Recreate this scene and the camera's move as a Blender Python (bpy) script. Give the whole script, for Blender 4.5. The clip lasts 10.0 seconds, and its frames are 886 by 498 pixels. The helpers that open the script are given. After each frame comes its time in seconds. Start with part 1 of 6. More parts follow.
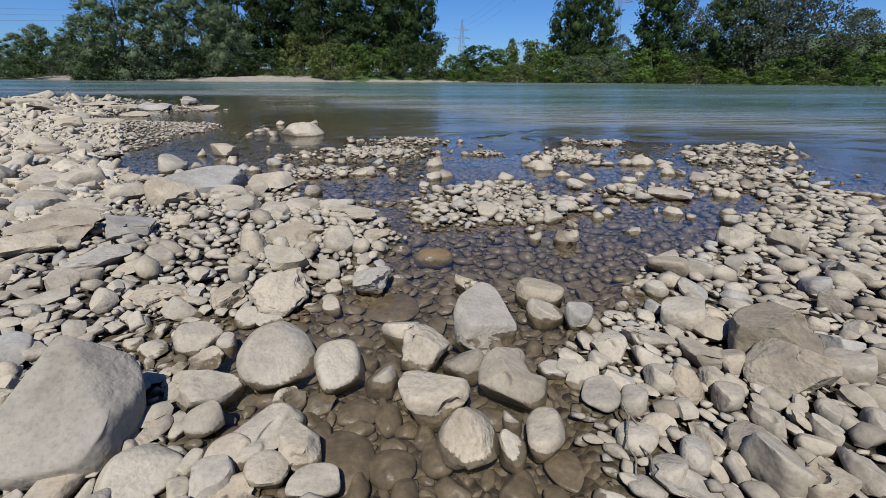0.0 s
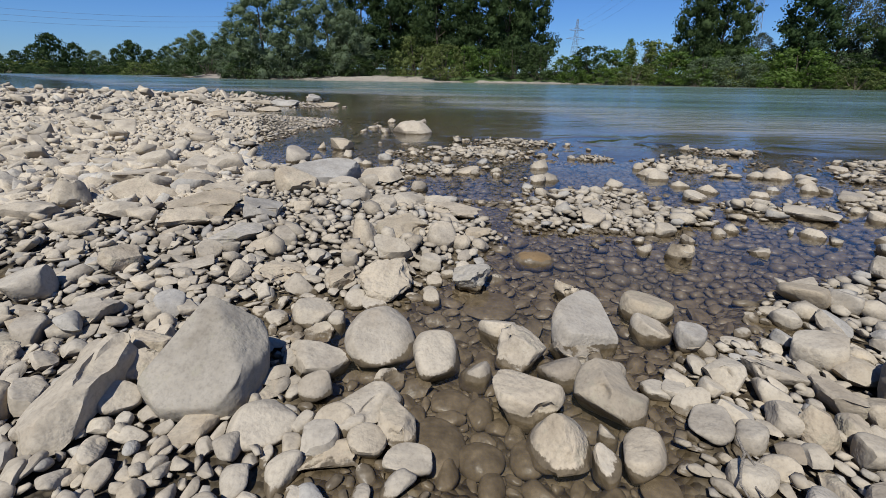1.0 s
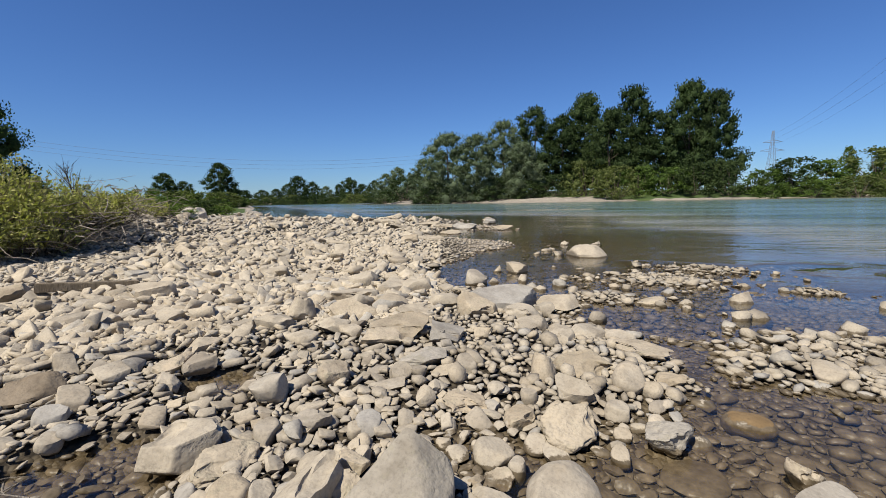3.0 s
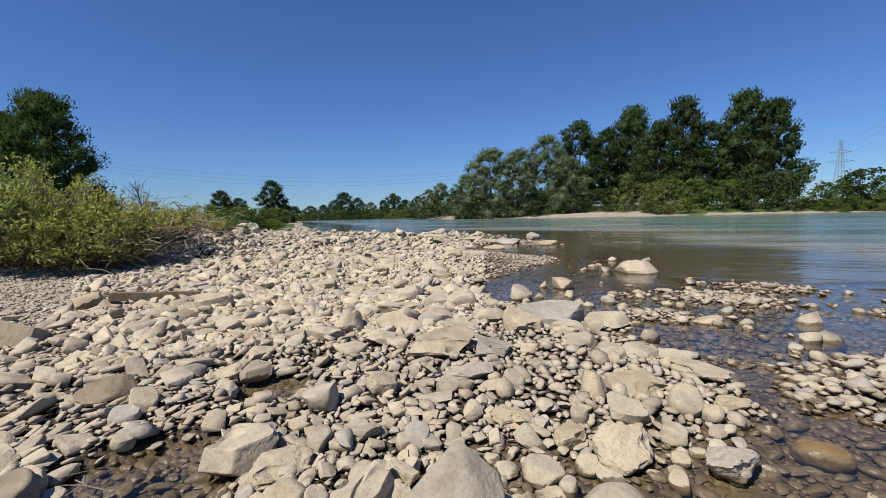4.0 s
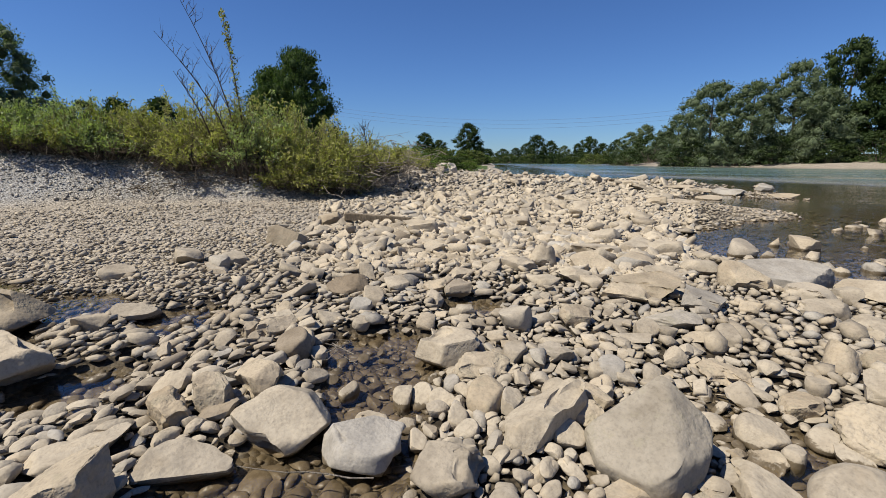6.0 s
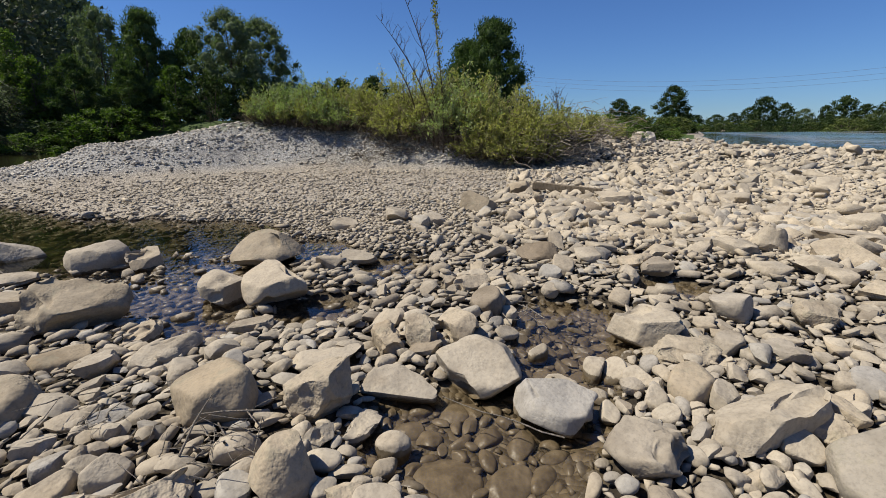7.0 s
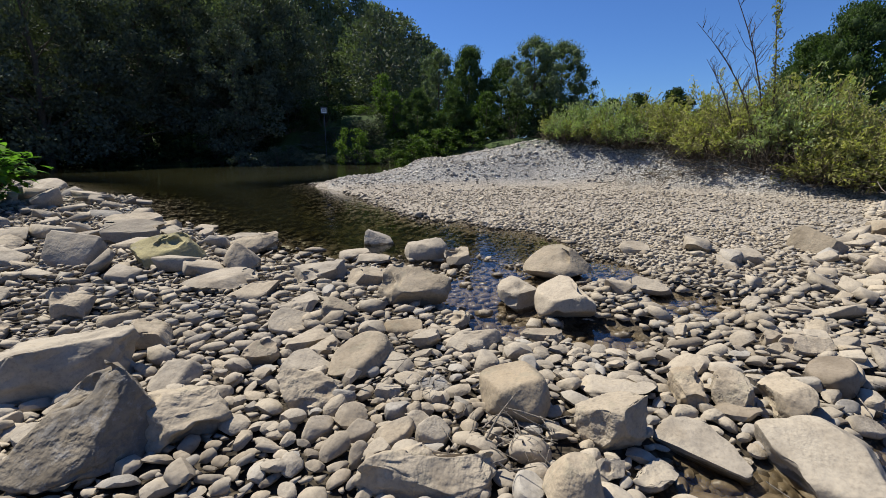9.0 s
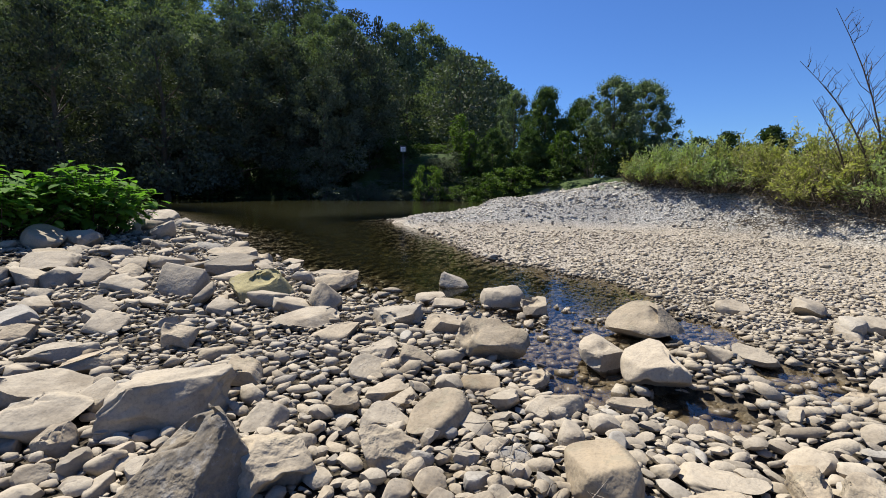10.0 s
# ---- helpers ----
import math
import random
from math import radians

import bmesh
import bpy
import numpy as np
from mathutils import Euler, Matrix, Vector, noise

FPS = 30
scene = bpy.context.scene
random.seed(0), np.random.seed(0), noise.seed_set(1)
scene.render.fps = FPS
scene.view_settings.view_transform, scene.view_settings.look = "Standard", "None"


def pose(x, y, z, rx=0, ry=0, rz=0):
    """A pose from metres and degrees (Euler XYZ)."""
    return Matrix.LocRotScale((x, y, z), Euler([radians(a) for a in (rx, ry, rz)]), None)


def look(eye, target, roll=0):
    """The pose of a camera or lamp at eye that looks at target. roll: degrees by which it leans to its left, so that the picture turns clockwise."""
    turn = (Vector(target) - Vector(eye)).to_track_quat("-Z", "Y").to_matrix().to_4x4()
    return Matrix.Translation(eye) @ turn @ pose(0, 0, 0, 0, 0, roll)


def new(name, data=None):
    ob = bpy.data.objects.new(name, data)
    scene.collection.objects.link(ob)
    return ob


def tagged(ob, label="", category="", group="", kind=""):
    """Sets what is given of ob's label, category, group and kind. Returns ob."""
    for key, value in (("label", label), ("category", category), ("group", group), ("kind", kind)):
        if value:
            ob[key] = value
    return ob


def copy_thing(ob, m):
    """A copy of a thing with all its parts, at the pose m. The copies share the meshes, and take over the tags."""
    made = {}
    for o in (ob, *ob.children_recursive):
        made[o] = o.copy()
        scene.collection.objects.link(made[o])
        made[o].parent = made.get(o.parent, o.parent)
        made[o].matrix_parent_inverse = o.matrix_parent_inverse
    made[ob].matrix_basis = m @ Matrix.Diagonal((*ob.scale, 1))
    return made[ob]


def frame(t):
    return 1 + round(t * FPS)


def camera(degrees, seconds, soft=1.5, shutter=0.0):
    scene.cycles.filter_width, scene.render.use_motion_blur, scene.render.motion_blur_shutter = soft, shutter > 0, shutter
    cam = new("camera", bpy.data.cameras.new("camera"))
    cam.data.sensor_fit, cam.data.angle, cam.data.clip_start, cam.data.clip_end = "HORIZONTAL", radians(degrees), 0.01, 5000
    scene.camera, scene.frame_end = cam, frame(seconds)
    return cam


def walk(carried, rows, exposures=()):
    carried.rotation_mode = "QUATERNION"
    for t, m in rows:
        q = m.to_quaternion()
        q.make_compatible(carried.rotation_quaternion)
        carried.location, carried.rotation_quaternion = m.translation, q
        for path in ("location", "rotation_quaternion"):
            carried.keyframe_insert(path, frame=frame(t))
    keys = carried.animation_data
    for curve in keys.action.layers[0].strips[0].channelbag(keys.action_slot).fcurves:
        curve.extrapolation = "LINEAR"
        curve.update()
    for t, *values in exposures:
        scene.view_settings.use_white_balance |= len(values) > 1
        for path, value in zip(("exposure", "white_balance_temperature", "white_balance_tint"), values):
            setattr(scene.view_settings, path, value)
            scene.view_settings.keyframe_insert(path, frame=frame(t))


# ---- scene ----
# Camera: held at chest height on a gravel bar, turning slowly from the river to the side arm.
cam = camera(89.85, 10.0, 0.9)


def eye(x, y, z, heading, pitch, roll):
    """A camera pose: heading in degrees from +y towards -x, pitch up, roll."""
    return pose(x, y, z, 90 + pitch, 0, heading) @ pose(0, 0, 0, 0, 0, roll)


walk(cam, [
    (0.0, eye(0.203, 0.283, 1.394, -10.02, -21.36, 0.31)),
    (0.5, eye(0.171, 0.275, 1.384, -4.18, -22.30, 0.95)),
    (1.0, eye(0.138, 0.253, 1.392, 2.73, -21.35, 0.79)),
    (1.5, eye(0.104, 0.235, 1.450, 9.81, -17.04, 0.01)),
    (2.0, eye(0.065, 0.220, 1.526, 16.05, -12.00, -0.42)),
    (2.5, eye(0.038, 0.205, 1.562, 20.38, -8.63, -0.69)),
    (3.0, eye(0.019, 0.189, 1.568, 24.17, -6.55, -1.37)),
    (4.3, eye(-0.009, 0.130, 1.559, 31.41, -4.37, -1.31)),
    (4.5, eye(-0.008, 0.131, 1.548, 32.97, -4.98, -1.28)),
    (5.0, eye(-0.018, 0.107, 1.519, 36.89, -6.63, -0.97)),
    (5.2, eye(-0.022, 0.105, 1.517, 39.16, -7.60, -0.82)),
    (6.3, eye(-0.082, -0.036, 1.415, 60.39, -12.63, -0.05)),
    (6.5, eye(-0.087, -0.060, 1.407, 65.22, -13.59, -0.23)),
    (7.0, eye(-0.096, -0.128, 1.401, 76.68, -14.73, -0.69)),
    (7.5, eye(-0.085, -0.192, 1.396, 85.92, -14.86, -0.32)),
    (8.0, eye(-0.077, -0.247, 1.410, 94.66, -14.13, -0.25)),
    (8.5, eye(-0.068, -0.302, 1.431, 103.84, -13.03, -0.61)),
    (9.0, eye(-0.061, -0.338, 1.455, 111.35, -12.47, -0.35)),
    (9.5, eye(-0.065, -0.390, 1.511, 116.07, -11.26, 0.23)),
    (10.0, eye(-0.051, -0.445, 1.600, 120.40, -7.97, 0.63)),
], exposures=[(0.0, 0.3, 5740, 10), (1.5, 0.35, 5950, 10), (3.0, 0.5, 6400, 10), (4.5, 0.5, 6500, 10), (5.0, 0.5, 6500, 10), (6.5, 0.43, 6500, 10), (7.2, 0.40, 6420, 10), (8.0, 0.56, 6380, 10), (9.0, 0.58, 6280, 10), (10.0, 0.84, 6300, 10)])

# ------------------------------------------------------------------ light
SUN_AZ, SUN_EL = 163.0, 56.0        # from +y towards -x


def around(az, d):
    """Plan point at a bearing (degrees from +y towards -x) and a distance."""
    return -d * math.sin(radians(az)), d * math.cos(radians(az))


world = bpy.data.worlds.new("sky")
scene.world = world
world.use_nodes = True
wn = world.node_tree
sky = wn.nodes.new("ShaderNodeTexSky")
sky.sky_type = 'NISHITA'
sky.sun_disc = False
sky.sun_elevation = radians(SUN_EL)
sky.sun_rotation = radians(-SUN_AZ)
sky.altitude, sky.air_density, sky.dust_density, sky.ozone_density = 1200, 1.2, 0.1, 4.0
deep = wn.nodes.new("ShaderNodeMix")
deep.data_type, deep.blend_type = 'RGBA', 'MULTIPLY'
deep.inputs[0].default_value = 1.0
deep.inputs[7].default_value = (0.66, 0.95, 1.44, 1)      # a clear deep summer sky
wn.links.new(sky.outputs[0], deep.inputs[6])
wn.links.new(deep.outputs[2], wn.nodes["Background"].inputs[0])
wn.nodes["Background"].inputs[1].default_value = 0.050
sun_data = bpy.data.lights.new("sun", 'SUN')
sun_data.energy, sun_data.angle, sun_data.color = 5.0, radians(0.53), (1.0, 0.93, 0.80)
sun = new("sun", sun_data)
sun_x, sun_y = around(SUN_AZ, 100)
sun.matrix_world = look((sun_x, sun_y, 100 * math.tan(radians(SUN_EL))), (0, 0, 0))

# -------------------------------------------------------------- materials


class Nodes:
    """Short hand for a node material."""

    def __init__(self, name):
        self.mat = bpy.data.materials.new(name)
        self.mat.use_nodes = True
        self.tree = self.mat.node_tree
        self.tree.nodes.clear()
        self.out = self.tree.nodes.new("ShaderNodeOutputMaterial")

    def add(self, kind, **sets):
        n = self.tree.nodes.new("ShaderNode" + kind)
        for k, v in sets.items():
            n.inputs[k.replace("_", " ")].default_value = v
        return n

    def link(self, a, b, slot=0):
        self.tree.links.new(a, b.inputs[slot])

    def noise(self, vec, scale, detail=4.0, rough=0.6, stretch=None):
        n = self.add("TexNoise", Scale=scale, Detail=detail, Roughness=rough)
        if stretch:
            m = self.add("Mapping")
            m.inputs["Scale"].default_value = stretch
            self.link(vec, m)
            vec = m.outputs[0]
        self.link(vec, n)
        return n.outputs["Fac"]

    def ramp(self, fac, *stops):
        n = self.add("ValToRGB")
        el = n.color_ramp.elements
        while len(el) < len(stops):
            el.new(0.5)
        for e, (p, c) in zip(el, stops):
            e.position = p
            e.color = (*c, 1) if len(c) == 3 else c
        self.link(fac, n)
        return n.outputs[0]

    def mix(self, fac, a, b, blend='MIX'):
        n = self.tree.nodes.new("ShaderNodeMix")
        n.data_type, n.blend_type = 'RGBA', blend
        for v, s in ((fac, 0), (a, 6), (b, 7)):
            if isinstance(v, (int, float)):
                n.inputs[s].default_value = v
            elif isinstance(v, tuple):
                n.inputs[s].default_value = (*v, 1)
            else:
                self.tree.links.new(v, n.inputs[s])
        return n.outputs[2]

    def math(self, op, a, b=0.0, clamp=False):
        n = self.tree.nodes.new("ShaderNodeMath")
        n.operation, n.use_clamp = op, clamp
        for v, s in ((a, 0), (b, 1)):
            if isinstance(v, (int, float)):
                n.inputs[s].default_value = v
            else:
                self.tree.links.new(v, n.inputs[s])
        return n.outputs[0]

    def span(self, v, lo, hi):
        """0 at lo, 1 at hi, smooth between."""
        n = self.tree.nodes.new("ShaderNodeMapRange")
        n.interpolation_type = 'SMOOTHSTEP'
        n.inputs[1].default_value, n.inputs[2].default_value = lo, hi
        self.link(v, n)
        return n.outputs[0]

    def bump(self, height, strength, distance, before=None):
        n = self.add("Bump", Distance=distance)
        if isinstance(strength, (int, float)):
            n.inputs["Strength"].default_value = strength
        else:
            self.link(strength, n, "Strength")
        self.link(height, n, "Height")
        if before is not None:
            self.link(before, n, "Normal")
        return n.outputs[0]

    def surface(self, shader):
        self.link(shader, self.out)
        return self.mat

    def glossy_paint(self, colour, rough, normal=None, spec=0.4):
        n = self.add("BsdfPrincipled")
        n.inputs["Specular IOR Level"].default_value = spec
        for v, s in ((colour, "Base Color"), (rough, "Roughness")):
            if isinstance(v, (int, float)):
                n.inputs[s].default_value = v
            elif isinstance(v, tuple):
                n.inputs[s].default_value = (*v, 1)
            else:
                self.link(v, n, s)
        if normal is not None:
            self.link(normal, n, "Normal")
        return n.outputs[0]


def stone_material(name, tint=(1, 1, 1), pits=0.0, lichen=0.0, mottle=0.0):
    """Pale river limestone: dust-dry above the water, brown with algae below the water line."""
    k = Nodes(name)
    co = k.add("TexCoord").outputs["Object"]
    place = k.add("NewGeometry")
    pos, island = place.outputs["Position"], place.outputs["Random Per Island"]
    own = k.add("ObjectInfo").outputs["Random"]
    rnd = k.math('FRACT', k.math('ADD', k.math('MULTIPLY', island, 7.31), k.math('MULTIPLY', own, 5.7)))
    hue = k.ramp(rnd, (0.0, (0.19, 0.155, 0.12)), (0.035, (0.29, 0.26, 0.22)), (0.14, (0.44, 0.39, 0.315)), (0.3, (0.385, 0.34, 0.275)), (0.45, (0.475, 0.422, 0.342)),
                 (0.58, (0.35, 0.315, 0.265)), (0.7, (0.45, 0.392, 0.31)), (0.82, (0.39, 0.332, 0.252)), (0.9, (0.34, 0.335, 0.325)), (0.95, (0.385, 0.372, 0.345)),
                 (1.0, (0.425, 0.372, 0.297)))
    hue = k.mix(0.3, hue, (0.425, 0.360, 0.265))
    big = k.noise(pos, 5.0, 5.0, 0.6)
    fine = k.noise(pos, 48.0, 6.0, 0.68)
    dust = k.ramp(big, (0.3, (0.80, 0.79, 0.78)), (0.55, (1, 1, 1)), (0.75, (1.08, 1.05, 1.0)))
    colour = k.mix(1.0, hue, dust, 'MULTIPLY')
    speck = k.ramp(fine, (0.32, (0.72, 0.71, 0.70)), (0.5, (1, 1, 1)), (0.68, (1.1, 1.09, 1.07)))
    colour = k.mix(0.75, colour, speck, 'MULTIPLY')
    wash = k.ramp(k.noise(pos, 2.3, 7.0, 0.66), (0.36, (0.70, 0.675, 0.64)), (0.50, (0.97, 0.965, 0.95)), (0.66, (1.07, 1.06, 1.04)))
    colour = k.mix(0.8, colour, wash, 'MULTIPLY')
    spots = k.span(k.noise(pos, 21.0, 8.0, 0.75), 0.60, 0.70)
    colour = k.mix(k.math('MULTIPLY', spots, 0.45), colour, (0.20, 0.175, 0.135))
    colour = k.mix(1.0, colour, tuple(0.85 * c for c in tint), 'MULTIPLY')
    if lichen:
        patch = k.span(k.noise(pos, 9.0, 5.0, 0.7), 0.54, 0.62)
        colour = k.mix(k.math('MULTIPLY', patch, lichen), colour, (0.235, 0.215, 0.155))
    if mottle:
        crust = k.span(k.noise(pos, 13.0, 9.0, 0.78), 0.50, 0.62)
        colour = k.mix(k.math('MULTIPLY', crust, mottle), colour, (0.36, 0.35, 0.33))
        stain = k.span(k.noise(pos, 5.5, 6.0, 0.7), 0.50, 0.60)
        colour = k.mix(k.math('MULTIPLY', stain, 0.5), colour, (0.10, 0.098, 0.096))
    # water line: damp rim, then brown algae film below
    z = k.add("SeparateXYZ")
    k.link(pos, z)
    level = k.math('ADD', z.outputs[2], k.math('MULTIPLY', k.math('SUBTRACT', k.noise(pos, 11.0, 4.0, 0.7), 0.5), 0.075))
    wet = k.math('SUBTRACT', 1.0, k.span(level, 0.022, 0.030))
    algae = k.ramp(k.noise(pos, 18.0, 4.0, 0.6), (0.3, (0.066, 0.051, 0.032)), (0.55, (0.125, 0.099, 0.065)), (0.75, (0.19, 0.152, 0.104)))
    damp = k.mix(0.82, k.mix(1.0, colour, (0.40, 0.36, 0.30), 'MULTIPLY'), algae)
    colour = k.mix(wet, colour, damp)
    rough = k.math('SUBTRACT', 0.92, k.math('MULTIPLY', wet, 0.5))
    n = k.bump(k.noise(pos, 8.0, 3.0, 0.45), 0.5, 0.05)
    dry = k.math('SUBTRACT', 0.8, k.math('MULTIPLY', wet, 0.6))
    grainy = k.math('MULTIPLY', dry, k.span(k.noise(pos, 4.5, 3.0, 0.6), 0.35, 0.68))
    n = k.bump(k.noise(pos, 30.0, 2.5, 0.5), grainy, 0.006 + 0.02 * pits, n)
    n = k.bump(k.noise(pos, 75.0, 1.5, 0.5), grainy, 0.005, n)
    if pits:
        n = k.bump(k.noise(pos, 15.0, 3.0, 0.5), pits, 0.04, n)
    return k.surface(k.glossy_paint(colour, rough, n, 0.25))


STONE = stone_material("river_stone")
STONE_WARM = stone_material("warm_limestone", (1.0, 0.97, 0.925), 0.25, 0.4)
STONE_PITTED = stone_material("pitted_limestone", (0.98, 0.96, 0.93), 0.36, 0.35)
STONE_DULL = stone_material("dull_limestone", (0.84, 0.81, 0.76), 0.1, 0.35)
# grey mottled stone; the shade on its near side is in the dark tint
STONE_SHADED = stone_material("shaded_limestone", (0.60, 0.585, 0.56), 0.38, 0.0, 0.4)
STONE_GREY = stone_material("grey_gravel", (1.52, 1.60, 1.74))
STONE_PALE = stone_material("pale_gravel", (1.20, 1.195, 1.18))
STONE_WHITE = stone_material("white_rock", (1.45, 1.5, 1.6))
STONE_BROWN = stone_material("brown_wet_stone", (0.58, 0.45, 0.29))
STONE_UMBER = stone_material("umber_limestone", (0.62, 0.54, 0.45), 0.15)
STONE_GREEN = stone_material("mossy_limestone", (0.86, 0.88, 0.60), 0.2, 0.7)


def ground_material():
    """Gravel on the bars with shade painted between the stones, algae-brown bed under water, turf on the banks."""
    k = Nodes("gravel_ground")
    pos = k.add("NewGeometry").outputs["Position"]
    z = k.add("SeparateXYZ")
    k.link(pos, z)
    pebble = k.add("TexVoronoi", Scale=26.0, Randomness=1.0)
    k.link(pos, pebble)
    tone = k.add("SeparateColor")
    k.link(pebble.outputs["Color"], tone)
    gravel = k.ramp(tone.outputs[0], (0.0, (0.27, 0.24, 0.20)), (0.35, (0.41, 0.365, 0.30)), (0.7, (0.48, 0.43, 0.36)), (1.0, (0.33, 0.305, 0.265)))
    gap = k.span(pebble.outputs["Distance"], 0.75, 0.35)
    gravel = k.mix(gap, (0.14, 0.124, 0.102), gravel)
    fresh = k.add("Attribute")
    fresh.attribute_name = "fresh"
    gravel = k.mix(fresh.outputs["Fac"], gravel, k.mix(1.0, gravel, (0.94, 1.03, 1.18), 'MULTIPLY'))
    # shade in the gaps between stones, painted as a darker gravel colour
    gap_shade = k.add("Attribute")
    gap_shade.attribute_name = "gap_shade"
    gravel = k.mix(gap_shade.outputs["Fac"], gravel, k.mix(1.0, gravel, (0.17, 0.153, 0.128), 'MULTIPLY'))
    stain = k.noise(pos, 0.8, 5.0, 0.6)
    gravel = k.mix(1.0, gravel, k.ramp(stain, (0.3, (0.82, 0.80, 0.78)), (0.7, (1.05, 1.04, 1.02))), 'MULTIPLY')
    bed = k.ramp(k.math('ADD', k.math('MULTIPLY', tone.outputs[1], 0.6), k.math('MULTIPLY', stain, 0.4)),
                 (0.2, (0.040, 0.030, 0.018)), (0.5, (0.076, 0.058, 0.034)), (0.8, (0.125, 0.098, 0.060)))
    wet = k.span(k.math('ADD', z.outputs[2], k.math('MULTIPLY', stain, 0.03)), 0.045, 0.015)
    colour = k.mix(wet, gravel, bed)
    turf_n = k.noise(pos, 0.35, 6.0, 0.65)
    turf = k.ramp(turf_n, (0.3, (0.030, 0.050, 0.016)), (0.55, (0.055, 0.085, 0.024)), (0.75, (0.095, 0.105, 0.035)))
    green = k.add("Attribute")
    green.attribute_name = "turf"
    soft = k.math('ADD', green.outputs["Fac"], k.math('MULTIPLY', k.math('SUBTRACT', k.noise(pos, 0.9, 5.0, 0.7), 0.5), 0.6))
    turfy = k.span(soft, 0.42, 0.58)
    colour = k.mix(turfy, colour, turf)
    n = k.bump(k.math('SUBTRACT', 1.0, pebble.outputs["Distance"]), 0.7, 0.03)
    n = k.bump(k.noise(pos, 90.0, 4.0, 0.7), 0.3, 0.006, n)
    rough = k.math('SUBTRACT', 0.95, k.math('MULTIPLY', wet, 0.35))
    return k.surface(k.glossy_paint(colour, rough, n, 0.25))


GROUND = ground_material()


def water_material():
    """Clear brownish shallows that turn to milky green where the river is deep; gloss by Fresnel, small ripples."""
    k = Nodes("river_water")
    pos = k.add("NewGeometry").outputs["Position"]
    depth = k.add("Attribute")
    depth.attribute_name = "water_depth"
    d = depth.outputs["Fac"]
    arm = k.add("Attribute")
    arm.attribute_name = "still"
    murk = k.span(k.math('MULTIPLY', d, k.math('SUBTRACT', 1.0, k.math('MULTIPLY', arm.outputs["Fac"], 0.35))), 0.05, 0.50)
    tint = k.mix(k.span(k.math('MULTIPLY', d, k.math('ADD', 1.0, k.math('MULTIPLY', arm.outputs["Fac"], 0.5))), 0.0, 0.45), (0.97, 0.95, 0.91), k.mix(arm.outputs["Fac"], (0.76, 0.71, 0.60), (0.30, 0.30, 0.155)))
    clear = k.add("BsdfTransparent")
    k.link(tint, clear)
    body = k.add("BsdfDiffuse")
    drift = k.noise(pos, 0.05, 3.0, 0.5)
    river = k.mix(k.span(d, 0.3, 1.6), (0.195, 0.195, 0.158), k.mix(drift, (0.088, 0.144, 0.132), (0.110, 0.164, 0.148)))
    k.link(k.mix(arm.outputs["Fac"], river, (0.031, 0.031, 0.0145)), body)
    under = k.add("MixShader")
    k.link(murk, under)
    k.link(clear.outputs[0], under, 1)
    k.link(body.outputs[0], under, 2)
    swell = k.noise(pos, 0.8, 4.0, 0.6, (0.6, 2.0, 1.0))
    roll = k.noise(pos, 0.16, 3.0, 0.6, (0.35, 2.2, 1.0))
    streak = k.span(k.noise(pos, 0.09, 5.0, 0.62, (0.22, 1.9, 1.0)), 0.40, 0.62)
    chop = k.noise(pos, 7.0, 3.0, 0.55, (1.0, 1.8, 1.0))
    calm = k.math('MULTIPLY', k.span(d, 0.12, 0.6), k.math('SUBTRACT', 1.0, arm.outputs["Fac"]))
    n = k.bump(chop, 0.26, 0.016)
    n = k.bump(k.math('MULTIPLY', swell, k.math('MULTIPLY', calm, k.math('ADD', 0.25, streak))), 0.8, 0.26, n)
    n = k.bump(k.math('MULTIPLY', roll, calm), 0.6, 0.4, n)
    gloss = k.add("BsdfGlossy", Roughness=0.04)
    gloss.inputs["Color"].default_value = (1, 1, 1, 1)
    k.link(k.math('ADD', 0.03, k.math('MULTIPLY', k.math('MULTIPLY', streak, calm), 0.16)), gloss, "Roughness")
    k.link(n, gloss, "Normal")
    fres = k.add("Fresnel", IOR=1.33)
    k.link(n, fres, "Normal")
    both = k.add("MixShader")
    k.link(fres.outputs[0], both)
    k.link(under.outputs[0], both, 1)
    k.link(gloss.outputs[0], both, 2)
    return k.surface(both.outputs[0])


WATER = water_material()


def leaf_material(name, dark, light, gloss=0.62, thin=0.34, shine=0.16, clump=0.35):
    k = Nodes(name)
    geo = k.add("NewGeometry")
    own = k.add("ObjectInfo").outputs["Random"]
    patch = k.noise(geo.outputs["Position"], clump, 3.0, 0.5)
    mixer = k.math('ADD', k.math('MULTIPLY', geo.outputs["Random Per Island"], 0.45), k.math('ADD', k.math('MULTIPLY', own, 0.45), k.math('SUBTRACT', k.math('MULTIPLY', patch, 0.9), 0.35)), True)
    colour = k.mix(mixer, dark, light)
    p = k.glossy_paint(colour, gloss, None, shine)
    t = k.add("BsdfTranslucent")
    k.link(k.mix(1.0, colour, (1.2, 1.5, 0.5), 'MULTIPLY'), t)
    m = k.add("MixShader", Fac=thin)
    k.link(p, m, 1)
    k.link(t.outputs[0], m, 2)
    return k.surface(m.outputs[0])


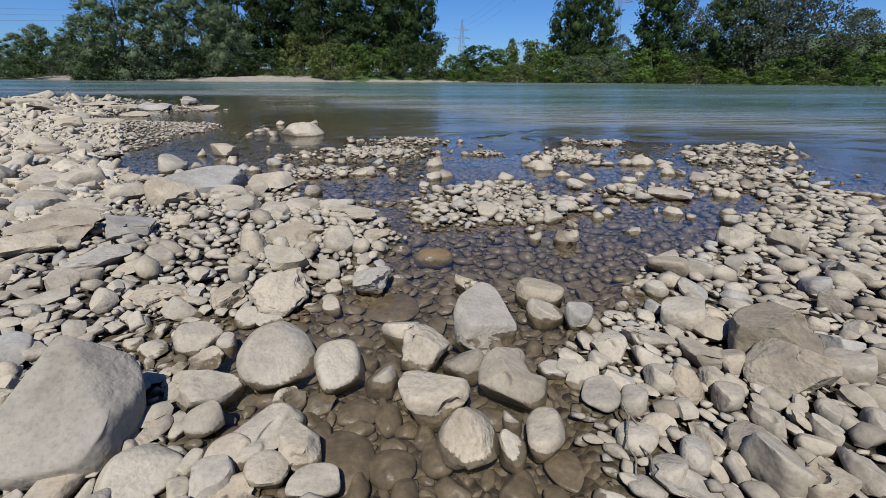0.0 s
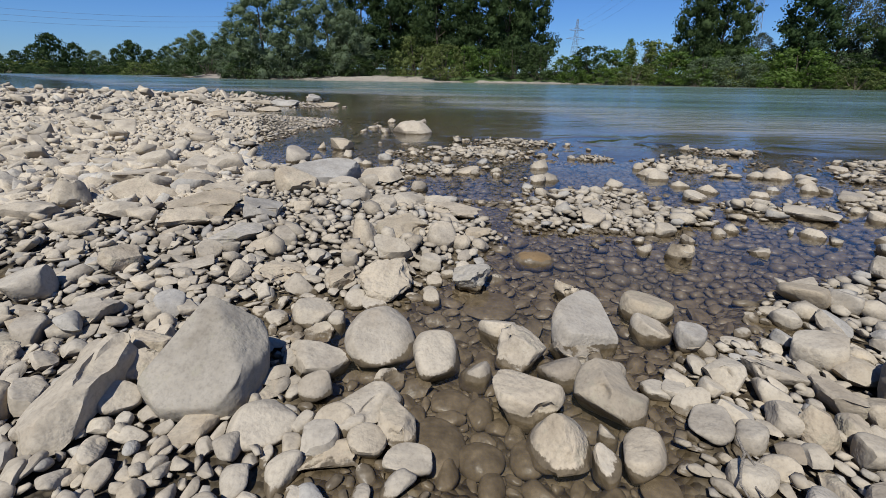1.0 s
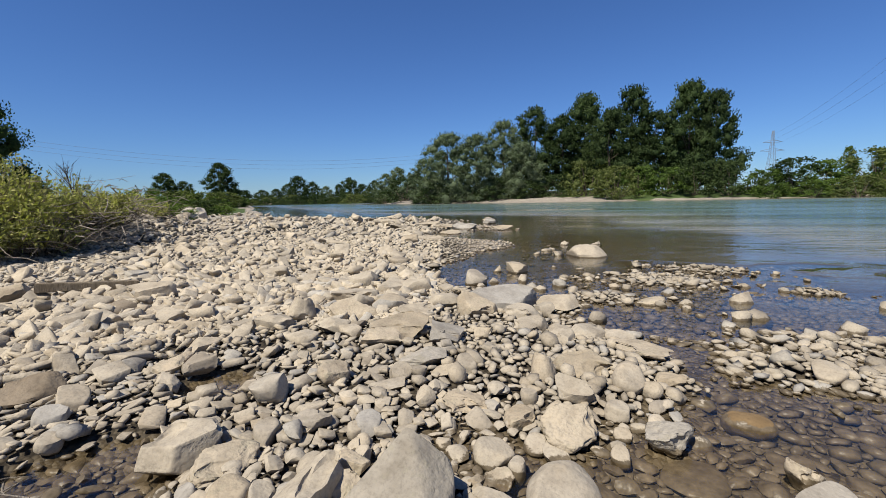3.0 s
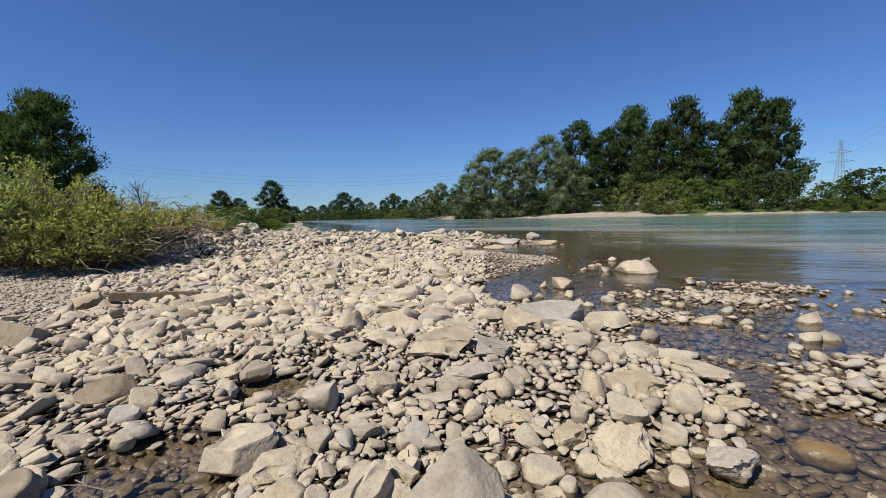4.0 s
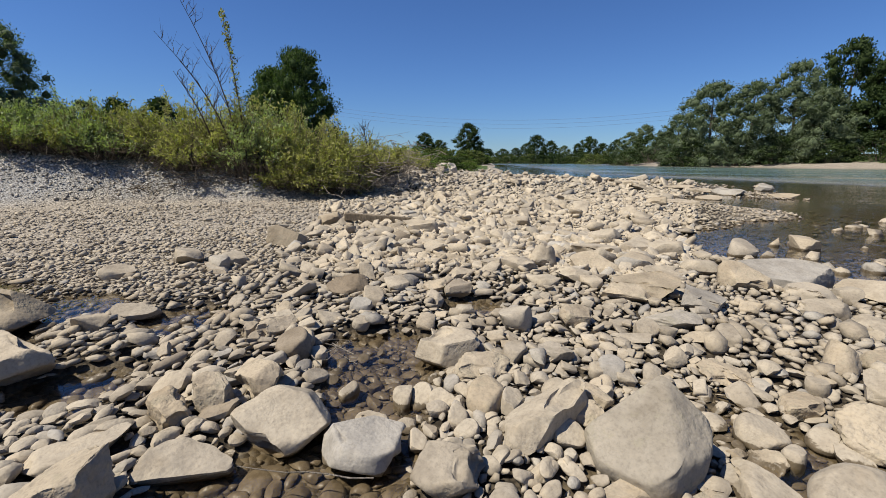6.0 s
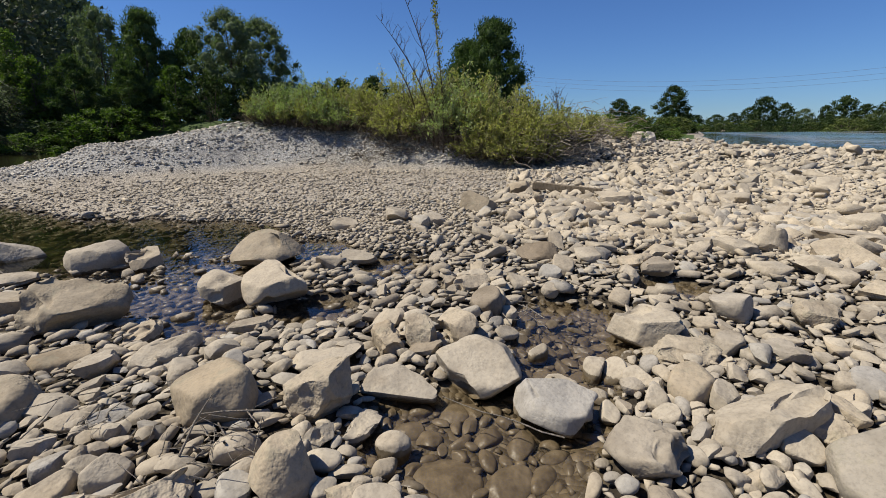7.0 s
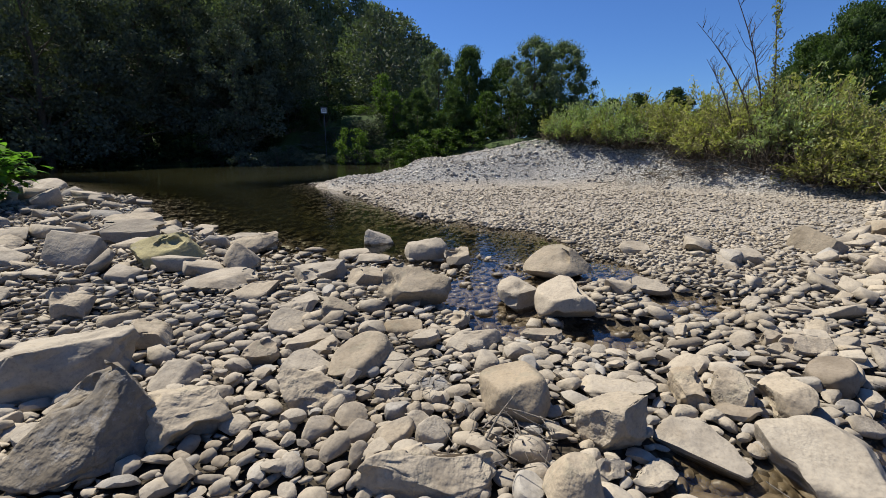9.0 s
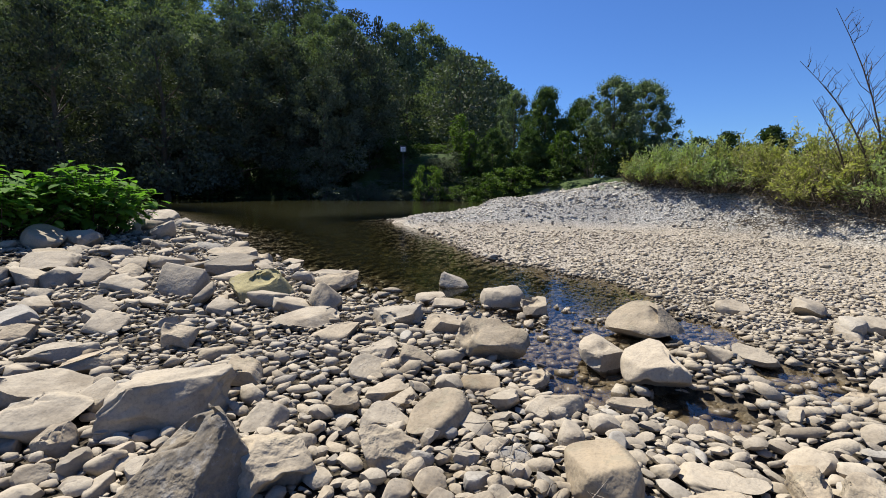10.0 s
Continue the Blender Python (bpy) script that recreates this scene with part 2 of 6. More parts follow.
LEAF_BROAD = leaf_material("broad_leaf", (0.017, 0.031, 0.0115), (0.056, 0.080, 0.029), 0.7, 0.24, 0.08)
LEAF_WILLOW = leaf_material("willow_leaf", (0.052, 0.075, 0.042), (0.150, 0.183, 0.108), 0.7, 0.3, 0.08)
LEAF_POPLAR = leaf_material("poplar_leaf", (0.019, 0.036, 0.013), (0.060, 0.087, 0.032), 0.7, 0.24, 0.08)
LEAF_TALL = leaf_material("tall_poplar_leaf", (0.030, 0.054, 0.020), (0.100, 0.138, 0.052), 0.7, 0.3, 0.08)
# woodland foliage with its shade put into a darker leaf colour
LEAF_SHADED = leaf_material("shaded_leaf", (0.028, 0.036, 0.025), (0.125, 0.143, 0.098), 0.72, 0.10, 0.08)
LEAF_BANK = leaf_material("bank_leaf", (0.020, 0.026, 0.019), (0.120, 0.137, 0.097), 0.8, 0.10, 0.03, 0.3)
# hill foliage again, with sunlight on the crowns put into a lighter colour
LEAF_SUNLIT = leaf_material("sunlit_leaf", (0.066, 0.086, 0.052), (0.215, 0.245, 0.150), 0.75, 0.22, 0.06)
LEAF_BUSH = leaf_material("bush_leaf", (0.11, 0.116, 0.042), (0.41, 0.385, 0.145), 0.6, 0.36, 0.16, 1.6)
LEAF_REED = leaf_material("grey_willow_leaf", (0.14, 0.175, 0.075), (0.40, 0.44, 0.22), 0.55, 0.36, 0.16, 1.6)
LEAF_BRIGHT = leaf_material("bright_leaf", (0.038, 0.071, 0.014), (0.115, 0.165, 0.036))
LEAF_OLIVE = leaf_material("olive_leaf", (0.052, 0.072, 0.021), (0.137, 0.156, 0.049))
LEAF_LUSH = leaf_material("lush_leaf", (0.045, 0.105, 0.018), (0.17, 0.30, 0.06), 0.75, 0.42, 0.08)


def bark_material(name, a, b):
    k = Nodes(name)
    pos = k.add("NewGeometry").outputs["Position"]
    c = k.ramp(k.noise(pos, 9.0, 6.0, 0.7, (3, 3, 0.5)), (0.3, a), (0.7, b))
    return k.surface(k.glossy_paint(c, 0.9, k.bump(k.noise(pos, 22.0, 5.0, 0.7, (3, 3, 0.4)), 0.8, 0.03), 0.2))


BARK = bark_material("bark", (0.055, 0.042, 0.030), (0.15, 0.125, 0.095))
DEADWOOD = bark_material("dead_wood", (0.13, 0.11, 0.085), (0.34, 0.30, 0.25))
BUSHWOOD = bark_material("bush_wood", (0.10, 0.078, 0.052), (0.26, 0.21, 0.15))
TWIG = bark_material("dark_twig", (0.045, 0.035, 0.026), (0.12, 0.095, 0.07))


def plain_material(name, colour, rough=0.6, metal=0.0):
    k = Nodes(name)
    pos = k.add("NewGeometry").outputs["Position"]
    c = k.mix(k.noise(pos, 6.0, 4.0, 0.6), tuple(v * 0.8 for v in colour), tuple(min(1, v * 1.15) for v in colour))
    s = k.glossy_paint(c, rough)
    s.node.inputs["Metallic"].default_value = metal
    return k.surface(s)


STEEL = plain_material("galvanised_steel", (0.22, 0.24, 0.26), 0.6, 0.3)
CABLE = plain_material("cable", (0.12, 0.13, 0.15), 0.5)
SIGN_WHITE = plain_material("sign_white", (0.75, 0.75, 0.73), 0.5)
SIGN_INK = plain_material("sign_ink", (0.10, 0.10, 0.12), 0.6)

# ---------------------------------------------------------------- helpers
rng = np.random.default_rng(7)


def mesh_of(name, verts, faces, material=None, smooth=False):
    """A mesh from arrays: verts (n, 3), faces (m, 3) or (m, 4)."""
    verts, faces = np.asarray(verts, np.float32), np.asarray(faces, np.int32)
    me = bpy.data.meshes.new(name)
    me.vertices.add(len(verts))
    me.vertices.foreach_set("co", verts.ravel())
    me.loops.add(faces.size)
    me.loops.foreach_set("vertex_index", faces.ravel())
    me.polygons.add(len(faces))
    side = faces.shape[1]
    me.polygons.foreach_set("loop_start", np.arange(0, faces.size, side, dtype=np.int32))
    if smooth:
        me.polygons.foreach_set("use_smooth", np.ones(len(faces), bool))
    me.update(calc_edges=True)
    if material:
        me.materials.append(material)
    return me


def joined(pieces):
    """Join (verts, faces) pairs with equal face sizes."""
    vs, fs, n = [], [], 0
    for v, f in pieces:
        vs.append(np.asarray(v, float))
        fs.append(np.asarray(f, int) + n)
        n += len(v)
    return np.concatenate(vs), np.concatenate(fs)


def part(name, me, parent, label=""):
    ob = new(name, me)
    ob.parent = parent
    if label:
        tagged(ob, label)
    return ob


def tube(points, radii, sides=6):
    """A tapered tube through points, as (verts, quads)."""
    pts = np.asarray(points, float)
    radii = np.broadcast_to(np.asarray(radii, float), (len(pts),))
    tang = np.gradient(pts, axis=0)
    tang /= np.linalg.norm(tang, axis=1)[:, None] + 1e-9
    ref = np.array([0.31, 0.17, 0.93]) if abs(tang[0][2]) < 0.8 else np.array([0.93, 0.31, 0.1])
    a = np.cross(tang, ref)
    a /= np.linalg.norm(a, axis=1)[:, None] + 1e-9
    b = np.cross(tang, a)
    th = np.arange(sides) * 2 * np.pi / sides
    ring = a[:, None] * np.cos(th)[None, :, None] + b[:, None] * np.sin(th)[None, :, None]
    v = (pts[:, None] + ring * radii[:, None, None]).reshape(-1, 3)
    f = []
    for i in range(len(pts) - 1):
        for j in range(sides):
            q = (j + 1) % sides
            f.append((i * sides + j, i * sides + q, (i + 1) * sides + q, (i + 1) * sides + j))
    return v, np.array(f)


def smooth01(x, lo, hi):
    s = np.clip((x - lo) / (hi - lo), 0, 1)
    return s * s * (3 - 2 * s)


def lattice(x, y, seed):
    """Value noise, 0 to 1, on arrays."""
    xi, yi = np.floor(x).astype(np.int64), np.floor(y).astype(np.int64)
    u, v = x - xi, y - yi
    u, v = u * u * (3 - 2 * u), v * v * (3 - 2 * v)

    def h(a, b):
        n = (a * 374761393 + b * 668265263 + seed * 974711) & 0x7fffffff
        n = ((n ^ (n >> 13)) * 1274126177) & 0x7fffffff
        return ((n ^ (n >> 16)) & 0xffff) / 65535.0
    return (h(xi, yi) * (1 - u) + h(xi + 1, yi) * u) * (1 - v) + (h(xi, yi + 1) * (1 - u) + h(xi + 1, yi + 1) * u) * v


def poly_distance(x, y, poly):
    """Signed distance to a polygon, positive inside."""
    px, py = np.asarray(poly, float).T
    best = np.full(x.shape, 1e18)
    inside = np.zeros(x.shape, bool)
    for i in range(len(px)):
        ax, ay, bx, by = px[i - 1], py[i - 1], px[i], py[i]
        ex, ey = bx - ax, by - ay
        t = np.clip(((x - ax) * ex + (y - ay) * ey) / (ex * ex + ey * ey), 0, 1)
        best = np.minimum(best, (x - ax - t * ex) ** 2 + (y - ay - t * ey) ** 2)
        if ay != by:
            inside ^= ((ay > y) != (by > y)) & (x < ex * (y - ay) / ey + ax)
    return np.where(inside, 1, -1) * np.sqrt(best)


# ---------------------------------------------------------------- terrain
# water level is z = 0
BAR = [(0.0, 1.35), (-0.45, 1.6), (-0.75, 1.95), (-1.0, 2.45), (-0.95, 2.85), (-0.2, 2.8), (0.28, 3.2), (0.38, 4.15), (-0.3, 5.4), (-1.3, 6.4),
       (-3.0, 7.4), (-4.3, 8.8), (-4.1, 11.3), (-3.9, 14.8), (-8.2, 16.4), (-8.6, 18.5), (-9.0, 21.0), (-10.5, 28.0), (-14.9, 29.5),
       (-22.4, 31.4), (-39.0, 37.5), (-54.0, 52.0), (-120.0, 108.0), (-245.0, 178.0), (-900.0, 400.0), (-900.0, -900.0), (30.0, -900.0),
       (30.0, -20.0), (7.0, -2.0), (6.2, 2.5), (5.9, 3.8), (6.3, 4.9), (5.6, 5.1), (4.7, 4.35), (3.75, 3.75), (2.85, 3.15), (1.95, 2.65),
       (1.1, 2.0), (1.1, 1.6), (1.0, 1.2), (0.5, 0.95)]
ARM = [(-6.5, -0.7), (-5.2, -1.9), (-4.5, -4.4), (-5.36, -6.6), (-5.6, -8.2), (-9.2, -14.1), (-15.0, -30.4), (-16.0, -85.0), (-24.0, -85.0),
       (-30.0, -56.0), (-45.5, -39.0), (-46.5, -22.0), (-42.0, -11.0), (-32.0, -11.5), (-22.0, -13.0), (-17.4, -13.6), (-13.0, -8.7), (-9.3, -4.8), (-8.0, -1.8)]
FAR_BANK = [(-900.0, 420.0), (-250.0, 192.0), (-205.0, 213.0), (-150.0, 225.0), (-112.0, 195.0), (-82.0, 134.0), (-50.0, 118.0), (-12.0, 109.0),
            (33.0, 106.0), (72.0, 95.0), (102.0, 84.0), (170.0, 40.0), (900.0, -200.0), (4000.0, -200.0), (4000.0, 4000.0), (-4000.0, 4000.0), (-4000.0, 420.0)]
RIDGE = [(-16.6, -9.9, 0.4), (-18.3, -7.3, 1.15), (-20.0, -3.5, 1.85), (-19.6, 0.6, 1.55), (-17.6, 4.2, 1.2), (-17.0, 8.4, 1.0), (-21.0, 13.5, 0.85)]
POOLS = [(-5.6, -0.4, 0.65), (-4.8, -1.2, 0.75), (-4.1, -1.4, 0.62), (-3.5, -1.25, 0.5), (-4.6, 0.4, 0.5), (-3.5, -0.35, 0.4), (-2.75, 1.6, 0.5),
         (-2.35, 1.2, 0.46), (-1.98, 0.75, 0.52), (-1.72, 0.48, 0.5), (-3.0, 1.4, 0.42), (-3.3, 2.7, 0.35), (-1.9, 0.25, 0.42), (-4.3, -2.1, 0.5)]
SHOALS = [(1.3, 4.6, 0.75, 0.5), (2.2, 5.0, 0.9, 0.55), (1.6, 5.7, 0.8, 0.4), (-0.4, 7.2, 0.7, 0.5), (0.4, 9.0, 1.2, 0.9), (1.1, 10.5, 0.9, 0.6),
          (3.9, 8.0, 0.7, 0.9), (5.2, 9.6, 0.8, 0.5), (3.7, 5.4, 0.8, 0.35), (2.5, 8.5, 0.5, 0.3), (-8.5, 22.5, 2.5, 1.2), (-6.5, 20.5, 1.0, 0.6), (7.7, 8.3, 1.3, 0.8), (6.6, 7.2, 0.8, 0.45), (6.2, 6.1, 0.7, 0.6), (5.2, 5.6, 0.4, 0.3)]


def relief(x, y):
    """Height of the ground above the water, and how grassy it is (0 to 1)."""
    x, y = np.asarray(x, float), np.asarray(y, float)
    warp = (lattice(x * 1.3, y * 1.3, 3) - 0.5) * 0.35 + (lattice(x * 0.3, y * 0.3, 5) - 0.5) * 0.5 * smooth01(np.hypot(x, y), 4, 12)
    bar = poly_distance(x, y, BAR) + warp
    arm = poly_distance(x, y, ARM) + warp
    far = poly_distance(x, y, FAR_BANK) + warp * 4
    land = np.minimum(bar, -arm)
    # river bed
    out = -np.maximum(bar, far)
    bed = -0.075 * smooth01(out, 0, 0.25) - 0.022 * np.clip(out, 0, 2.2) - 0.03 * np.clip(out - 2.2, 0, 6) - 0.10 * np.clip(out - 8, 0, 14)
    arm_bed = -0.05 * smooth01(arm, 0, 0.3) - 0.10 * np.clip(arm, 0, 40)
    low = np.where(arm > 0, np.maximum(arm_bed, -2.0), np.maximum(bed, -2.0))
    # dry bar
    high = 0.005 + 0.055 * smooth01(land, 0, 0.8) + 0.014 * np.clip(land - 0.8, 0, 12) * (1 - 0.75 * smooth01(y, 9, 22))
    h = np.where(land > 0, high, low)
    knoll = smooth01(lattice(x * 1.15 + 3, y * 1.5, 12), 0.60, 0.82) * smooth01(y, 3.9, 4.8) * (1 - smooth01(y, 11, 13)) * smooth01(x, -3, -1) * (1 - smooth01(x, 6, 8))
    h = np.where(h < 0.0, h + (0.015 - h) * knoll * 0.8, h)
    # shallow shoals in the river, wet hollows on the bar
    for sx, sy, rx, ry in SHOALS:
        k = np.exp(-((x - sx) / rx) ** 2 - ((y - sy) / ry) ** 2)
        h = np.where(h < 0.03, h + (0.022 + 0.05 * (lattice(x * 2.1, y * 2.1, 17) - 0.5) - h) * np.clip(k * 1.15, 0, 1), h)
    hollow = np.zeros_like(h)
    for sx, sy, r in POOLS:
        hollow = np.maximum(hollow, smooth01(np.hypot(x - sx, y - sy) + warp * 0.4, r * 1.25, r * 0.45))
    h = h + (-0.052 - h) * hollow
    # mound with bushes
    r = np.hypot(x, y)
    mound = np.zeros_like(h)
    for (ax, ay, ah), (bx, by, bh) in zip(RIDGE, RIDGE[1:]):
        ex, ey = bx - ax, by - ay
        t = np.clip(((x - ax) * ex + (y - ay) * ey) / (ex * ex + ey * ey), 0, 1)
        d = np.hypot(x - ax - t * ex, y - ay - t * ey)
        mound = np.maximum(mound, (ah + (bh - ah) * t) * (1 - smooth01(d, 0.7, 3.5)))
    h = h + np.where(land > 0, mound * 0.9, 0)
    # bank behind the arm and the wooded hill
    az = np.degrees(np.arctan2(-x, y)) % 360
    bank = smooth01(-poly_distance(x, y, ARM), 0.3, 7) * smooth01(np.hypot(x + 30, y + 20), 12, 20) * smooth01(-x - y * 0.25, 30, 38) * smooth01(az, 90, 98)
    h = h + bank * 2.6
    hill = smooth01(np.hypot(x, y), 60, 175) * smooth01(az, 102, 142) * (1 - smooth01(az, 186, 225))
    h = h + hill * (44 + 8 * lattice(x / 40, y / 40, 9))
    terrace = smooth01(r, 57, 60) * (1 - smooth01(r, 74, 90)) * smooth01(az, 114, 119) * (1 - smooth01(az, 129, 135))
    h = h + 3.3 * terrace
    # opposite bank and plain beyond
    beach = smooth01(-x, 5, 13)
    h = np.where(far > 0, 0.05 + 0.55 * smooth01(far, 0, 6) * beach + 1.9 * smooth01(far, 2.5 + 7 * beach, 12 + 8 * beach) + 0.5 * lattice(x / 9, y / 9, 4) * smooth01(far, 2, 9), h)
    plain = smooth01(r, 90, 160) * (bar > 0)
    h = h + plain * 1.5
    h = h + 170 * smooth01(r, 1000, 2200) * (0.25 + 0.75 * lattice(az / 17, r * 0 + 2.5, 8)) * smooth01(np.cos(np.radians(az + 62)), 0.75, 0.95)
    h = h + np.where(land > 0, 0.5 * np.exp(-((x + 3.6) / 4.5) ** 2 - ((y + 12.5) / 4.5) ** 2), 0)
    # small unevenness
    h = h + (lattice(x * 2.7, y * 2.7, 1) - 0.5) * 0.045 + (lattice(x * 9, y * 9, 2) - 0.5) * 0.018 * (1 - smooth01(r, 8, 20))
    turf = np.maximum.reduce([smooth01(far - 7 * beach, 1.2, 3.2), bank, hill, smooth01(terrace, 0.02, 0.2), smooth01(r, 49.5, 51.5) * smooth01(az, 98, 103) * (1 - smooth01(az, 215, 225)), smooth01(r, 62, 80) * (bar > 2) * (arm < -2),
                              smooth01(mound, 1.0, 1.5) * 0.45 * smooth01(-x, 16, 19), smooth01(poly_distance(x, y, [(-24, 9), (-60, 44), (-160, 120), (-300, 60), (-60, -8)]), -1, 2)])
    return h, turf, smooth01(mound, 0.12, 0.32) * (land > 0)


def build_ground():
    """One sheet from under the camera to the horizon."""
    turns = 500
    radii = np.concatenate([[0.0005, 0.12], np.geomspace(0.25, 3500, 260)])
    th = np.arange(turns) * 2 * np.pi / turns
    rr, tt = np.meshgrid(radii, th, indexing="ij")
    x, y = (-rr * np.sin(tt)).ravel(), (rr * np.cos(tt)).ravel()
    h, turf, fresh = relief(x, y)
    r = np.hypot(x, y)
    # where gap shade is painted into the ground: under near cobbles and rubble
    gap_shade = (1 - smooth01(r, 7.5, 9.5)) * (1 - smooth01(-x, 5.0, 6.0) * (y < 2.5))
    bearing = np.degrees(np.arctan2(-x, y)) % 360
    rough = smooth01(bearing, 18, 24) * (1 - smooth01(bearing, 58, 64)) + 0.8 * smooth01(bearing, 132, 140) * (1 - smooth01(bearing, 190, 200))
    gap_shade = np.maximum(gap_shade, np.clip(rough, 0, 1) * (1 - smooth01(r, 24, 40)))
    v = np.stack([x, y, h - 0.022 * gap_shade * smooth01(h, 0.0, 0.03)], 1)
    i, j = np.meshgrid(np.arange(len(radii) - 1), np.arange(turns), indexing="ij")
    q = (j + 1) % turns
    f = np.stack([i * turns + j, i * turns + q, (i + 1) * turns + q, (i + 1) * turns + j], -1).reshape(-1, 4)[:, ::-1]
    me = mesh_of("ground", v, f, GROUND, True)
    me.attributes.new("turf", 'FLOAT', 'POINT').data.foreach_set("value", turf.astype(np.float32))
    me.attributes.new("fresh", 'FLOAT', 'POINT').data.foreach_set("value", fresh.astype(np.float32))
    me.attributes.new("gap_shade", 'FLOAT', 'POINT').data.foreach_set("value", gap_shade.astype(np.float32))
    tagged(new("ground", me), "pale river gravel bar with wet hollows and grassy banks", "ground", kind="structure")
    # water sheet over all ground that lies low
    wetf = (h[f] < 0.05).any(1) & (np.hypot(x, y)[f].max(1) < 700)
    keep = np.unique(f[wetf])
    index = np.full(len(x), -1)
    index[keep] = np.arange(len(keep))
    wv = np.stack([x[keep], y[keep], np.zeros(len(keep))], 1)
    wm = mesh_of("water", wv, index[f[wetf]], WATER, True)
    wm.attributes.new("water_depth", 'FLOAT', 'POINT').data.foreach_set("value", np.clip(-h[keep], 0, 3).astype(np.float32))
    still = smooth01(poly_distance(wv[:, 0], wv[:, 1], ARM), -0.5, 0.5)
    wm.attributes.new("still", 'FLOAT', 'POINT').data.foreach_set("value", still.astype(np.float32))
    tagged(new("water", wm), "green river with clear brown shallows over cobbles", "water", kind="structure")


build_ground()


def ground_z(x, y):
    return float(relief(np.array([x]), np.array([y]))[0][0])
# ----------------------------------------------------------------- stones


def ico(level):
    bm = bmesh.new()
    bmesh.ops.create_icosphere(bm, subdivisions=level, radius=1.0)
    v = np.array([p.co for p in bm.verts])
    f = np.array([[p.index for p in q.verts] for q in bm.faces])
    bm.free()
    return v, f


ICO = {n: ico(n) for n in (1, 2, 3, 4, 5)}


def hull_stone(seed, points=17):
    """A small angular stone: the hull of a few points on an uneven ball."""
    r = np.random.default_rng(seed)
    p = r.normal(size=(points, 3))
    p /= np.linalg.norm(p, axis=1)[:, None]
    p *= r.uniform(0.82, 1.05, (points, 1))
    bm = bmesh.new()
    for q in p:
        bm.verts.new(q)
    bmesh.ops.convex_hull(bm, input=bm.verts[:])
    bm.verts.ensure_lookup_table()
    loose = [q for q in bm.verts if not q.link_faces]
    bmesh.ops.delete(bm, geom=loose, context='VERTS')
    bmesh.ops.triangulate(bm, faces=bm.faces[:])
    bm.verts.index_update()
    v = np.array([q.co for q in bm.verts])
    f = np.array([[q.index for q in w.verts] for w in bm.faces])
    bm.free()
    span = v.max(0) - v.min(0)
    return (v - (v.max(0) + v.min(0)) / 2) / span * 2, f


def block_stone(seed):
    """A broken flaky stone: the hull of a skewed, chipped block."""
    r = np.random.default_rng(seed)
    p = np.array([(a, b, c) for a in (-1, 1) for b in (-1, 1) for c in (-1, 1)], float)
    p *= r.uniform(0.42, 1.0, p.shape)
    p = np.concatenate([p, r.uniform(-0.8, 0.8, (5, 3)) * np.array([1.1, 1.1, 1.0])])
    bm = bmesh.new()
    for q in p:
        bm.verts.new(q)
    bmesh.ops.convex_hull(bm, input=bm.verts[:])
    bmesh.ops.delete(bm, geom=[q for q in bm.verts if not q.link_faces], context='VERTS')
    bmesh.ops.bevel(bm, geom=bm.edges[:], offset=0.07, segments=1, affect='EDGES')
    bmesh.ops.triangulate(bm, faces=bm.faces[:])
    bm.verts.index_update()
    v = np.array([q.co for q in bm.verts])
    f = np.array([[q.index for q in w.verts] for w in bm.faces])
    bm.free()
    return (v - (v.max(0) + v.min(0)) / 2) / (v.max(0) - v.min(0)) * 2, f


def bumps(v, seed, scale, octaves=3):
    """Solid noise on points, about -1 to 1."""
    out = np.zeros(len(v))
    amp, tot = 1.0, 0.0
    for o in range(octaves):
        off = Vector((seed * 3.17 + o * 11.1, seed * 1.31, seed * 0.77))
        out += amp * np.array([noise.noise(Vector(p) * scale * 2 ** o + off) for p in v])
        tot += amp
        amp *= 0.5
    return out / tot


def rub(p, f, times):
    """Wear the edges of a closed mesh down."""
    a, b = np.concatenate([f[:, [0, 1]], f[:, [1, 2]], f[:, [2, 0]]]).T
    n = np.bincount(a, minlength=len(p))[:, None]
    for i in range(times):
        p = 0.35 * p + 0.65 * np.stack([np.bincount(a, p[b, c], len(p)) for c in range(3)], 1) / n
    return p


def spall(p, r, count, small, large, ragged):
    """Break shallow hollow scars out of a stone."""
    for i in range(count):
        q = p[r.integers(len(p))]
        size = r.uniform(small, large)
        c = q * (1 + size * r.uniform(0.70, 0.9) / max(0.2, np.linalg.norm(q)))
        size = size * (1 + 0.4 * ragged[:, None])
        far = p - c
        gap = np.linalg.norm(far, axis=1)[:, None]
        p = np.where(gap < size, c + far / np.maximum(gap, 1e-4) * size, p)
    return p


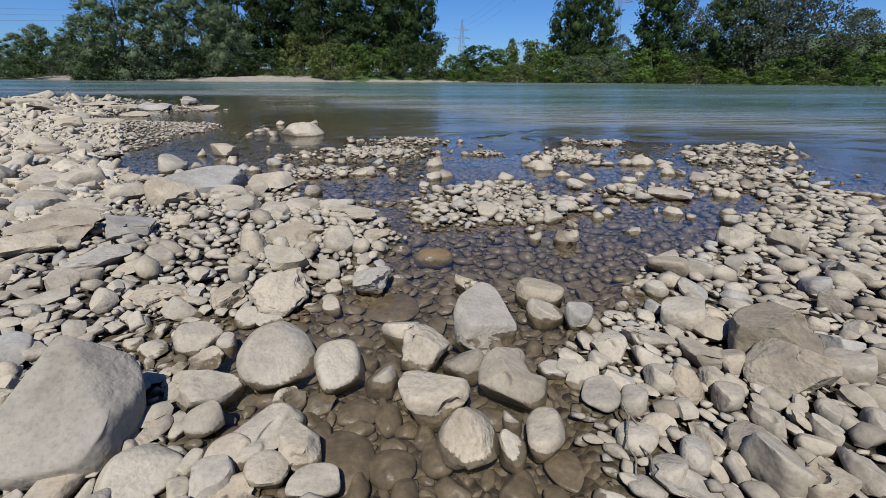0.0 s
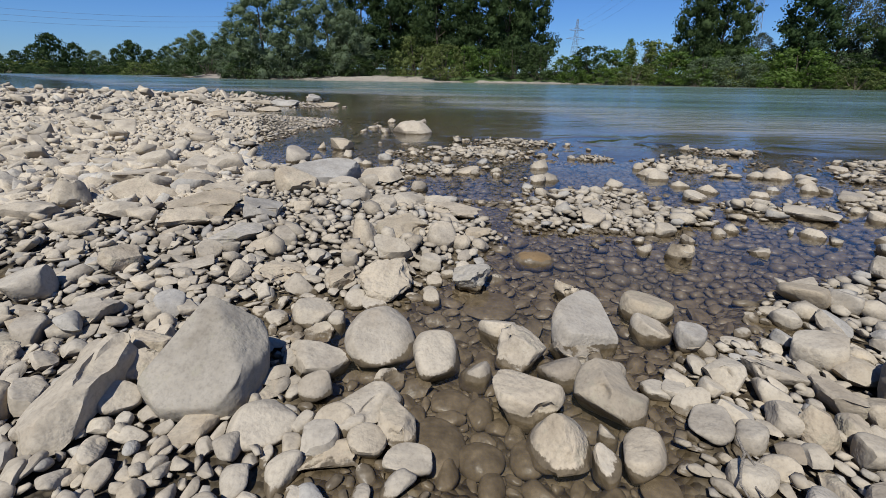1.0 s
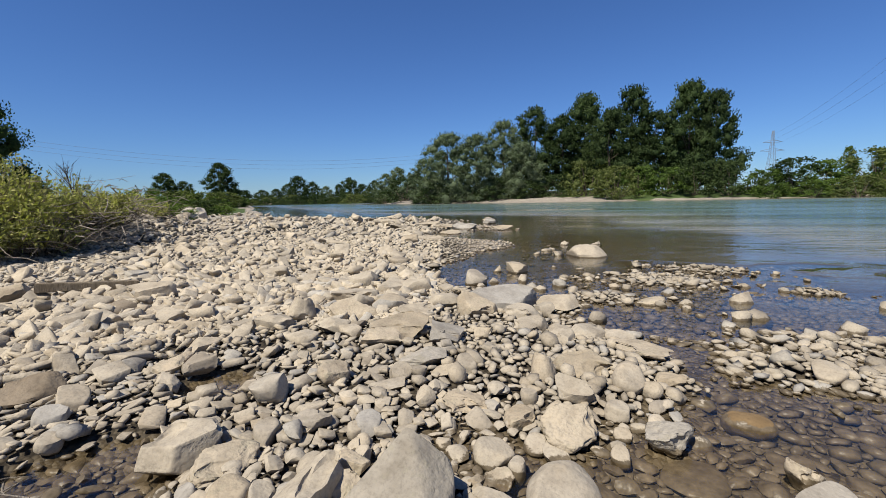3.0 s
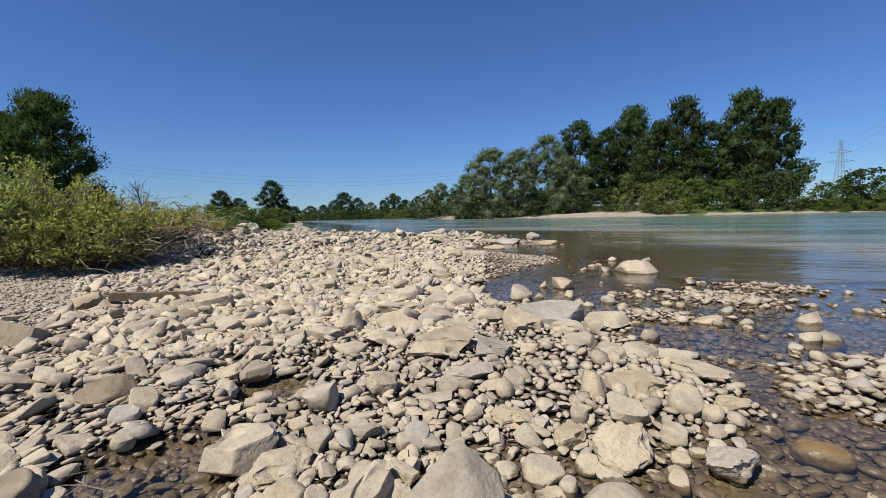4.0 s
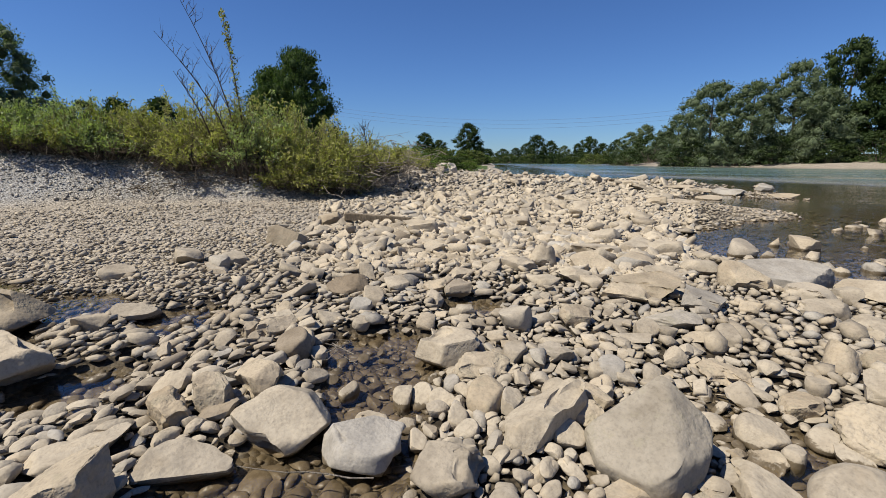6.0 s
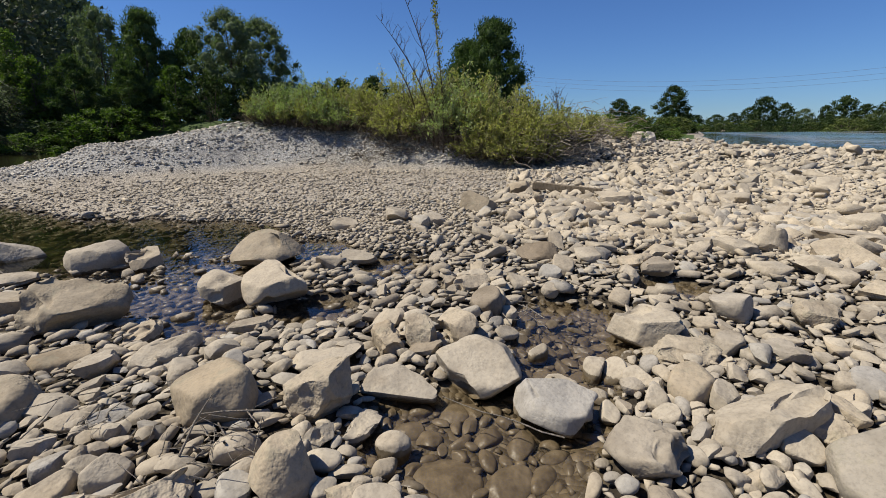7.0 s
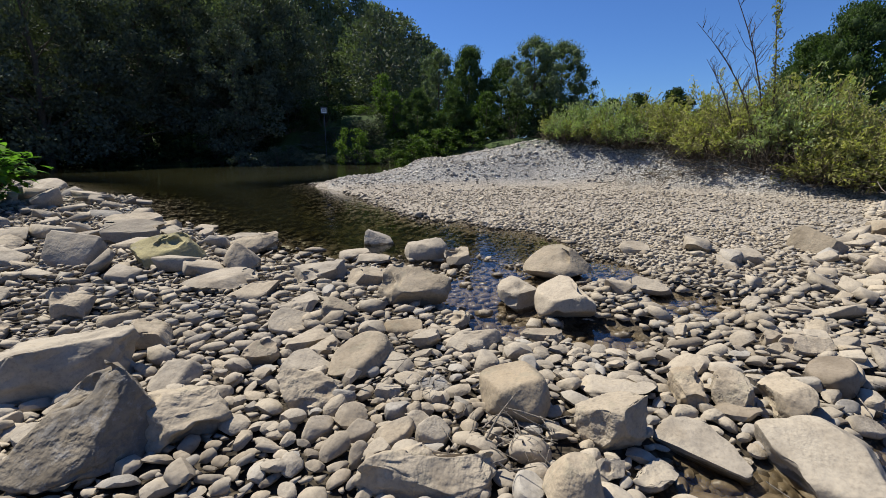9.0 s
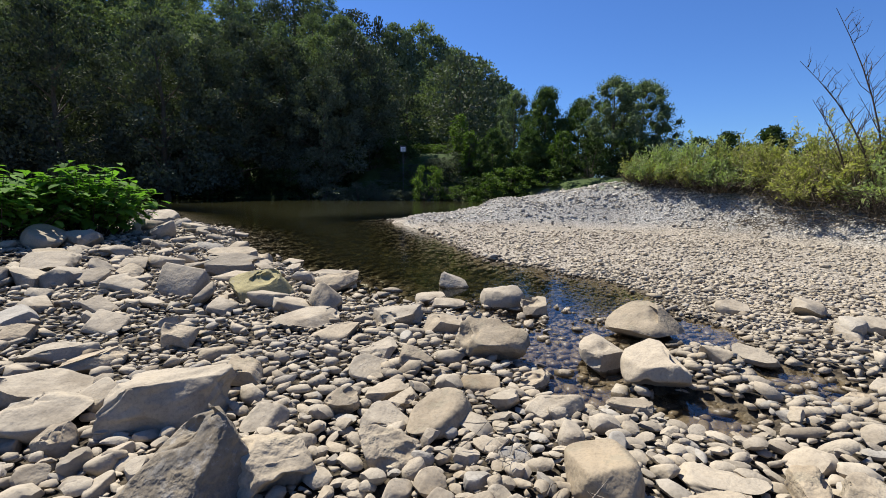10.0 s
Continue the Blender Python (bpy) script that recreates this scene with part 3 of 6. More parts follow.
def cut_stone(level, seed, cuts, keep, rough, square=2.0, crag=0.0, taper=0.0, peak=None, planes=(), scars=0, beds=0.0):
    """A unit stone: a rounded form cut by a few flat faces, then worn. cuts: number of faces; keep: how far out they lie."""
    r = np.random.default_rng(seed)
    v, f = ICO[level]
    p = v.copy()
    if square != 2.0:
        p = p / (np.abs(p) ** square).sum(1)[:, None] ** (1 / square)
    p *= (1 + rough * bumps(v, seed, 1.1, 2))[:, None]
    p[:, :2] *= (1 - taper * (p[:, 2:] + 1) / 2)
    p[:, :2] += (0.35 * taper * r.normal(size=2) if peak is None else np.array(peak)) * (p[:, 2:] + 1) / 2
    faces = [(r.normal(size=3), r.uniform(*keep)) for i in range(cuts)] + [(np.array(q[:3]), q[3]) for q in planes]
    for n, c in faces:
        n = n / np.linalg.norm(n)
        over = p @ n - c
        p -= np.outer(np.maximum(over, 0) * 0.985, n)
    if level >= 4:
        p = spall(p, r, scars, 0.35, 0.9, bumps(v, seed + 30, 2.2, 3))
        p = rub(p, f, (6 if not scars else 1) if level == 5 else 0 if scars else 3)
        if beds:
            up = np.array([r.normal() * 0.25, r.normal() * 0.25, 1.0])
            s = p @ up * 3.2 + 0.7 * bumps(v, seed + 20, 1.6, 2)
            p[:, :2] *= (1 + beds * (np.abs((s % 1.0) - 0.5) * 2 - 0.5))[:, None]
        p *= (1 + 0.02 * bumps(v, seed + 50, 2.4, 2) + crag * np.abs(bumps(v, seed + 90, 2.2, 3)) + (0.03 if crag < 0 else 0.02) * np.abs(bumps(p, seed + 70, 6.5, 3)))[:, None]
    elif level == 3 and not scars:
        p = rub(p, f, 1)
    span = p.max(0) - p.min(0)
    p = (p - (p.max(0) + p.min(0)) / 2) / span * 2
    return p, f


def crisp(me, on=True):
    """Keep the worn faces of stones apart in the shading."""
    if on:
        me.set_sharp_from_angle(angle=radians(34))
    return me


STYLE = {   # cuts, how far out, roughness, squareness, crags, taper, scars, bedding
    'b': (11, (0.48, 0.80), 0.22, 2.2, 0.008, 0.22, 4, 0.0),
    'a': (3, (0.8, 0.95), 0.08, 4.0, 0.0, 0.1, 0, 0.0),
    'k': (7, (0.5, 0.85), 0.24, 2.4, -0.18, 0.4, 6, 0.04),
    'p': (10, (0.50, 0.82), 0.20, 2.3, 0.008, 0.7, 2, 0.0),
    'r': (7, (0.58, 0.90), 0.24, 2.25, 0.0, 0.10, 0, 0.0),
    'c': (11, (0.50, 0.82), 0.24, 2.3, -0.22, 0.2, 7, 0.05),
    's': (10, (0.48, 0.78), 0.24, 2.6, 0.008, 0.1, 4, 0.03),
    'w': (2, (0.85, 0.97), 0.10, 2.2, 0.0, 0.0, 0, 0.0),
    'u': (4, (0.72, 0.95), 0.14, 2.1, 0.0, 0.1, 0, 0.0),
}
LOOKS = {
    'a': "large pale peaked limestone boulder",
    'k': "craggy limestone boulder on the stony bank, shade put into its colour",
    'b': "pale angular limestone boulder lying among cobbles",
    'p': "pale peaked limestone boulder standing among cobbles",
    'r': "pale rounded river boulder lying among cobbles",
    'c': "craggy pitted grey limestone boulder on the gravel bar",
    's': "flat pale limestone slab lying among cobbles",
    'w': "flat brown wet stone lying in shallow water",
    'u': "brown algae-coated boulder under shallow water",
}
taken = []      # plan footprints (x, y, half width, half depth, turn)


def boulder(x, y, w, d, h, turn, style, stuff=None, label="", tilt=0.0, peak=None, planes=()):
    """One boulder: plan centre, width, depth, height over the ground, heading of its depth axis, style."""
    seed = 100 + int(abs(x) * 731 + abs(y) * 977) % 1000
    cuts, keep, rough, square, crag, taper, scars, beds = STYLE[style]
    crown = ((rng.uniform(-0.4, 0.4), rng.uniform(-0.55, 0.1), 0.9, rng.uniform(0.30, 0.5)),) if style in 'bscr' else ()
    reach = math.hypot(x, y)
    level = 5 if w > 0.3 and reach < 4.2 else 4 if (reach < 6 and w > 0.15) or w > 0.6 else 3
    p, f = cut_stone(level, seed, cuts, keep, rough, square, crag, taper, peak, planes or crown, scars, beds)
    g = ground_z(x, y)
    if style == 'w':
        h, stuff = 0.035, STONE_BROWN
    head = h + (0.02 if reach < 9 else max(g, 0.0))
    if style == 'u':
        head = -0.02
    foot = min(g, head - h * 0.6) - (0.28 if g > 0 else 0.12) * h - 0.015
    p = p * np.array([w / 2 * 1.06, d / 2 * 1.1, (head - foot) / 2])
    me = mesh_of("boulder", p, f, stuff or (STONE_PITTED if style == 'c' else STONE_WARM if style in 'bsp' and seed % 3 == 0 else STONE), True)
    ob = new("boulder", crisp(me, crag >= 0))
    lean = rng.uniform(-5, 5, 2)
    ob.matrix_world = pose(x, y, (head + foot) / 2, lean[0] + tilt, lean[1], turn)
    taken.append((x, y, w / 2, d / 2, turn))
    tagged(ob, label or LOOKS[style], "boulder", "boulders on the gravel bar")
    return ob


boulder(-1.02, 1.92, 0.50, 0.50, 0.39, 6, 'a', STONE_DULL, "large pale peaked limestone boulder beside a puddle", 0.0, (-0.02, 0.05), ((-0.12, -0.60, 0.78, 0.24), (0.96, -0.30, 0.05, 0.86), (0.62, -0.78, 0.05, 0.90), (0.0, -1.0, -0.25, 0.84), (0.05, 0.9, 0.35, 0.80), (-0.85, 0.15, 0.48, 0.55), (0.60, -0.10, 0.80, 0.52), (0.0, -0.1, 1.0, 0.74)))
boulder(-5.29, -0.93, 0.76, 0.61, 0.33, 99, 'p', STONE_DULL, "", 0.0, (-0.1, 0.0), ((-0.35, -0.60, 0.72, 0.40), (0.75, -0.45, 0.40, 0.45), (-0.85, 0.0, 0.40, 0.65)))
# backlit grey boulder, its shade painted into the stone colour
boulder(-1.15, -2.52, 0.62, 0.52, 0.50, 150, 'k', STONE_SHADED, "large grey craggy limestone boulder, darkened for its shaded side", 0.0, (0.1, 0.05), ((-0.50, -0.62, 0.60, 0.34), (0.42, -0.88, 0.24, 0.52), (0.92, 0.1, 0.36, 0.62), (-0.80, 0.3, 0.52, 0.42), (0.1, 0.9, 0.42, 0.6)))
boulder(-1.51, -3.40, 0.80, 0.60, 0.38, 155, 'c', STONE, "", 0.0, (0.0, 0.1), ((0.10, 0.22, 0.97, 0.50), (-0.15, -0.92, 0.36, 0.62), (0.9, -0.2, 0.3, 0.8), (-0.8, -0.1, 0.55, 0.62)))
boulder(-1.42, -2.30, 0.46, 0.38, 0.28, 145, 'c', STONE_PITTED, "", 0.0, None, ((0.25, -0.35, 0.9, 0.40), (0.8, -0.4, 0.3, 0.7), (-0.7, -0.5, 0.4, 0.7)))
boulder(-3.89, -5.52, 0.80, 0.60, 0.43, 143, 'p', STONE_GREEN, "mossy greenish limestone boulder on the bank", 0.0, (-0.1, 0.0), ((-0.45, -0.35, 0.80, 0.38), (0.55, -0.70, 0.42, 0.48), (0.88, 0.1, 0.40, 0.55), (-0.9, -0.1, 0.3, 0.7)))
boulder(-1.46, 1.70, 0.26, 0.56, 0.23, 4, 'b', STONE, "long tilted limestone block with a sheer side", 6.0, (-0.05, 0.15), ((-0.42, -0.28, 0.86, 0.30), (1.0, -0.05, -0.05, 0.62), (0.1, -0.95, 0.2, 0.8), (-0.9, 0.0, 0.4, 0.7), (0.1, 0.9, 0.2, 0.85)))
boulder(-1.14, 3.11, 0.33, 0.27, 0.08, 25, 'c')
boulder(-1.61, 2.54, 0.17, 0.23, 0.14, 38, 'r')
boulder(-1.45, 2.24, 0.09, 0.12, 0.10, 40, 'r')
boulder(-1.02, 2.35, 0.12, 0.09, 0.04, 31, 's')
boulder(-0.76, 2.60, 0.24, 0.23, 0.09, 22, 'r')
boulder(-0.60, 2.54, 0.10, 0.13, 0.04, 19, 'r')
boulder(-0.67, 2.40, 0.18, 0.13, 0.03, 22, 'c')
boulder(-0.57, 2.14, 0.28, 0.24, 0.09, 22, 'b')
boulder(-0.72, 2.13, 0.10, 0.15, 0.03, 26, 's')
boulder(-0.77, 2.33, 0.12, 0.06, 0.03, 72, 's')
boulder(-0.30, 2.34, 0.37, 0.42, 0.14, 13, 'r')
boulder(-0.37, 2.95, 0.34, 0.33, 0.17, 12, 'c')
boulder(-0.71, 3.03, 0.21, 0.24, 0.10, 18, 'b')
boulder(-0.55, 2.79, 0.14, 0.16, 0.05, 17, 'r')
boulder(-0.42, 2.76, 0.16, 0.18, 0.04, 14, 's')
boulder(-0.95, 3.16, 0.11, 0.14, 0.05, 22, 's')
boulder(-0.71, 3.30, 0.12, 0.11, 0.12, 17, 'r')
boulder(-0.53, 1.91, 0.15, 0.13, 0.06, 24, 'r')
boulder(-0.67, 1.66, 0.26, 0.22, 0.09, 32, 'r')
boulder(-0.51, 1.70, 0.12, 0.06, 0.03, 73, 'r')
boulder(-0.41, 1.60, 0.15, 0.15, 0.06, 25, 'b')
boulder(-0.38, 1.71, 0.18, 0.16, 0.06, 22, 'r')
boulder(-0.27, 1.80, 0.35, 0.19, 0.06, 42, 'b')
boulder(-0.12, 1.71, 0.16, 0.21, 0.06, 12, 'b')
boulder(-0.22, 1.61, 0.15, 0.15, 0.06, 17, 'r')
boulder(-0.05, 1.53, 0.18, 0.14, 0.03, 11, 'r')
boulder(-0.52, 1.59, 0.08, 0.12, 0.03, 29, 'r')
boulder(-0.72, 1.87, 0.15, 0.08, 0.04, 68, 's')
boulder(-0.36, 1.54, 0.26, 0.15, 0.03, 24, 's')
boulder(-0.93, 1.63, 0.22, 0.12, 0.06, 73, 'b')
boulder(-0.21, 2.01, 0.18, 0.10, 0.03, 47, 's')
boulder(-1.82, 3.36, 0.19, 0.19, 0.16, 33, 'r')
boulder(-1.69, 3.43, 0.15, 0.13, 0.12, 31, 'r')
boulder(-1.49, 3.57, 0.26, 0.18, 0.11, 27, 's')
boulder(-1.36, 3.71, 0.17, 0.23, 0.17, 24, 'r')
boulder(-1.75, 3.69, 0.55, 0.29, 0.16, 66, 's')
boulder(-2.43, 4.31, 0.71, 0.48, 0.28, 33, 's', STONE_DULL)
boulder(-2.45, 4.07, 0.48, 0.33, 0.21, 35, 's')
boulder(-3.08, 5.31, 0.48, 0.39, 0.24, 33, 'b')
boulder(-3.31, 6.42, 0.53, 0.42, 0.29, 30, 'b')
boulder(-3.65, 6.30, 0.43, 0.58, 0.24, 32, 's')
boulder(-1.84, 4.38, 0.36, 0.41, 0.22, 26, 's')
boulder(-2.60, 5.14, 0.47, 0.38, 0.19, 30, 'b')
boulder(-2.51, 5.81, 0.41, 0.33, 0.21, 26, 'b')
boulder(-1.72, 6.07, 0.92, 0.63, 0.31, 18, 's')
boulder(-1.90, 5.49, 0.49, 0.39, 0.32, 22, 'b')
boulder(-1.34, 5.64, 0.46, 0.37, 0.18, 16, 'b')
boulder(-1.14, 5.11, 0.44, 0.30, 0.16, 15, 's')
boulder(-1.01, 6.28, 0.54, 0.43, 0.18, 11, 'b')
boulder(-1.12, 5.94, 0.25, 0.33, 0.15, 13, 'b')
boulder(-2.77, 7.87, 0.39, 0.53, 0.21, 21, 'r')
boulder(-2.33, 9.17, 0.41, 0.48, 0.23, 16, 'b')
boulder(-0.70, 3.80, 0.20, 0.27, 0.24, 14, 'p')
boulder(-0.43, 4.10, 0.48, 0.42, 0.17, 9, 'b', STONE_DULL)
boulder(-0.74, 4.94, 0.27, 0.41, 0.12, 11, 'b')
boulder(-0.50, 5.12, 0.37, 0.30, 0.11, 8, 's')
boulder(-0.40, 3.46, 0.29, 0.24, 0.22, 11, 'b')
boulder(0.06, 4.74, 0.50, 0.37, 0.11, 2, 's')
boulder(-0.16, 5.17, 0.31, 0.28, 0.07, 4, 'r')
boulder(0.21, 3.14, 0.26, 0.26, 0.12, 180, 'c')
boulder(-0.04, 3.87, 0.25, 0.31, 0.19, 4, 'r')
boulder(0.12, 3.80, 0.16, 0.13, 0.11, 1, 'r')
boulder(0.26, 4.09, 0.23, 0.20, 0.08, 179, 's')
boulder(0.15, 7.07, 0.38, 0.29, 0.05, 0, 's')
boulder(-1.52, 4.62, 0.21, 0.20, 0.14, 22, 's')
boulder(-1.30, 4.18, 0.29, 0.19, 0.14, 21, 's')
boulder(0.87, 3.07, 0.18, 0.17, 0.06, 167, 'b')
boulder(0.87, 2.57, 0.35, 0.50, 0.14, 164, 'r')
boulder(0.77, 2.32, 0.29, 0.24, 0.04, 165, 'b', STONE_DULL)
boulder(0.35, 2.51, 0.21, 0.17, 0.07, 176, 'r')
boulder(0.47, 2.32, 0.25, 0.35, 0.12, 172, 'c')
boulder(0.65, 2.15, 0.22, 0.18, 0.06, 167, 'r')
boulder(0.86, 2.00, 0.32, 0.36, 0.12, 159, 'b', STONE_DULL)
boulder(0.46, 1.92, 0.31, 0.26, 0.09, 171, 'b')
boulder(0.56, 1.68, 0.26, 0.31, 0.14, 166, 'p')
boulder(0.88, 1.63, 0.16, 0.23, 0.06, 154, 'r')
boulder(0.72, 1.58, 0.11, 0.16, 0.04, 158, 'r')
boulder(0.77, 1.73, 0.08, 0.08, 0.04, 159, 'r')
boulder(0.02, 2.20, 0.24, 0.29, 0.09, 5, 'r')
boulder(0.22, 2.11, 0.16, 0.14, 0.05, 179, 'r')
boulder(1.32, 2.83, 0.31, 0.25, 0.09, 156, 'r', STONE_DULL)
boulder(1.26, 2.58, 0.23, 0.19, 0.07, 155, 'r')
boulder(1.42, 2.46, 0.16, 0.22, 0.09, 151, 'r')
boulder(1.07, 2.02, 0.14, 0.11, 0.03, 153, 'r')
boulder(1.15, 2.02, 0.10, 0.14, 0.04, 152, 'r')
boulder(0.05, 1.69, 0.24, 0.32, 0.06, 6, 'u')
boulder(0.24, 1.62, 0.18, 0.16, 0.03, 178, 'u')
boulder(0.33, 2.93, 0.34, 0.36, 0.09, 177, 'u')
boulder(0.11, 1.95, 0.19, 0.14, 0.03, 3, 'u')
boulder(0.24, 1.90, 0.12, 0.18, 0.04, 179, 'u')
boulder(0.43, 1.65, 0.14, 0.19, 0.04, 171, 'u')
boulder(0.94, 1.48, 0.22, 0.19, 0.05, 149, 'u')
boulder(-0.06, 2.88, 0.11, 0.12, 0.04, 6, 'r')
boulder(-0.06, 3.11, 0.11, 0.10, 0.04, 5, 'r')
boulder(-0.11, 3.36, 0.17, 0.16, 0.11, 6, 'r')
boulder(0.72, 3.65, 0.31, 0.21, 0.04, 171, 'w')
boulder(2.40, 3.00, 0.29, 0.24, 0.13, 141, 'r', STONE_DULL)
boulder(2.62, 2.95, 0.19, 0.25, 0.14, 138, 'r')
boulder(2.75, 2.91, 0.10, 0.13, 0.09, 136, 'r')
boulder(2.95, 2.94, 0.18, 0.24, 0.12, 134, 'b')
boulder(3.30, 3.39, 0.27, 0.22, 0.17, 135, 'b')
boulder(3.68, 3.25, 0.27, 0.36, 0.20, 131, 'b')
boulder(2.11, 2.72, 0.16, 0.13, 0.07, 142, 'r')
boulder(1.95, 2.50, 0.11, 0.13, 0.06, 142, 'r')
boulder(1.99, 2.29, 0.23, 0.23, 0.16, 139, 'r')
boulder(2.27, 2.55, 0.11, 0.11, 0.06, 138, 'r')
boulder(1.42, 2.11, 0.18, 0.17, 0.11, 147, 'b')
boulder(1.69, 2.15, 0.29, 0.15, 0.09, 142, 'b')
boulder(1.84, 1.97, 0.25, 0.13, 0.10, 90, 'b')
boulder(1.95, 1.87, 0.13, 0.18, 0.12, 133, 'r')
boulder(2.26, 1.95, 0.38, 0.39, 0.26, 130, 'b', STONE_DULL)
boulder(2.12, 1.72, 0.33, 0.33, 0.23, 128, 'b')
boulder(1.57, 1.99, 0.16, 0.13, 0.09, 142, 'r')
boulder(1.33, 2.03, 0.11, 0.14, 0.07, 147, 'r')
boulder(1.53, 1.82, 0.16, 0.19, 0.11, 140, 'r')
boulder(1.73, 1.64, 0.12, 0.17, 0.11, 132, 'r')
boulder(1.60, 1.74, 0.15, 0.15, 0.16, 136, 'p')
boulder(1.77, 1.78, 0.12, 0.16, 0.10, 134, 'b')
boulder(1.21, 1.79, 0.16, 0.21, 0.06, 147, 'r')
boulder(1.33, 1.72, 0.11, 0.15, 0.07, 142, 'r')
boulder(1.21, 1.51, 0.15, 0.14, 0.07, 141, 'r')
boulder(1.49, 1.46, 0.18, 0.09, 0.07, 94, 'b')
boulder(1.61, 1.41, 0.13, 0.15, 0.11, 129, 'b')
boulder(1.61, 1.26, 0.23, 0.19, 0.17, 125, 'r')
boulder(1.80, 1.50, 0.18, 0.09, 0.09, 88, 'b')
boulder(1.24, 1.35, 0.12, 0.16, 0.08, 136, 'r')
boulder(1.38, 1.38, 0.12, 0.16, 0.10, 133, 'r')
boulder(1.26, 1.26, 0.25, 0.14, 0.06, 133, 's')
boulder(1.67, 1.15, 0.16, 0.15, 0.15, 121, 'b')
boulder(1.91, 1.20, 0.23, 0.12, 0.11, 76, 'b')
boulder(2.65, 1.72, 0.15, 0.14, 0.14, 121, 'r')
boulder(2.43, 1.70, 0.20, 0.23, 0.16, 123, 'r')
boulder(2.59, 1.87, 0.23, 0.16, 0.14, 124, 's')
boulder(3.16, 2.52, 0.17, 0.23, 0.14, 127, 'r')
boulder(3.02, 2.27, 0.17, 0.14, 0.14, 125, 'r')
boulder(2.69, 2.08, 0.11, 0.10, 0.11, 126, 'r')
boulder(2.91, 2.01, 0.16, 0.21, 0.12, 123, 's')
boulder(2.35, 1.50, 0.13, 0.18, 0.15, 120, 'r')
boulder(2.19, 1.37, 0.15, 0.08, 0.12, 72, 'r')
boulder(3.55, 2.60, 0.28, 0.19, 0.16, 125, 's')
boulder(1.93, 1.60, 0.11, 0.09, 0.08, 127, 'r')
boulder(2.07, 1.47, 0.14, 0.08, 0.10, 76, 'r')
boulder(1.96, 1.39, 0.14, 0.07, 0.09, 76, 'r')
boulder(2.08, 1.40, 0.09, 0.07, 0.10, 121, 'r')
boulder(1.88, 1.35, 0.13, 0.11, 0.08, 123, 'r')
boulder(1.48, 1.29, 0.11, 0.06, 0.07, 82, 'r')
boulder(1.40, 1.30, 0.09, 0.05, 0.06, 90, 'r')
boulder(2.07, 4.40, 0.20, 0.24, 0.07, 156, 'r')
boulder(1.46, 4.68, 0.23, 0.33, 0.11, 164, 'r')
boulder(6.35, 7.92, 0.31, 0.46, 0.07, 141, 's')
boulder(5.22, 7.08, 0.27, 0.21, 0.05, 144, 's')
boulder(4.96, 6.34, 0.19, 0.23, 0.05, 142, 's')
boulder(4.97, 5.90, 0.27, 0.34, 0.07, 140, 's')
boulder(3.94, 5.14, 0.50, 0.38, 0.07, 142, 's')
boulder(4.59, 5.05, 0.19, 0.28, 0.07, 137, 'r')
boulder(3.88, 4.07, 0.19, 0.17, 0.07, 136, 'r')
boulder(2.68, 3.96, 0.18, 0.15, 0.04, 146, 's')
boulder(2.19, 4.18, 0.13, 0.19, 0.05, 153, 'b')
boulder(2.38, 5.40, 0.15, 0.23, 0.06, 157, 'r')
boulder(3.02, 5.82, 0.27, 0.25, 0.07, 153, 'r')
boulder(2.19, 5.87, 0.20, 0.30, 0.09, 160, 'c')
boulder(1.96, 3.82, 0.21, 0.17, 0.11, 154, 'b')
boulder(1.71, 3.93, 0.12, 0.17, 0.04, 158, 'r')
boulder(-7.31, 2.21, 0.61, 0.49, 0.41, 74, 'b', STONE_DULL)
boulder(-6.36, 1.19, 0.41, 0.33, 0.24, 80, 'b')
boulder(-6.11, 0.97, 0.25, 0.34, 0.17, 82, 's')
boulder(-4.30, 1.90, 0.43, 0.35, 0.25, 67, 'b', STONE_UMBER)
boulder(-3.89, 1.98, 0.20, 0.27, 0.20, 64, 'r')
boulder(-3.62, 0.96, 0.39, 0.20, 0.17, 116, 's')
boulder(-3.19, 0.95, 0.24, 0.32, 0.20, 75, 'r')
boulder(-4.69, 0.88, 0.21, 0.11, 0.11, 127, 'r')
boulder(-3.38, 1.59, 0.15, 0.14, 0.12, 66, 'r')
boulder(-2.74, 0.94, 0.21, 0.11, 0.08, 115, 'r')
boulder(-2.49, 1.07, 0.16, 0.08, 0.04, 115, 'r')
boulder(-2.21, 1.29, 0.12, 0.16, 0.07, 62, 'r')
boulder(-2.15, 1.39, 0.14, 0.18, 0.08, 59, 'r')
boulder(-2.01, 1.44, 0.16, 0.13, 0.09, 56, 'r')
boulder(-2.52, 1.85, 0.43, 0.34, 0.21, 55, 'b')
boulder(-4.43, 0.68, 0.23, 0.12, 0.06, 129, 'b')
boulder(-3.96, 1.12, 0.17, 0.16, 0.18, 76, 'b')
boulder(-3.75, 1.21, 0.20, 0.11, 0.15, 120, 'r')
boulder(-3.71, 0.77, 0.22, 0.12, 0.15, 126, 's')
boulder(-3.50, 0.77, 0.20, 0.11, 0.14, 123, 's')
boulder(-2.87, 0.91, 0.14, 0.07, 0.10, 116, 'r')
boulder(-3.08, 1.10, 0.12, 0.16, 0.07, 72, 'r')
boulder(-9.00, 3.67, 0.52, 0.42, 0.28, 68, 'b')
boulder(-6.36, 3.79, 0.30, 0.40, 0.28, 60, 'b')
boulder(-6.83, 4.48, 0.62, 0.50, 0.38, 57, 'b')
boulder(-5.29, 3.72, 0.31, 0.34, 0.28, 56, 'b')
boulder(-5.61, 2.12, 0.22, 0.30, 0.17, 70, 's')
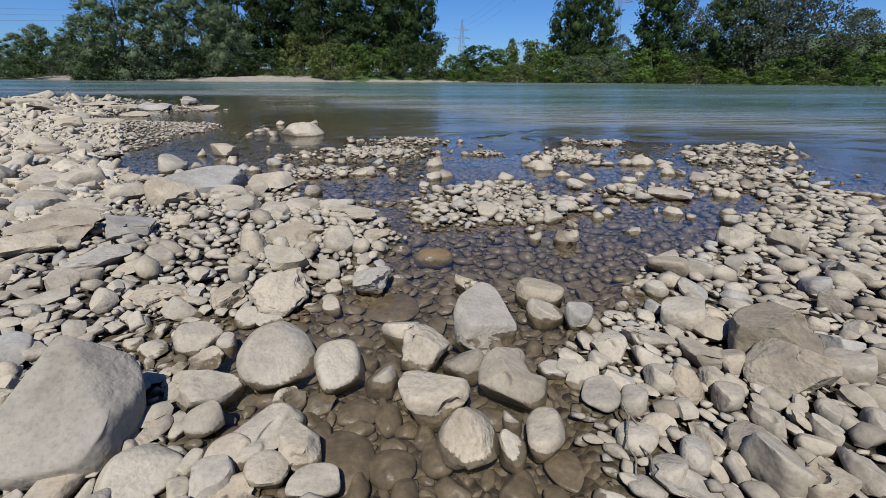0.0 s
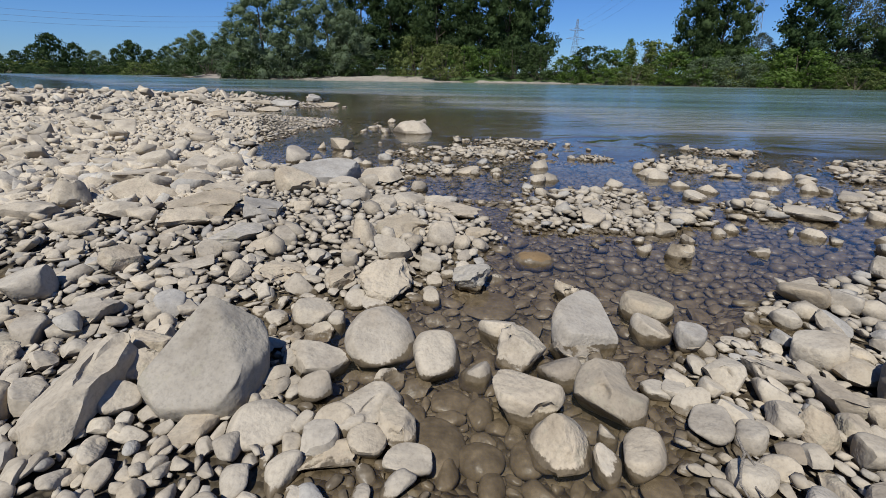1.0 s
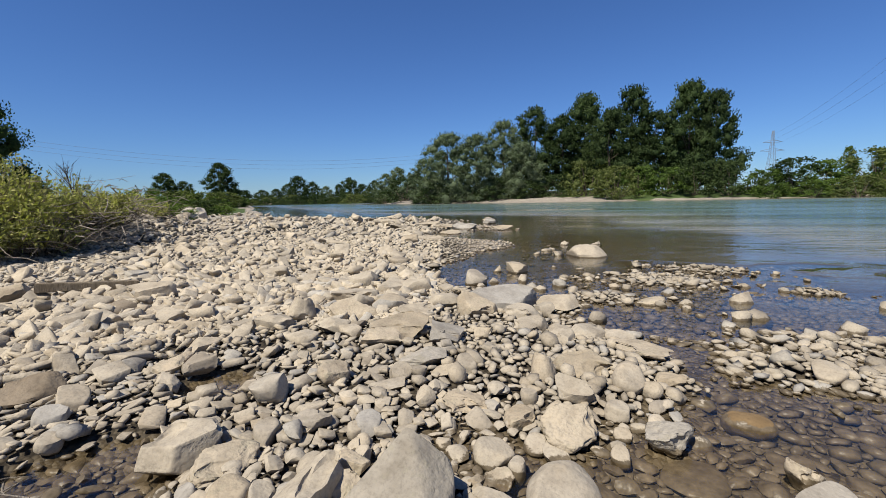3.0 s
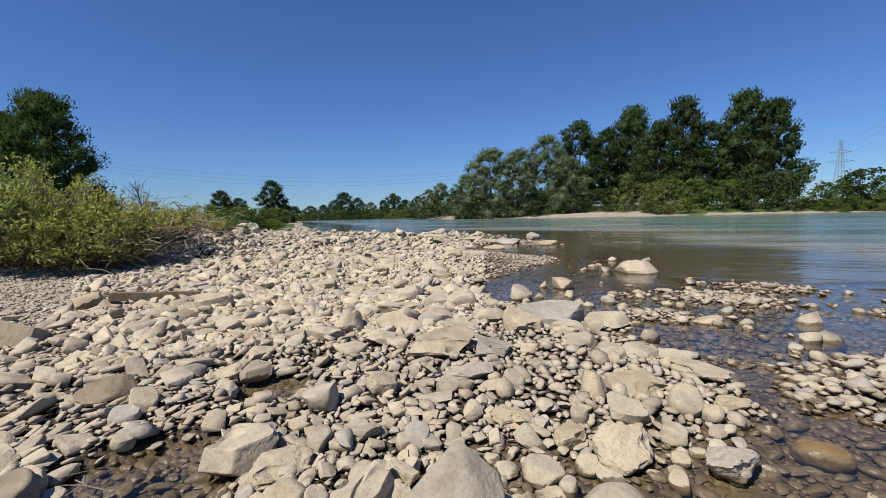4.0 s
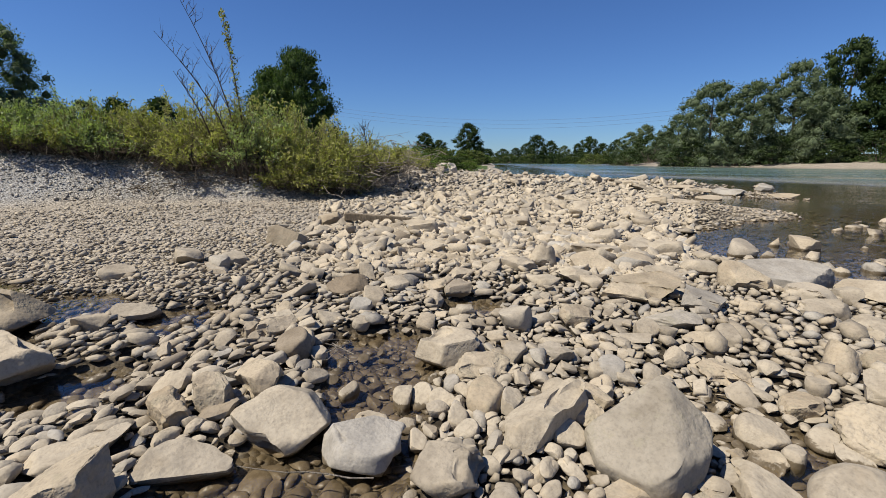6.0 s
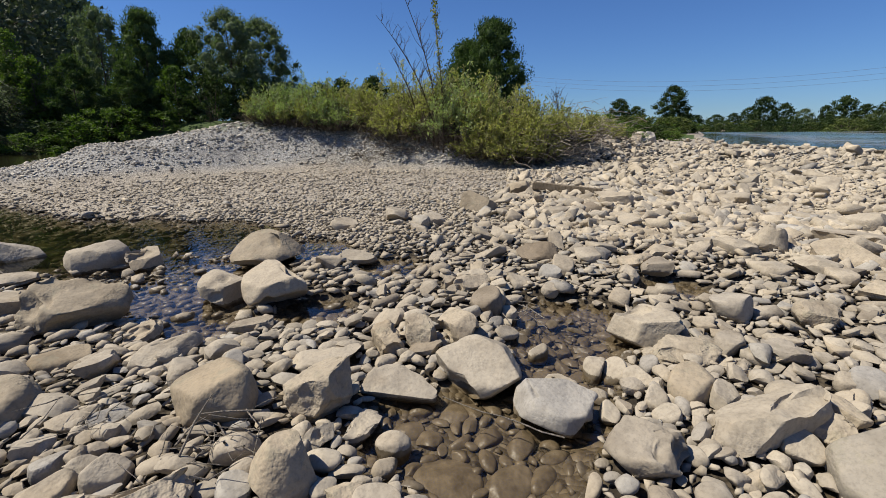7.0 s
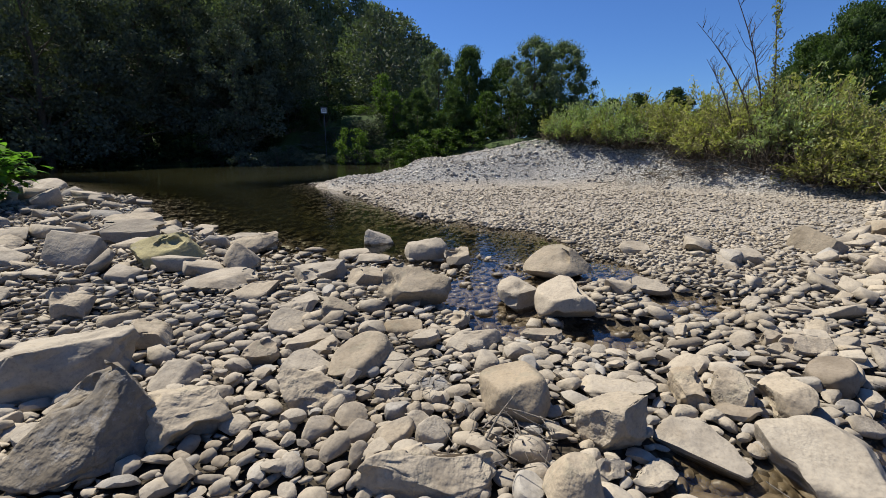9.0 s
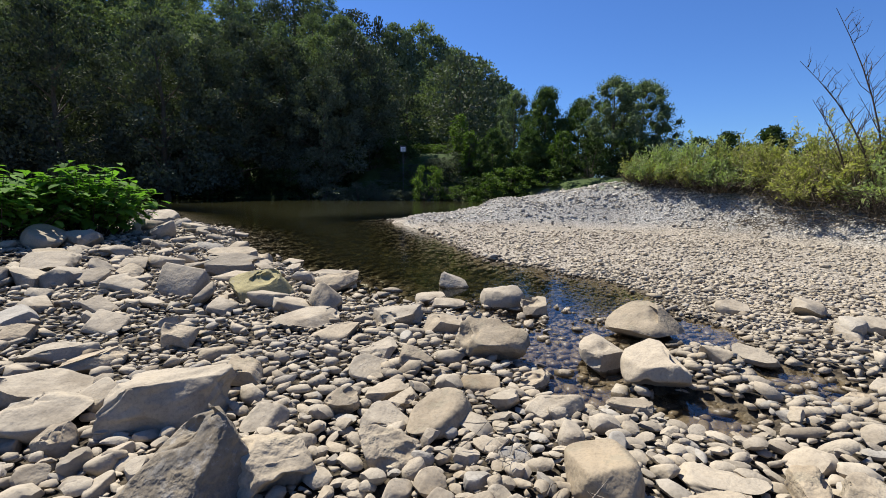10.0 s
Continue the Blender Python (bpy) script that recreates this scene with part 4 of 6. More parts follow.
boulder(-3.69, 1.74, 0.21, 0.17, 0.18, 66, 'b')
boulder(-2.42, 1.97, 0.15, 0.17, 0.11, 52, 'r')
boulder(-4.07, 3.23, 0.46, 0.24, 0.18, 99, 's')
boulder(-3.83, 2.74, 0.38, 0.20, 0.17, 102, 's')
boulder(-3.69, 2.89, 0.28, 0.38, 0.16, 53, 's')
boulder(-3.57, 2.49, 0.18, 0.25, 0.15, 56, 'b')
boulder(-2.56, 2.61, 0.27, 0.27, 0.23, 45, 'r')
boulder(-2.29, 3.05, 0.26, 0.23, 0.22, 38, 'b')
boulder(-2.13, 2.17, 0.16, 0.21, 0.16, 46, 'r')
boulder(-1.95, 2.40, 0.25, 0.20, 0.16, 40, 'b')
boulder(-2.13, 1.85, 0.36, 0.26, 0.15, 50, 'c')
boulder(-1.68, 1.69, 0.13, 0.18, 0.14, 46, 'b')
boulder(-1.43, 2.08, 0.22, 0.18, 0.16, 36, 'b')
boulder(-1.32, 1.89, 0.18, 0.14, 0.17, 36, 'c')
boulder(-1.30, 1.71, 0.16, 0.13, 0.14, 39, 'r')
boulder(-2.11, 1.59, 0.10, 0.13, 0.09, 55, 'r')
boulder(-1.64, 2.44, 0.12, 0.10, 0.12, 35, 'r')
boulder(-3.94, 4.50, 0.37, 0.43, 0.39, 42, 'p')
boulder(-3.81, 5.51, 0.66, 0.45, 0.25, 35, 's')
boulder(-3.25, 4.71, 0.57, 0.41, 0.30, 35, 's')
boulder(-4.19, 3.80, 0.31, 0.42, 0.20, 49, 's')
boulder(-4.81, 3.59, 0.72, 0.30, 0.18, 54, 's')
boulder(-3.14, 4.14, 0.39, 0.27, 0.22, 38, 's')
boulder(-1.82, 3.12, 0.29, 0.19, 0.10, 31, 's')
boulder(-4.32, 6.50, 0.49, 0.39, 0.31, 34, 'b')
boulder(-6.28, -3.87, 0.48, 0.38, 0.20, 121, 'b')
boulder(-5.55, -2.73, 0.57, 0.46, 0.27, 115, 'b')
boulder(-5.44, -2.24, 0.33, 0.37, 0.18, 111, 'b')
boulder(-4.01, -3.35, 0.58, 0.39, 0.21, 129, 's')
boulder(-4.07, -2.78, 0.42, 0.29, 0.21, 123, 's')
boulder(-3.75, -2.08, 0.66, 0.53, 0.38, 117, 'c', STONE_DULL)
boulder(-5.12, -3.33, 0.44, 0.30, 0.10, 122, 's')
boulder(-5.27, -3.68, 0.48, 0.32, 0.10, 124, 's')
boulder(-3.55, -2.91, 0.13, 0.17, 0.14, 128, 'r')
boulder(-3.43, -1.53, 0.33, 0.17, 0.09, 158, 'b')
boulder(-2.96, -1.22, 0.43, 0.22, 0.15, 154, 'b')
boulder(-3.13, -2.88, 0.47, 0.24, 0.16, 178, 's')
boulder(-3.12, -2.49, 0.31, 0.22, 0.19, 127, 's')
boulder(-2.36, -1.82, 0.54, 0.28, 0.22, 170, 'r', STONE_DULL)
boulder(-2.49, -2.34, 0.33, 0.17, 0.14, 172, 's')
boulder(-2.47, -2.16, 0.27, 0.14, 0.14, 176, 's')
boulder(-2.20, -2.11, 0.34, 0.23, 0.17, 132, 's')
boulder(-1.87, -1.85, 0.31, 0.25, 0.25, 133, 'c')
boulder(-2.83, -1.54, 0.29, 0.15, 0.15, 163, 'b')
boulder(-3.02, -1.84, 0.30, 0.25, 0.12, 119, 'r', STONE_DULL)
boulder(-2.29, -1.27, 0.19, 0.13, 0.11, 116, 'r')
boulder(-2.12, -1.50, 0.20, 0.11, 0.13, 169, 's')
boulder(-1.84, -1.66, 0.13, 0.11, 0.16, 130, 'r')
boulder(-1.66, -1.63, 0.20, 0.10, 0.15, 179, 'r')
boulder(-1.71, -1.43, 0.19, 0.10, 0.13, 171, 'r')
boulder(-1.76, -1.25, 0.22, 0.12, 0.15, 163, 'r')
boulder(-1.82, -1.08, 0.17, 0.14, 0.17, 117, 'r')
boulder(-1.54, -1.00, 0.58, 0.24, 0.22, 119, 'c')
boulder(-1.62, -1.28, 0.13, 0.11, 0.14, 125, 'r')
boulder(-1.56, -1.35, 0.13, 0.07, 0.14, 175, 'r')
boulder(-2.58, -1.03, 0.15, 0.17, 0.18, 109, 'r')
boulder(-1.90, -1.20, 0.13, 0.10, 0.13, 119, 'r')
boulder(-1.96, -1.35, 0.13, 0.11, 0.12, 122, 'r')
boulder(-2.24, -0.78, 0.36, 0.38, 0.28, 105, 'r', STONE_DULL)
boulder(-2.17, -0.29, 0.32, 0.27, 0.29, 93, 'c')
boulder(-2.59, -0.27, 0.43, 0.25, 0.13, 92, 's')
boulder(-2.30, 0.12, 0.41, 0.28, 0.09, 82, 's')
boulder(-2.28, 0.59, 0.47, 0.37, 0.20, 71, 'b')
boulder(-2.72, 0.12, 0.20, 0.26, 0.21, 83, 'c')
boulder(-2.73, 0.34, 0.20, 0.27, 0.22, 79, 'c')
boulder(-2.75, 0.60, 0.27, 0.36, 0.23, 74, 'b')
boulder(-3.90, -0.70, 0.49, 0.48, 0.33, 98, 'b')
boulder(-4.17, -1.15, 0.40, 0.46, 0.22, 103, 'b')
boulder(-3.28, 1.04, 0.19, 0.26, 0.15, 69, 'r')
boulder(-1.64, -0.41, 0.23, 0.27, 0.28, 98, 'p')
boulder(-1.62, -0.58, 0.13, 0.17, 0.15, 104, 'r')
boulder(-1.98, -0.09, 0.24, 0.12, 0.06, 131, 'b')
boulder(-1.85, 0.04, 0.16, 0.13, 0.05, 82, 'r')
boulder(-1.71, -0.01, 0.15, 0.08, 0.04, 130, 'r')
boulder(-1.89, -0.28, 0.17, 0.09, 0.12, 127, 's')
boulder(-1.50, -0.18, 0.14, 0.09, 0.12, 89, 's')
boulder(-1.46, -0.07, 0.18, 0.12, 0.11, 85, 'r')
boulder(-1.65, 0.25, 0.30, 0.25, 0.09, 74, 'u')
boulder(-2.08, 0.39, 0.16, 0.15, 0.06, 74, 'u')
boulder(-1.95, -0.49, 0.16, 0.14, 0.11, 99, 'u')
boulder(-3.28, -0.77, 0.36, 0.19, 0.11, 134, 's')
boulder(-2.66, -0.78, 0.10, 0.14, 0.15, 103, 'r')
boulder(-1.88, 0.86, 0.40, 0.32, 0.14, 60, 'b')
boulder(-1.43, 1.04, 0.31, 0.25, 0.18, 48, 'b')
boulder(-1.80, 1.60, 0.21, 0.29, 0.18, 44, 'r', STONE_DULL)
boulder(-1.77, 1.37, 0.10, 0.14, 0.12, 47, 'r')
boulder(-1.79, 1.12, 0.10, 0.13, 0.06, 53, 'r')
boulder(-1.66, 1.34, 0.13, 0.11, 0.10, 46, 'r')
boulder(-2.12, 1.03, 0.19, 0.13, 0.05, 59, 's')
boulder(-2.13, -3.47, 0.28, 0.38, 0.23, 145, 'b')
boulder(-1.21, -4.37, 0.60, 0.41, 0.23, 163, 's')
boulder(-1.00, -3.82, 0.49, 0.39, 0.28, 164, 'b')
boulder(-1.33, -3.84, 0.26, 0.28, 0.25, 159, 'r')
boulder(-4.54, -7.09, 0.80, 0.54, 0.44, 146, 's', STONE_DULL)
boulder(-5.80, -8.09, 0.47, 0.38, 0.22, 143, 'b')
boulder(-2.69, -8.65, 0.68, 0.91, 0.24, 162, 's')
boulder(-2.34, -8.18, 0.48, 0.65, 0.46, 163, 's')
boulder(-2.51, -7.91, 0.47, 0.37, 0.45, 162, 'b')
boulder(-2.78, -7.71, 0.46, 0.31, 0.41, 159, 's')
boulder(-3.30, -7.80, 0.37, 0.50, 0.37, 156, 's')
boulder(-3.13, -8.20, 0.33, 0.33, 0.48, 158, 'r')
boulder(-3.23, -10.51, 0.63, 0.85, 0.35, 162, 'r', STONE_DULL)
boulder(-2.96, -9.50, 0.44, 0.60, 0.16, 162, 's')
boulder(-3.66, -10.23, 0.61, 0.49, 0.29, 160, 'b')
boulder(-3.73, -9.13, 0.48, 0.33, 0.17, 157, 's')
boulder(-1.59, -4.72, 0.64, 0.33, 0.19, 26, 's')
boulder(-1.54, -5.19, 0.55, 0.37, 0.21, 162, 's')
boulder(-1.66, -6.52, 0.34, 0.46, 0.30, 165, 's')
boulder(-1.47, -5.87, 0.31, 0.21, 0.26, 165, 's')
boulder(-2.31, -4.10, 0.37, 0.19, 0.16, 15, 'r', STONE_DULL)
boulder(-2.30, -4.65, 0.31, 0.42, 0.27, 152, 'b')
boulder(-2.56, -5.20, 0.40, 0.21, 0.21, 19, 's')
boulder(-0.94, -3.21, 0.15, 0.12, 0.18, 162, 'r')
boulder(-1.06, -3.11, 0.27, 0.14, 0.17, 25, 'r')
boulder(-0.78, -3.27, 0.15, 0.13, 0.16, 165, 'r')
boulder(-0.92, -2.91, 0.17, 0.09, 0.14, 27, 'r')
boulder(-1.08, -2.85, 0.11, 0.15, 0.17, 157, 'r')
boulder(-0.96, -3.51, 0.20, 0.16, 0.21, 163, 'b')
boulder(-0.82, -3.72, 0.11, 0.15, 0.16, 167, 'r')
boulder(-1.75, -2.73, 0.28, 0.19, 0.20, 143, 's')
boulder(-9.09, -17.83, 0.93, 1.25, 0.51, 152, 'b')
boulder(-5.13, -5.36, 0.67, 0.53, 0.23, 134, 'b')
boulder(-4.01, -4.47, 0.40, 0.55, 0.40, 135, 'p')
boulder(-3.42, -4.20, 0.73, 0.49, 0.18, 138, 's')
boulder(-3.31, -3.59, 0.60, 0.31, 0.17, 178, 's')
boulder(-2.76, -2.72, 0.32, 0.26, 0.18, 130, 'r')
boulder(-2.16, -2.47, 0.23, 0.18, 0.21, 134, 'b')
boulder(-4.93, 0.07, 0.36, 0.29, 0.14, 84, 'b')
boulder(-4.62, -0.26, 0.25, 0.20, 0.19, 88, 'b')
boulder(-6.62, -0.06, 0.39, 0.26, 0.19, 87, 's')
boulder(-6.95, 0.76, 0.34, 0.46, 0.26, 80, 'b')
boulder(-6.25, 1.01, 0.24, 0.32, 0.23, 77, 'r')
boulder(-1.27, 12.05, 1.0, 0.80, 0.30, 7, 'p', STONE, "domed pale boulder standing out of the river", 0.0, (0.05, 0.0), ((0.1, 0.0, 1.0, 0.80), (-0.7, -0.2, 0.7, 0.72)))
boulder(-9.40, 28.58, 0.75, 0.56, 0.24, 19, 'b')
boulder(-2.44, 9.50, 0.42, 0.34, 0.11, 16, 'r')
boulder(-3.86, 4.00, 0.42, 0.25, 0.26, 45, 's')
boulder(-5.53, -5.87, 0.68, 0.51, 0.15, 135, 'b')
boulder(-4.94, -7.67, 0.77, 0.58, 0.29, 146, 'b')
boulder(-13.80, 22.91, 1.48, 1.04, 0.32, 20, 's')
boulder(-10.70, 22.26, 1.38, 0.97, 0.23, 20, 's')
boulder(-8.23, 21.33, 1.25, 0.88, 0.28, 20, 's')
boulder(-8.20, 25.33, 0.78, 0.55, 0.38, 20, 'b')
boulder(-6.93, 14.64, 0.99, 0.69, 0.15, 20, 's')
boulder(-6.16, 21.13, 1.01, 0.70, 0.16, 20, 's')
boulder(-7.29, 13.69, 0.60, 0.42, 0.28, 20, 'b')
boulder(-9.41, 21.12, 1.14, 0.80, 0.20, 20, 's')
boulder(-11.06, 19.54, 1.23, 0.86, 0.22, 20, 's')
boulder(-7.67, 18.16, 0.92, 0.65, 0.16, 20, 's')

# more slabs and blocks strewn over the bar, no two alike
strew = np.random.default_rng(21)
strewn = []
for count, a0, a1, r0, r1, w0, w1 in ((170, 34, 75, 4.6, 9.5, 0.16, 0.40), (90, 26, 68, 9.0, 22.0, 0.25, 0.65), (60, 132, 172, 4.6, 11.0, 0.2, 0.5), (34, 138, 156, 7.0, 13.5, 0.35, 0.85),
                                      (26, -62, -36, 3.4, 9.0, 0.12, 0.22), (14, 2, 30, 6.4, 8.5, 0.16, 0.34), (14, 17, 30, 17.5, 30.0, 0.3, 0.55)):
    made = 0
    while made < count:
        sx, sy = around(strew.uniform(a0, a1), r0 + (r1 - r0) * strew.random() ** 0.8)
        sw = strew.uniform(w0, w1)
        if any(math.hypot(sx - q[0], sy - q[1]) < 0.75 * (q[2] + sw / 2) for q in taken):
            continue
        made += 1
        if ground_z(sx, sy) < -0.12:
            continue
        strewn.append((sx, sy, sw / 2, sw / 2 * strew.uniform(0.5, 0.85), strew.normal(120, 32), ground_z(sx, sy)))
        taken.append((sx, sy, sw / 2, sw / 3, 0))

# cobbles: packed by size, largest first, on a raster of the plan
CELL, SPAN = 0.02, 9.0
SIDE = int(2 * SPAN / CELL)
used = np.zeros((SIDE, SIDE), bool)
disc = np.array([(a * math.cos(t), a * math.sin(t)) for a, n in ((0, 1), (0.5, 6), (0.95, 12)) for t in np.arange(n) * 2 * math.pi / n])
full = np.array([(a, b) for a in np.linspace(-1, 1, 17) for b in np.linspace(-1, 1, 17) if a * a + b * b <= 1.0])


def cells(x, y, a, b, turn, shape):
    c, s = math.cos(radians(turn)), math.sin(radians(turn))
    px, py = x + shape[:, 0] * a * c - shape[:, 1] * b * s, y + shape[:, 0] * a * s + shape[:, 1] * b * c
    i, j = ((px + SPAN) / CELL).astype(int), ((py + SPAN) / CELL).astype(int)
    return np.clip(i, 0, SIDE - 1), np.clip(j, 0, SIDE - 1)


for bx, by, ba, bb, bt in taken:
    if abs(bx) < SPAN and abs(by) < SPAN:
        used[cells(bx, by, ba * 0.8, bb * 0.8, bt, full)] = True
        used[cells(bx, by, ba * 0.4, bb * 0.4, bt, full)] = True


LIE = 120.0     # the current laid the long stones this way
stones = []     # x, y, half length, half width, turn, ground


def pack(size, tries, reach, power, zone):
    """Throw stones of one size over the plan, and keep those that find room. zone: 'wet' or 'dry' ground."""
    rr = reach * rng.random(tries) ** power
    th = rng.uniform(-64, 186, tries) if zone == 'dry' else rng.uniform(-64, 168, tries)
    xs, ys = -rr * np.sin(np.radians(th)), rr * np.cos(np.radians(th))
    hs = relief(xs, ys)[0]
    for x, y, hh in zip(xs, ys, hs):
        if x * x + y * y < 0.5 or hh < -0.30 or (zone == 'wet' and hh > -0.02):
            continue
        # the fine gravel plain towards the mound carries few large cobbles, the bar behind the puddle smaller ones
        plain = x < -5.2 and y < 2.2 and -x > 5.0 + max(0.0, y) * 1.2 and y > -6 + (x + 9) * 0.2
        if plain and size > 0.045 and rng.random() < 0.93:
            continue
        if zone == 'dry' and size > 0.07 and x < 0.3 and rng.random() < 0.55:
            continue
        if zone == 'dry' and hh < -0.02 and size < 0.04 and rng.random() < 0.75:
            continue
        a = size * rng.uniform(0.8, 1.25)
        b = a * rng.uniform(0.46, 0.88)
        turn = rng.normal(LIE, 34) if hh > 0.0 else rng.uniform(0, 180)
        i, j = cells(x, y, a * 0.92, b * 0.92, turn, disc)
        if used[i, j].sum() > (2 if size > 0.03 else 3):
            continue
        i, j = cells(x, y, a * 0.86, b * 0.86, turn, full)
        used[i, j] = True
        stones.append((x, y, a, b, turn, hh))


for size, tries in ((0.10, 900), (0.078, 8000), (0.060, 16000), (0.046, 24000), (0.034, 16000)):
    pack(size, tries, 8.9, 0.7, 'wet')
for size, tries in ((0.105, 1300), (0.082, 5200), (0.062, 11000), (0.045, 46000), (0.032, 95000), (0.022, 60000)):
    pack(size, tries, SPAN if size > 0.04 else 7.5 if size > 0.03 else 3.4, 0.62 if size > 0.06 else 0.8, 'dry')
# a loose upper layer
for x, y, a, b, turn, hh in list(stones):
    if hh > 0.0 and 0.035 < a < 0.1 and rng.random() < 0.36:
        stones.append((x + rng.uniform(-.07, .07), y + rng.uniform(-.07, .07), a * 0.9, b * 0.9, rng.normal(LIE, 34), hh + b * 0.5))

PROTO = {lv: [cut_stone(lv, 900 + s, (3, 8, 4, 7, 9, 5, 8)[s % 7], (0.50, 0.9), 0.22, 2.1, 0.0, 0.1 * (s % 4)) for s in range(14)] for lv in (1, 2, 3)}
PROTO['slab'] = [block_stone(700 + s) for s in range(14)]
PROTO[0] = [hull_stone(600 + s, 8 + s % 4) for s in range(14)]
PROTO['pebble'] = [hull_stone(640 + s, 22) for s in range(14)]
stones = np.array(stones)
near = np.hypot(stones[:, 0] + 0.6, stones[:, 1] - 0.6)
order = np.argsort(near - 12 * stones[:, 2])
singles, rest = order[:300], order[300:]
PROTO_ME = [mesh_of("cobble", v, f, STONE, True) for v, f in PROTO[3]]


def cobble_pose(row):
    x, y, a, b, turn, hh = row
    c = b * (rng.uniform(0.48, 0.80) if math.hypot(x, y) < 2.6 else rng.uniform(0.40, 0.74))
    if hh < -0.02:
        c = min(c, 0.05)
    if hh < -0.02 and hh > -0.14 and y > 4.3 and x > -3 and a < 0.065 and rng.random() < 0.04:
        c = max(c, (0.03 - hh) * rng.uniform(0.75, 1.1))
        return x, y, hh + c * 0.62, max(a, c * 1.1), max(b, c * 0.9), c, rng.normal() * 12, rng.normal() * 12, turn
    z = hh + c * 0.62
    if -0.12 < hh < -0.02 and -7 < x < -2.6 and y < 1.8 and rng.random() < 0.22:
        return x, y, 0.55 * c - 0.02, a, b, c, rng.normal() * 12, rng.normal() * 12, turn
    if hh < -0.02 and rng.random() > (0.3 if y > 3.8 and x > -3 and hh > -0.13 else 0.10):
        z = min(z, -0.018 - c)
    tip = 4 if hh < -0.02 else 9 if a < 0.04 else 13
    return x, y, z, a, b, c, rng.normal() * tip, rng.normal() * tip, turn


for n, i in enumerate(singles):
    x, y, z, a, b, c, rx, ry, turn = cobble_pose(stones[i])
    ob = new("cobble", PROTO_ME[n % 14])
    ob.matrix_world = pose(x, y, z, rx, ry, turn) @ Matrix.Diagonal((a, b, c, 1))
    tagged(ob, "pale rounded river cobble on the gravel bar" if z > 0.02 else "brown algae-coated cobble in shallow water", "cobble", "cobbles on the gravel bar")


def bed_of(rows, level, flat=1.0, tip=1.0):
    """Many stones in one mesh; flat presses them down."""
    vs, fs, n = [], [], 0
    for i, row in enumerate(rows):
        x, y, z, a, b, c, rx, ry, turn = cobble_pose(row)
        m = np.array(pose(x, y, z - (1 - flat) * c * 0.5, rx * tip, ry * tip, turn) @ Matrix.Diagonal((a, b, c * flat, 1)))
        v, f = PROTO[level][i % 14]
        vs.append(v @ m[:3, :3].T + m[:3, 3])
        fs.append(f + n)
        n += len(v)
    return np.concatenate(vs), np.concatenate(fs)


dist = np.hypot(stones[:, 0], stones[:, 1])
big = stones[:, 2] > 0.036
close = [i for i in rest if dist[i] < 2.0 and big[i]]
mid = [i for i in rest if 2.0 <= dist[i] < 3.6 and big[i]]
midfar = [i for i in rest if 3.6 <= dist[i] < 5.0 and big[i]]
small = [i for i in rest if not (dist[i] < 5.0 and big[i])]
blocky = [i for n, i in enumerate(mid + midfar) if dist[i] > 2.8 and n % 5 < 4 and stones[i, 5] > 0.0 and 22 < math.degrees(math.atan2(-stones[i, 0], stones[i, 1])) < 78]
mid, midfar = sorted(set(mid) - set(blocky)), sorted(set(midfar) - set(blocky))
bearing = np.degrees(np.arctan2(-stones[:, 0], stones[:, 1]))
pebbles = [i for i in small if stones[i, 5] < -0.02 or (bearing[i] < 20 and stones[i, 2] > 0.028)]
small = sorted(set(small) - set(pebbles))
for rows, level in ((close, 3), (mid, 2), (midfar, 1), (blocky, 'slab'), (pebbles, 'pebble'), (small, 0)):
    v, f = bed_of(stones[rows], level, 0.72 if level == 'slab' else 1.0)
    round_ones = level in (1, 2, 3, 'pebble')
    tagged(new("cobble_bed", crisp(mesh_of("cobble_bed", v, f, STONE, round_ones), level in (2, 3))), "bed of pale rounded river cobbles, brown where under water", "cobbles", kind="stuff")

# the bar behind the way that the camera looks
back = []
for size, tries in ((0.10, 400), (0.075, 3000), (0.055, 9000), (0.042, 12000), (0.03, 9000)):
    rr, th = 6.5 * np.sqrt(rng.random(tries)), rng.uniform(182, 298, tries)
    rr[: tries // 12], th[: tries // 12] = 0.85 * np.sqrt(rng.random(tries // 12)), rng.uniform(0, 360, tries // 12)
    xs, ys = -rr * np.sin(np.radians(th)), rr * np.cos(np.radians(th))
    for x, y, hh in zip(xs, ys, relief(xs, ys)[0]):
        a = size * rng.uniform(0.8, 1.25)
        b = a * rng.uniform(0.52, 0.92)
        turn = rng.uniform(0, 180)
        i, j = cells(x, y, a * 0.92, b * 0.92, turn, disc)
        if hh > 0 and used[i, j].sum() <= 2:
            used[cells(x, y, a * 0.86, b * 0.86, turn, full)] = True
            back.append((x, y, a, b, turn, hh))
v, f = bed_of(back, 0)
tagged(new("cobble_bed", mesh_of("cobble_bed", v, f, STONE)), "bed of pale river cobbles on the gravel bar", "cobbles", kind="stuff")

strewn.sort(key=lambda q: math.hypot(q[0], q[1]))
SLAB_ME = [mesh_of("flat_rock", v, f, STONE) for v, f in PROTO['slab']]
for n, row in enumerate(strewn):
    x, y, z, a, b, c, rx, ry, turn = cobble_pose(row)
    ob = new("flat_rock", SLAB_ME[n % 14])
    ob.matrix_world = pose(x, y, z, rx * 1.3, ry * 1.3, turn) @ Matrix.Diagonal((a, b, c * 0.85, 1))
    tagged(ob, "angular pale limestone slab strewn on the gravel bar", "rock", "flat rocks on the gravel bar")

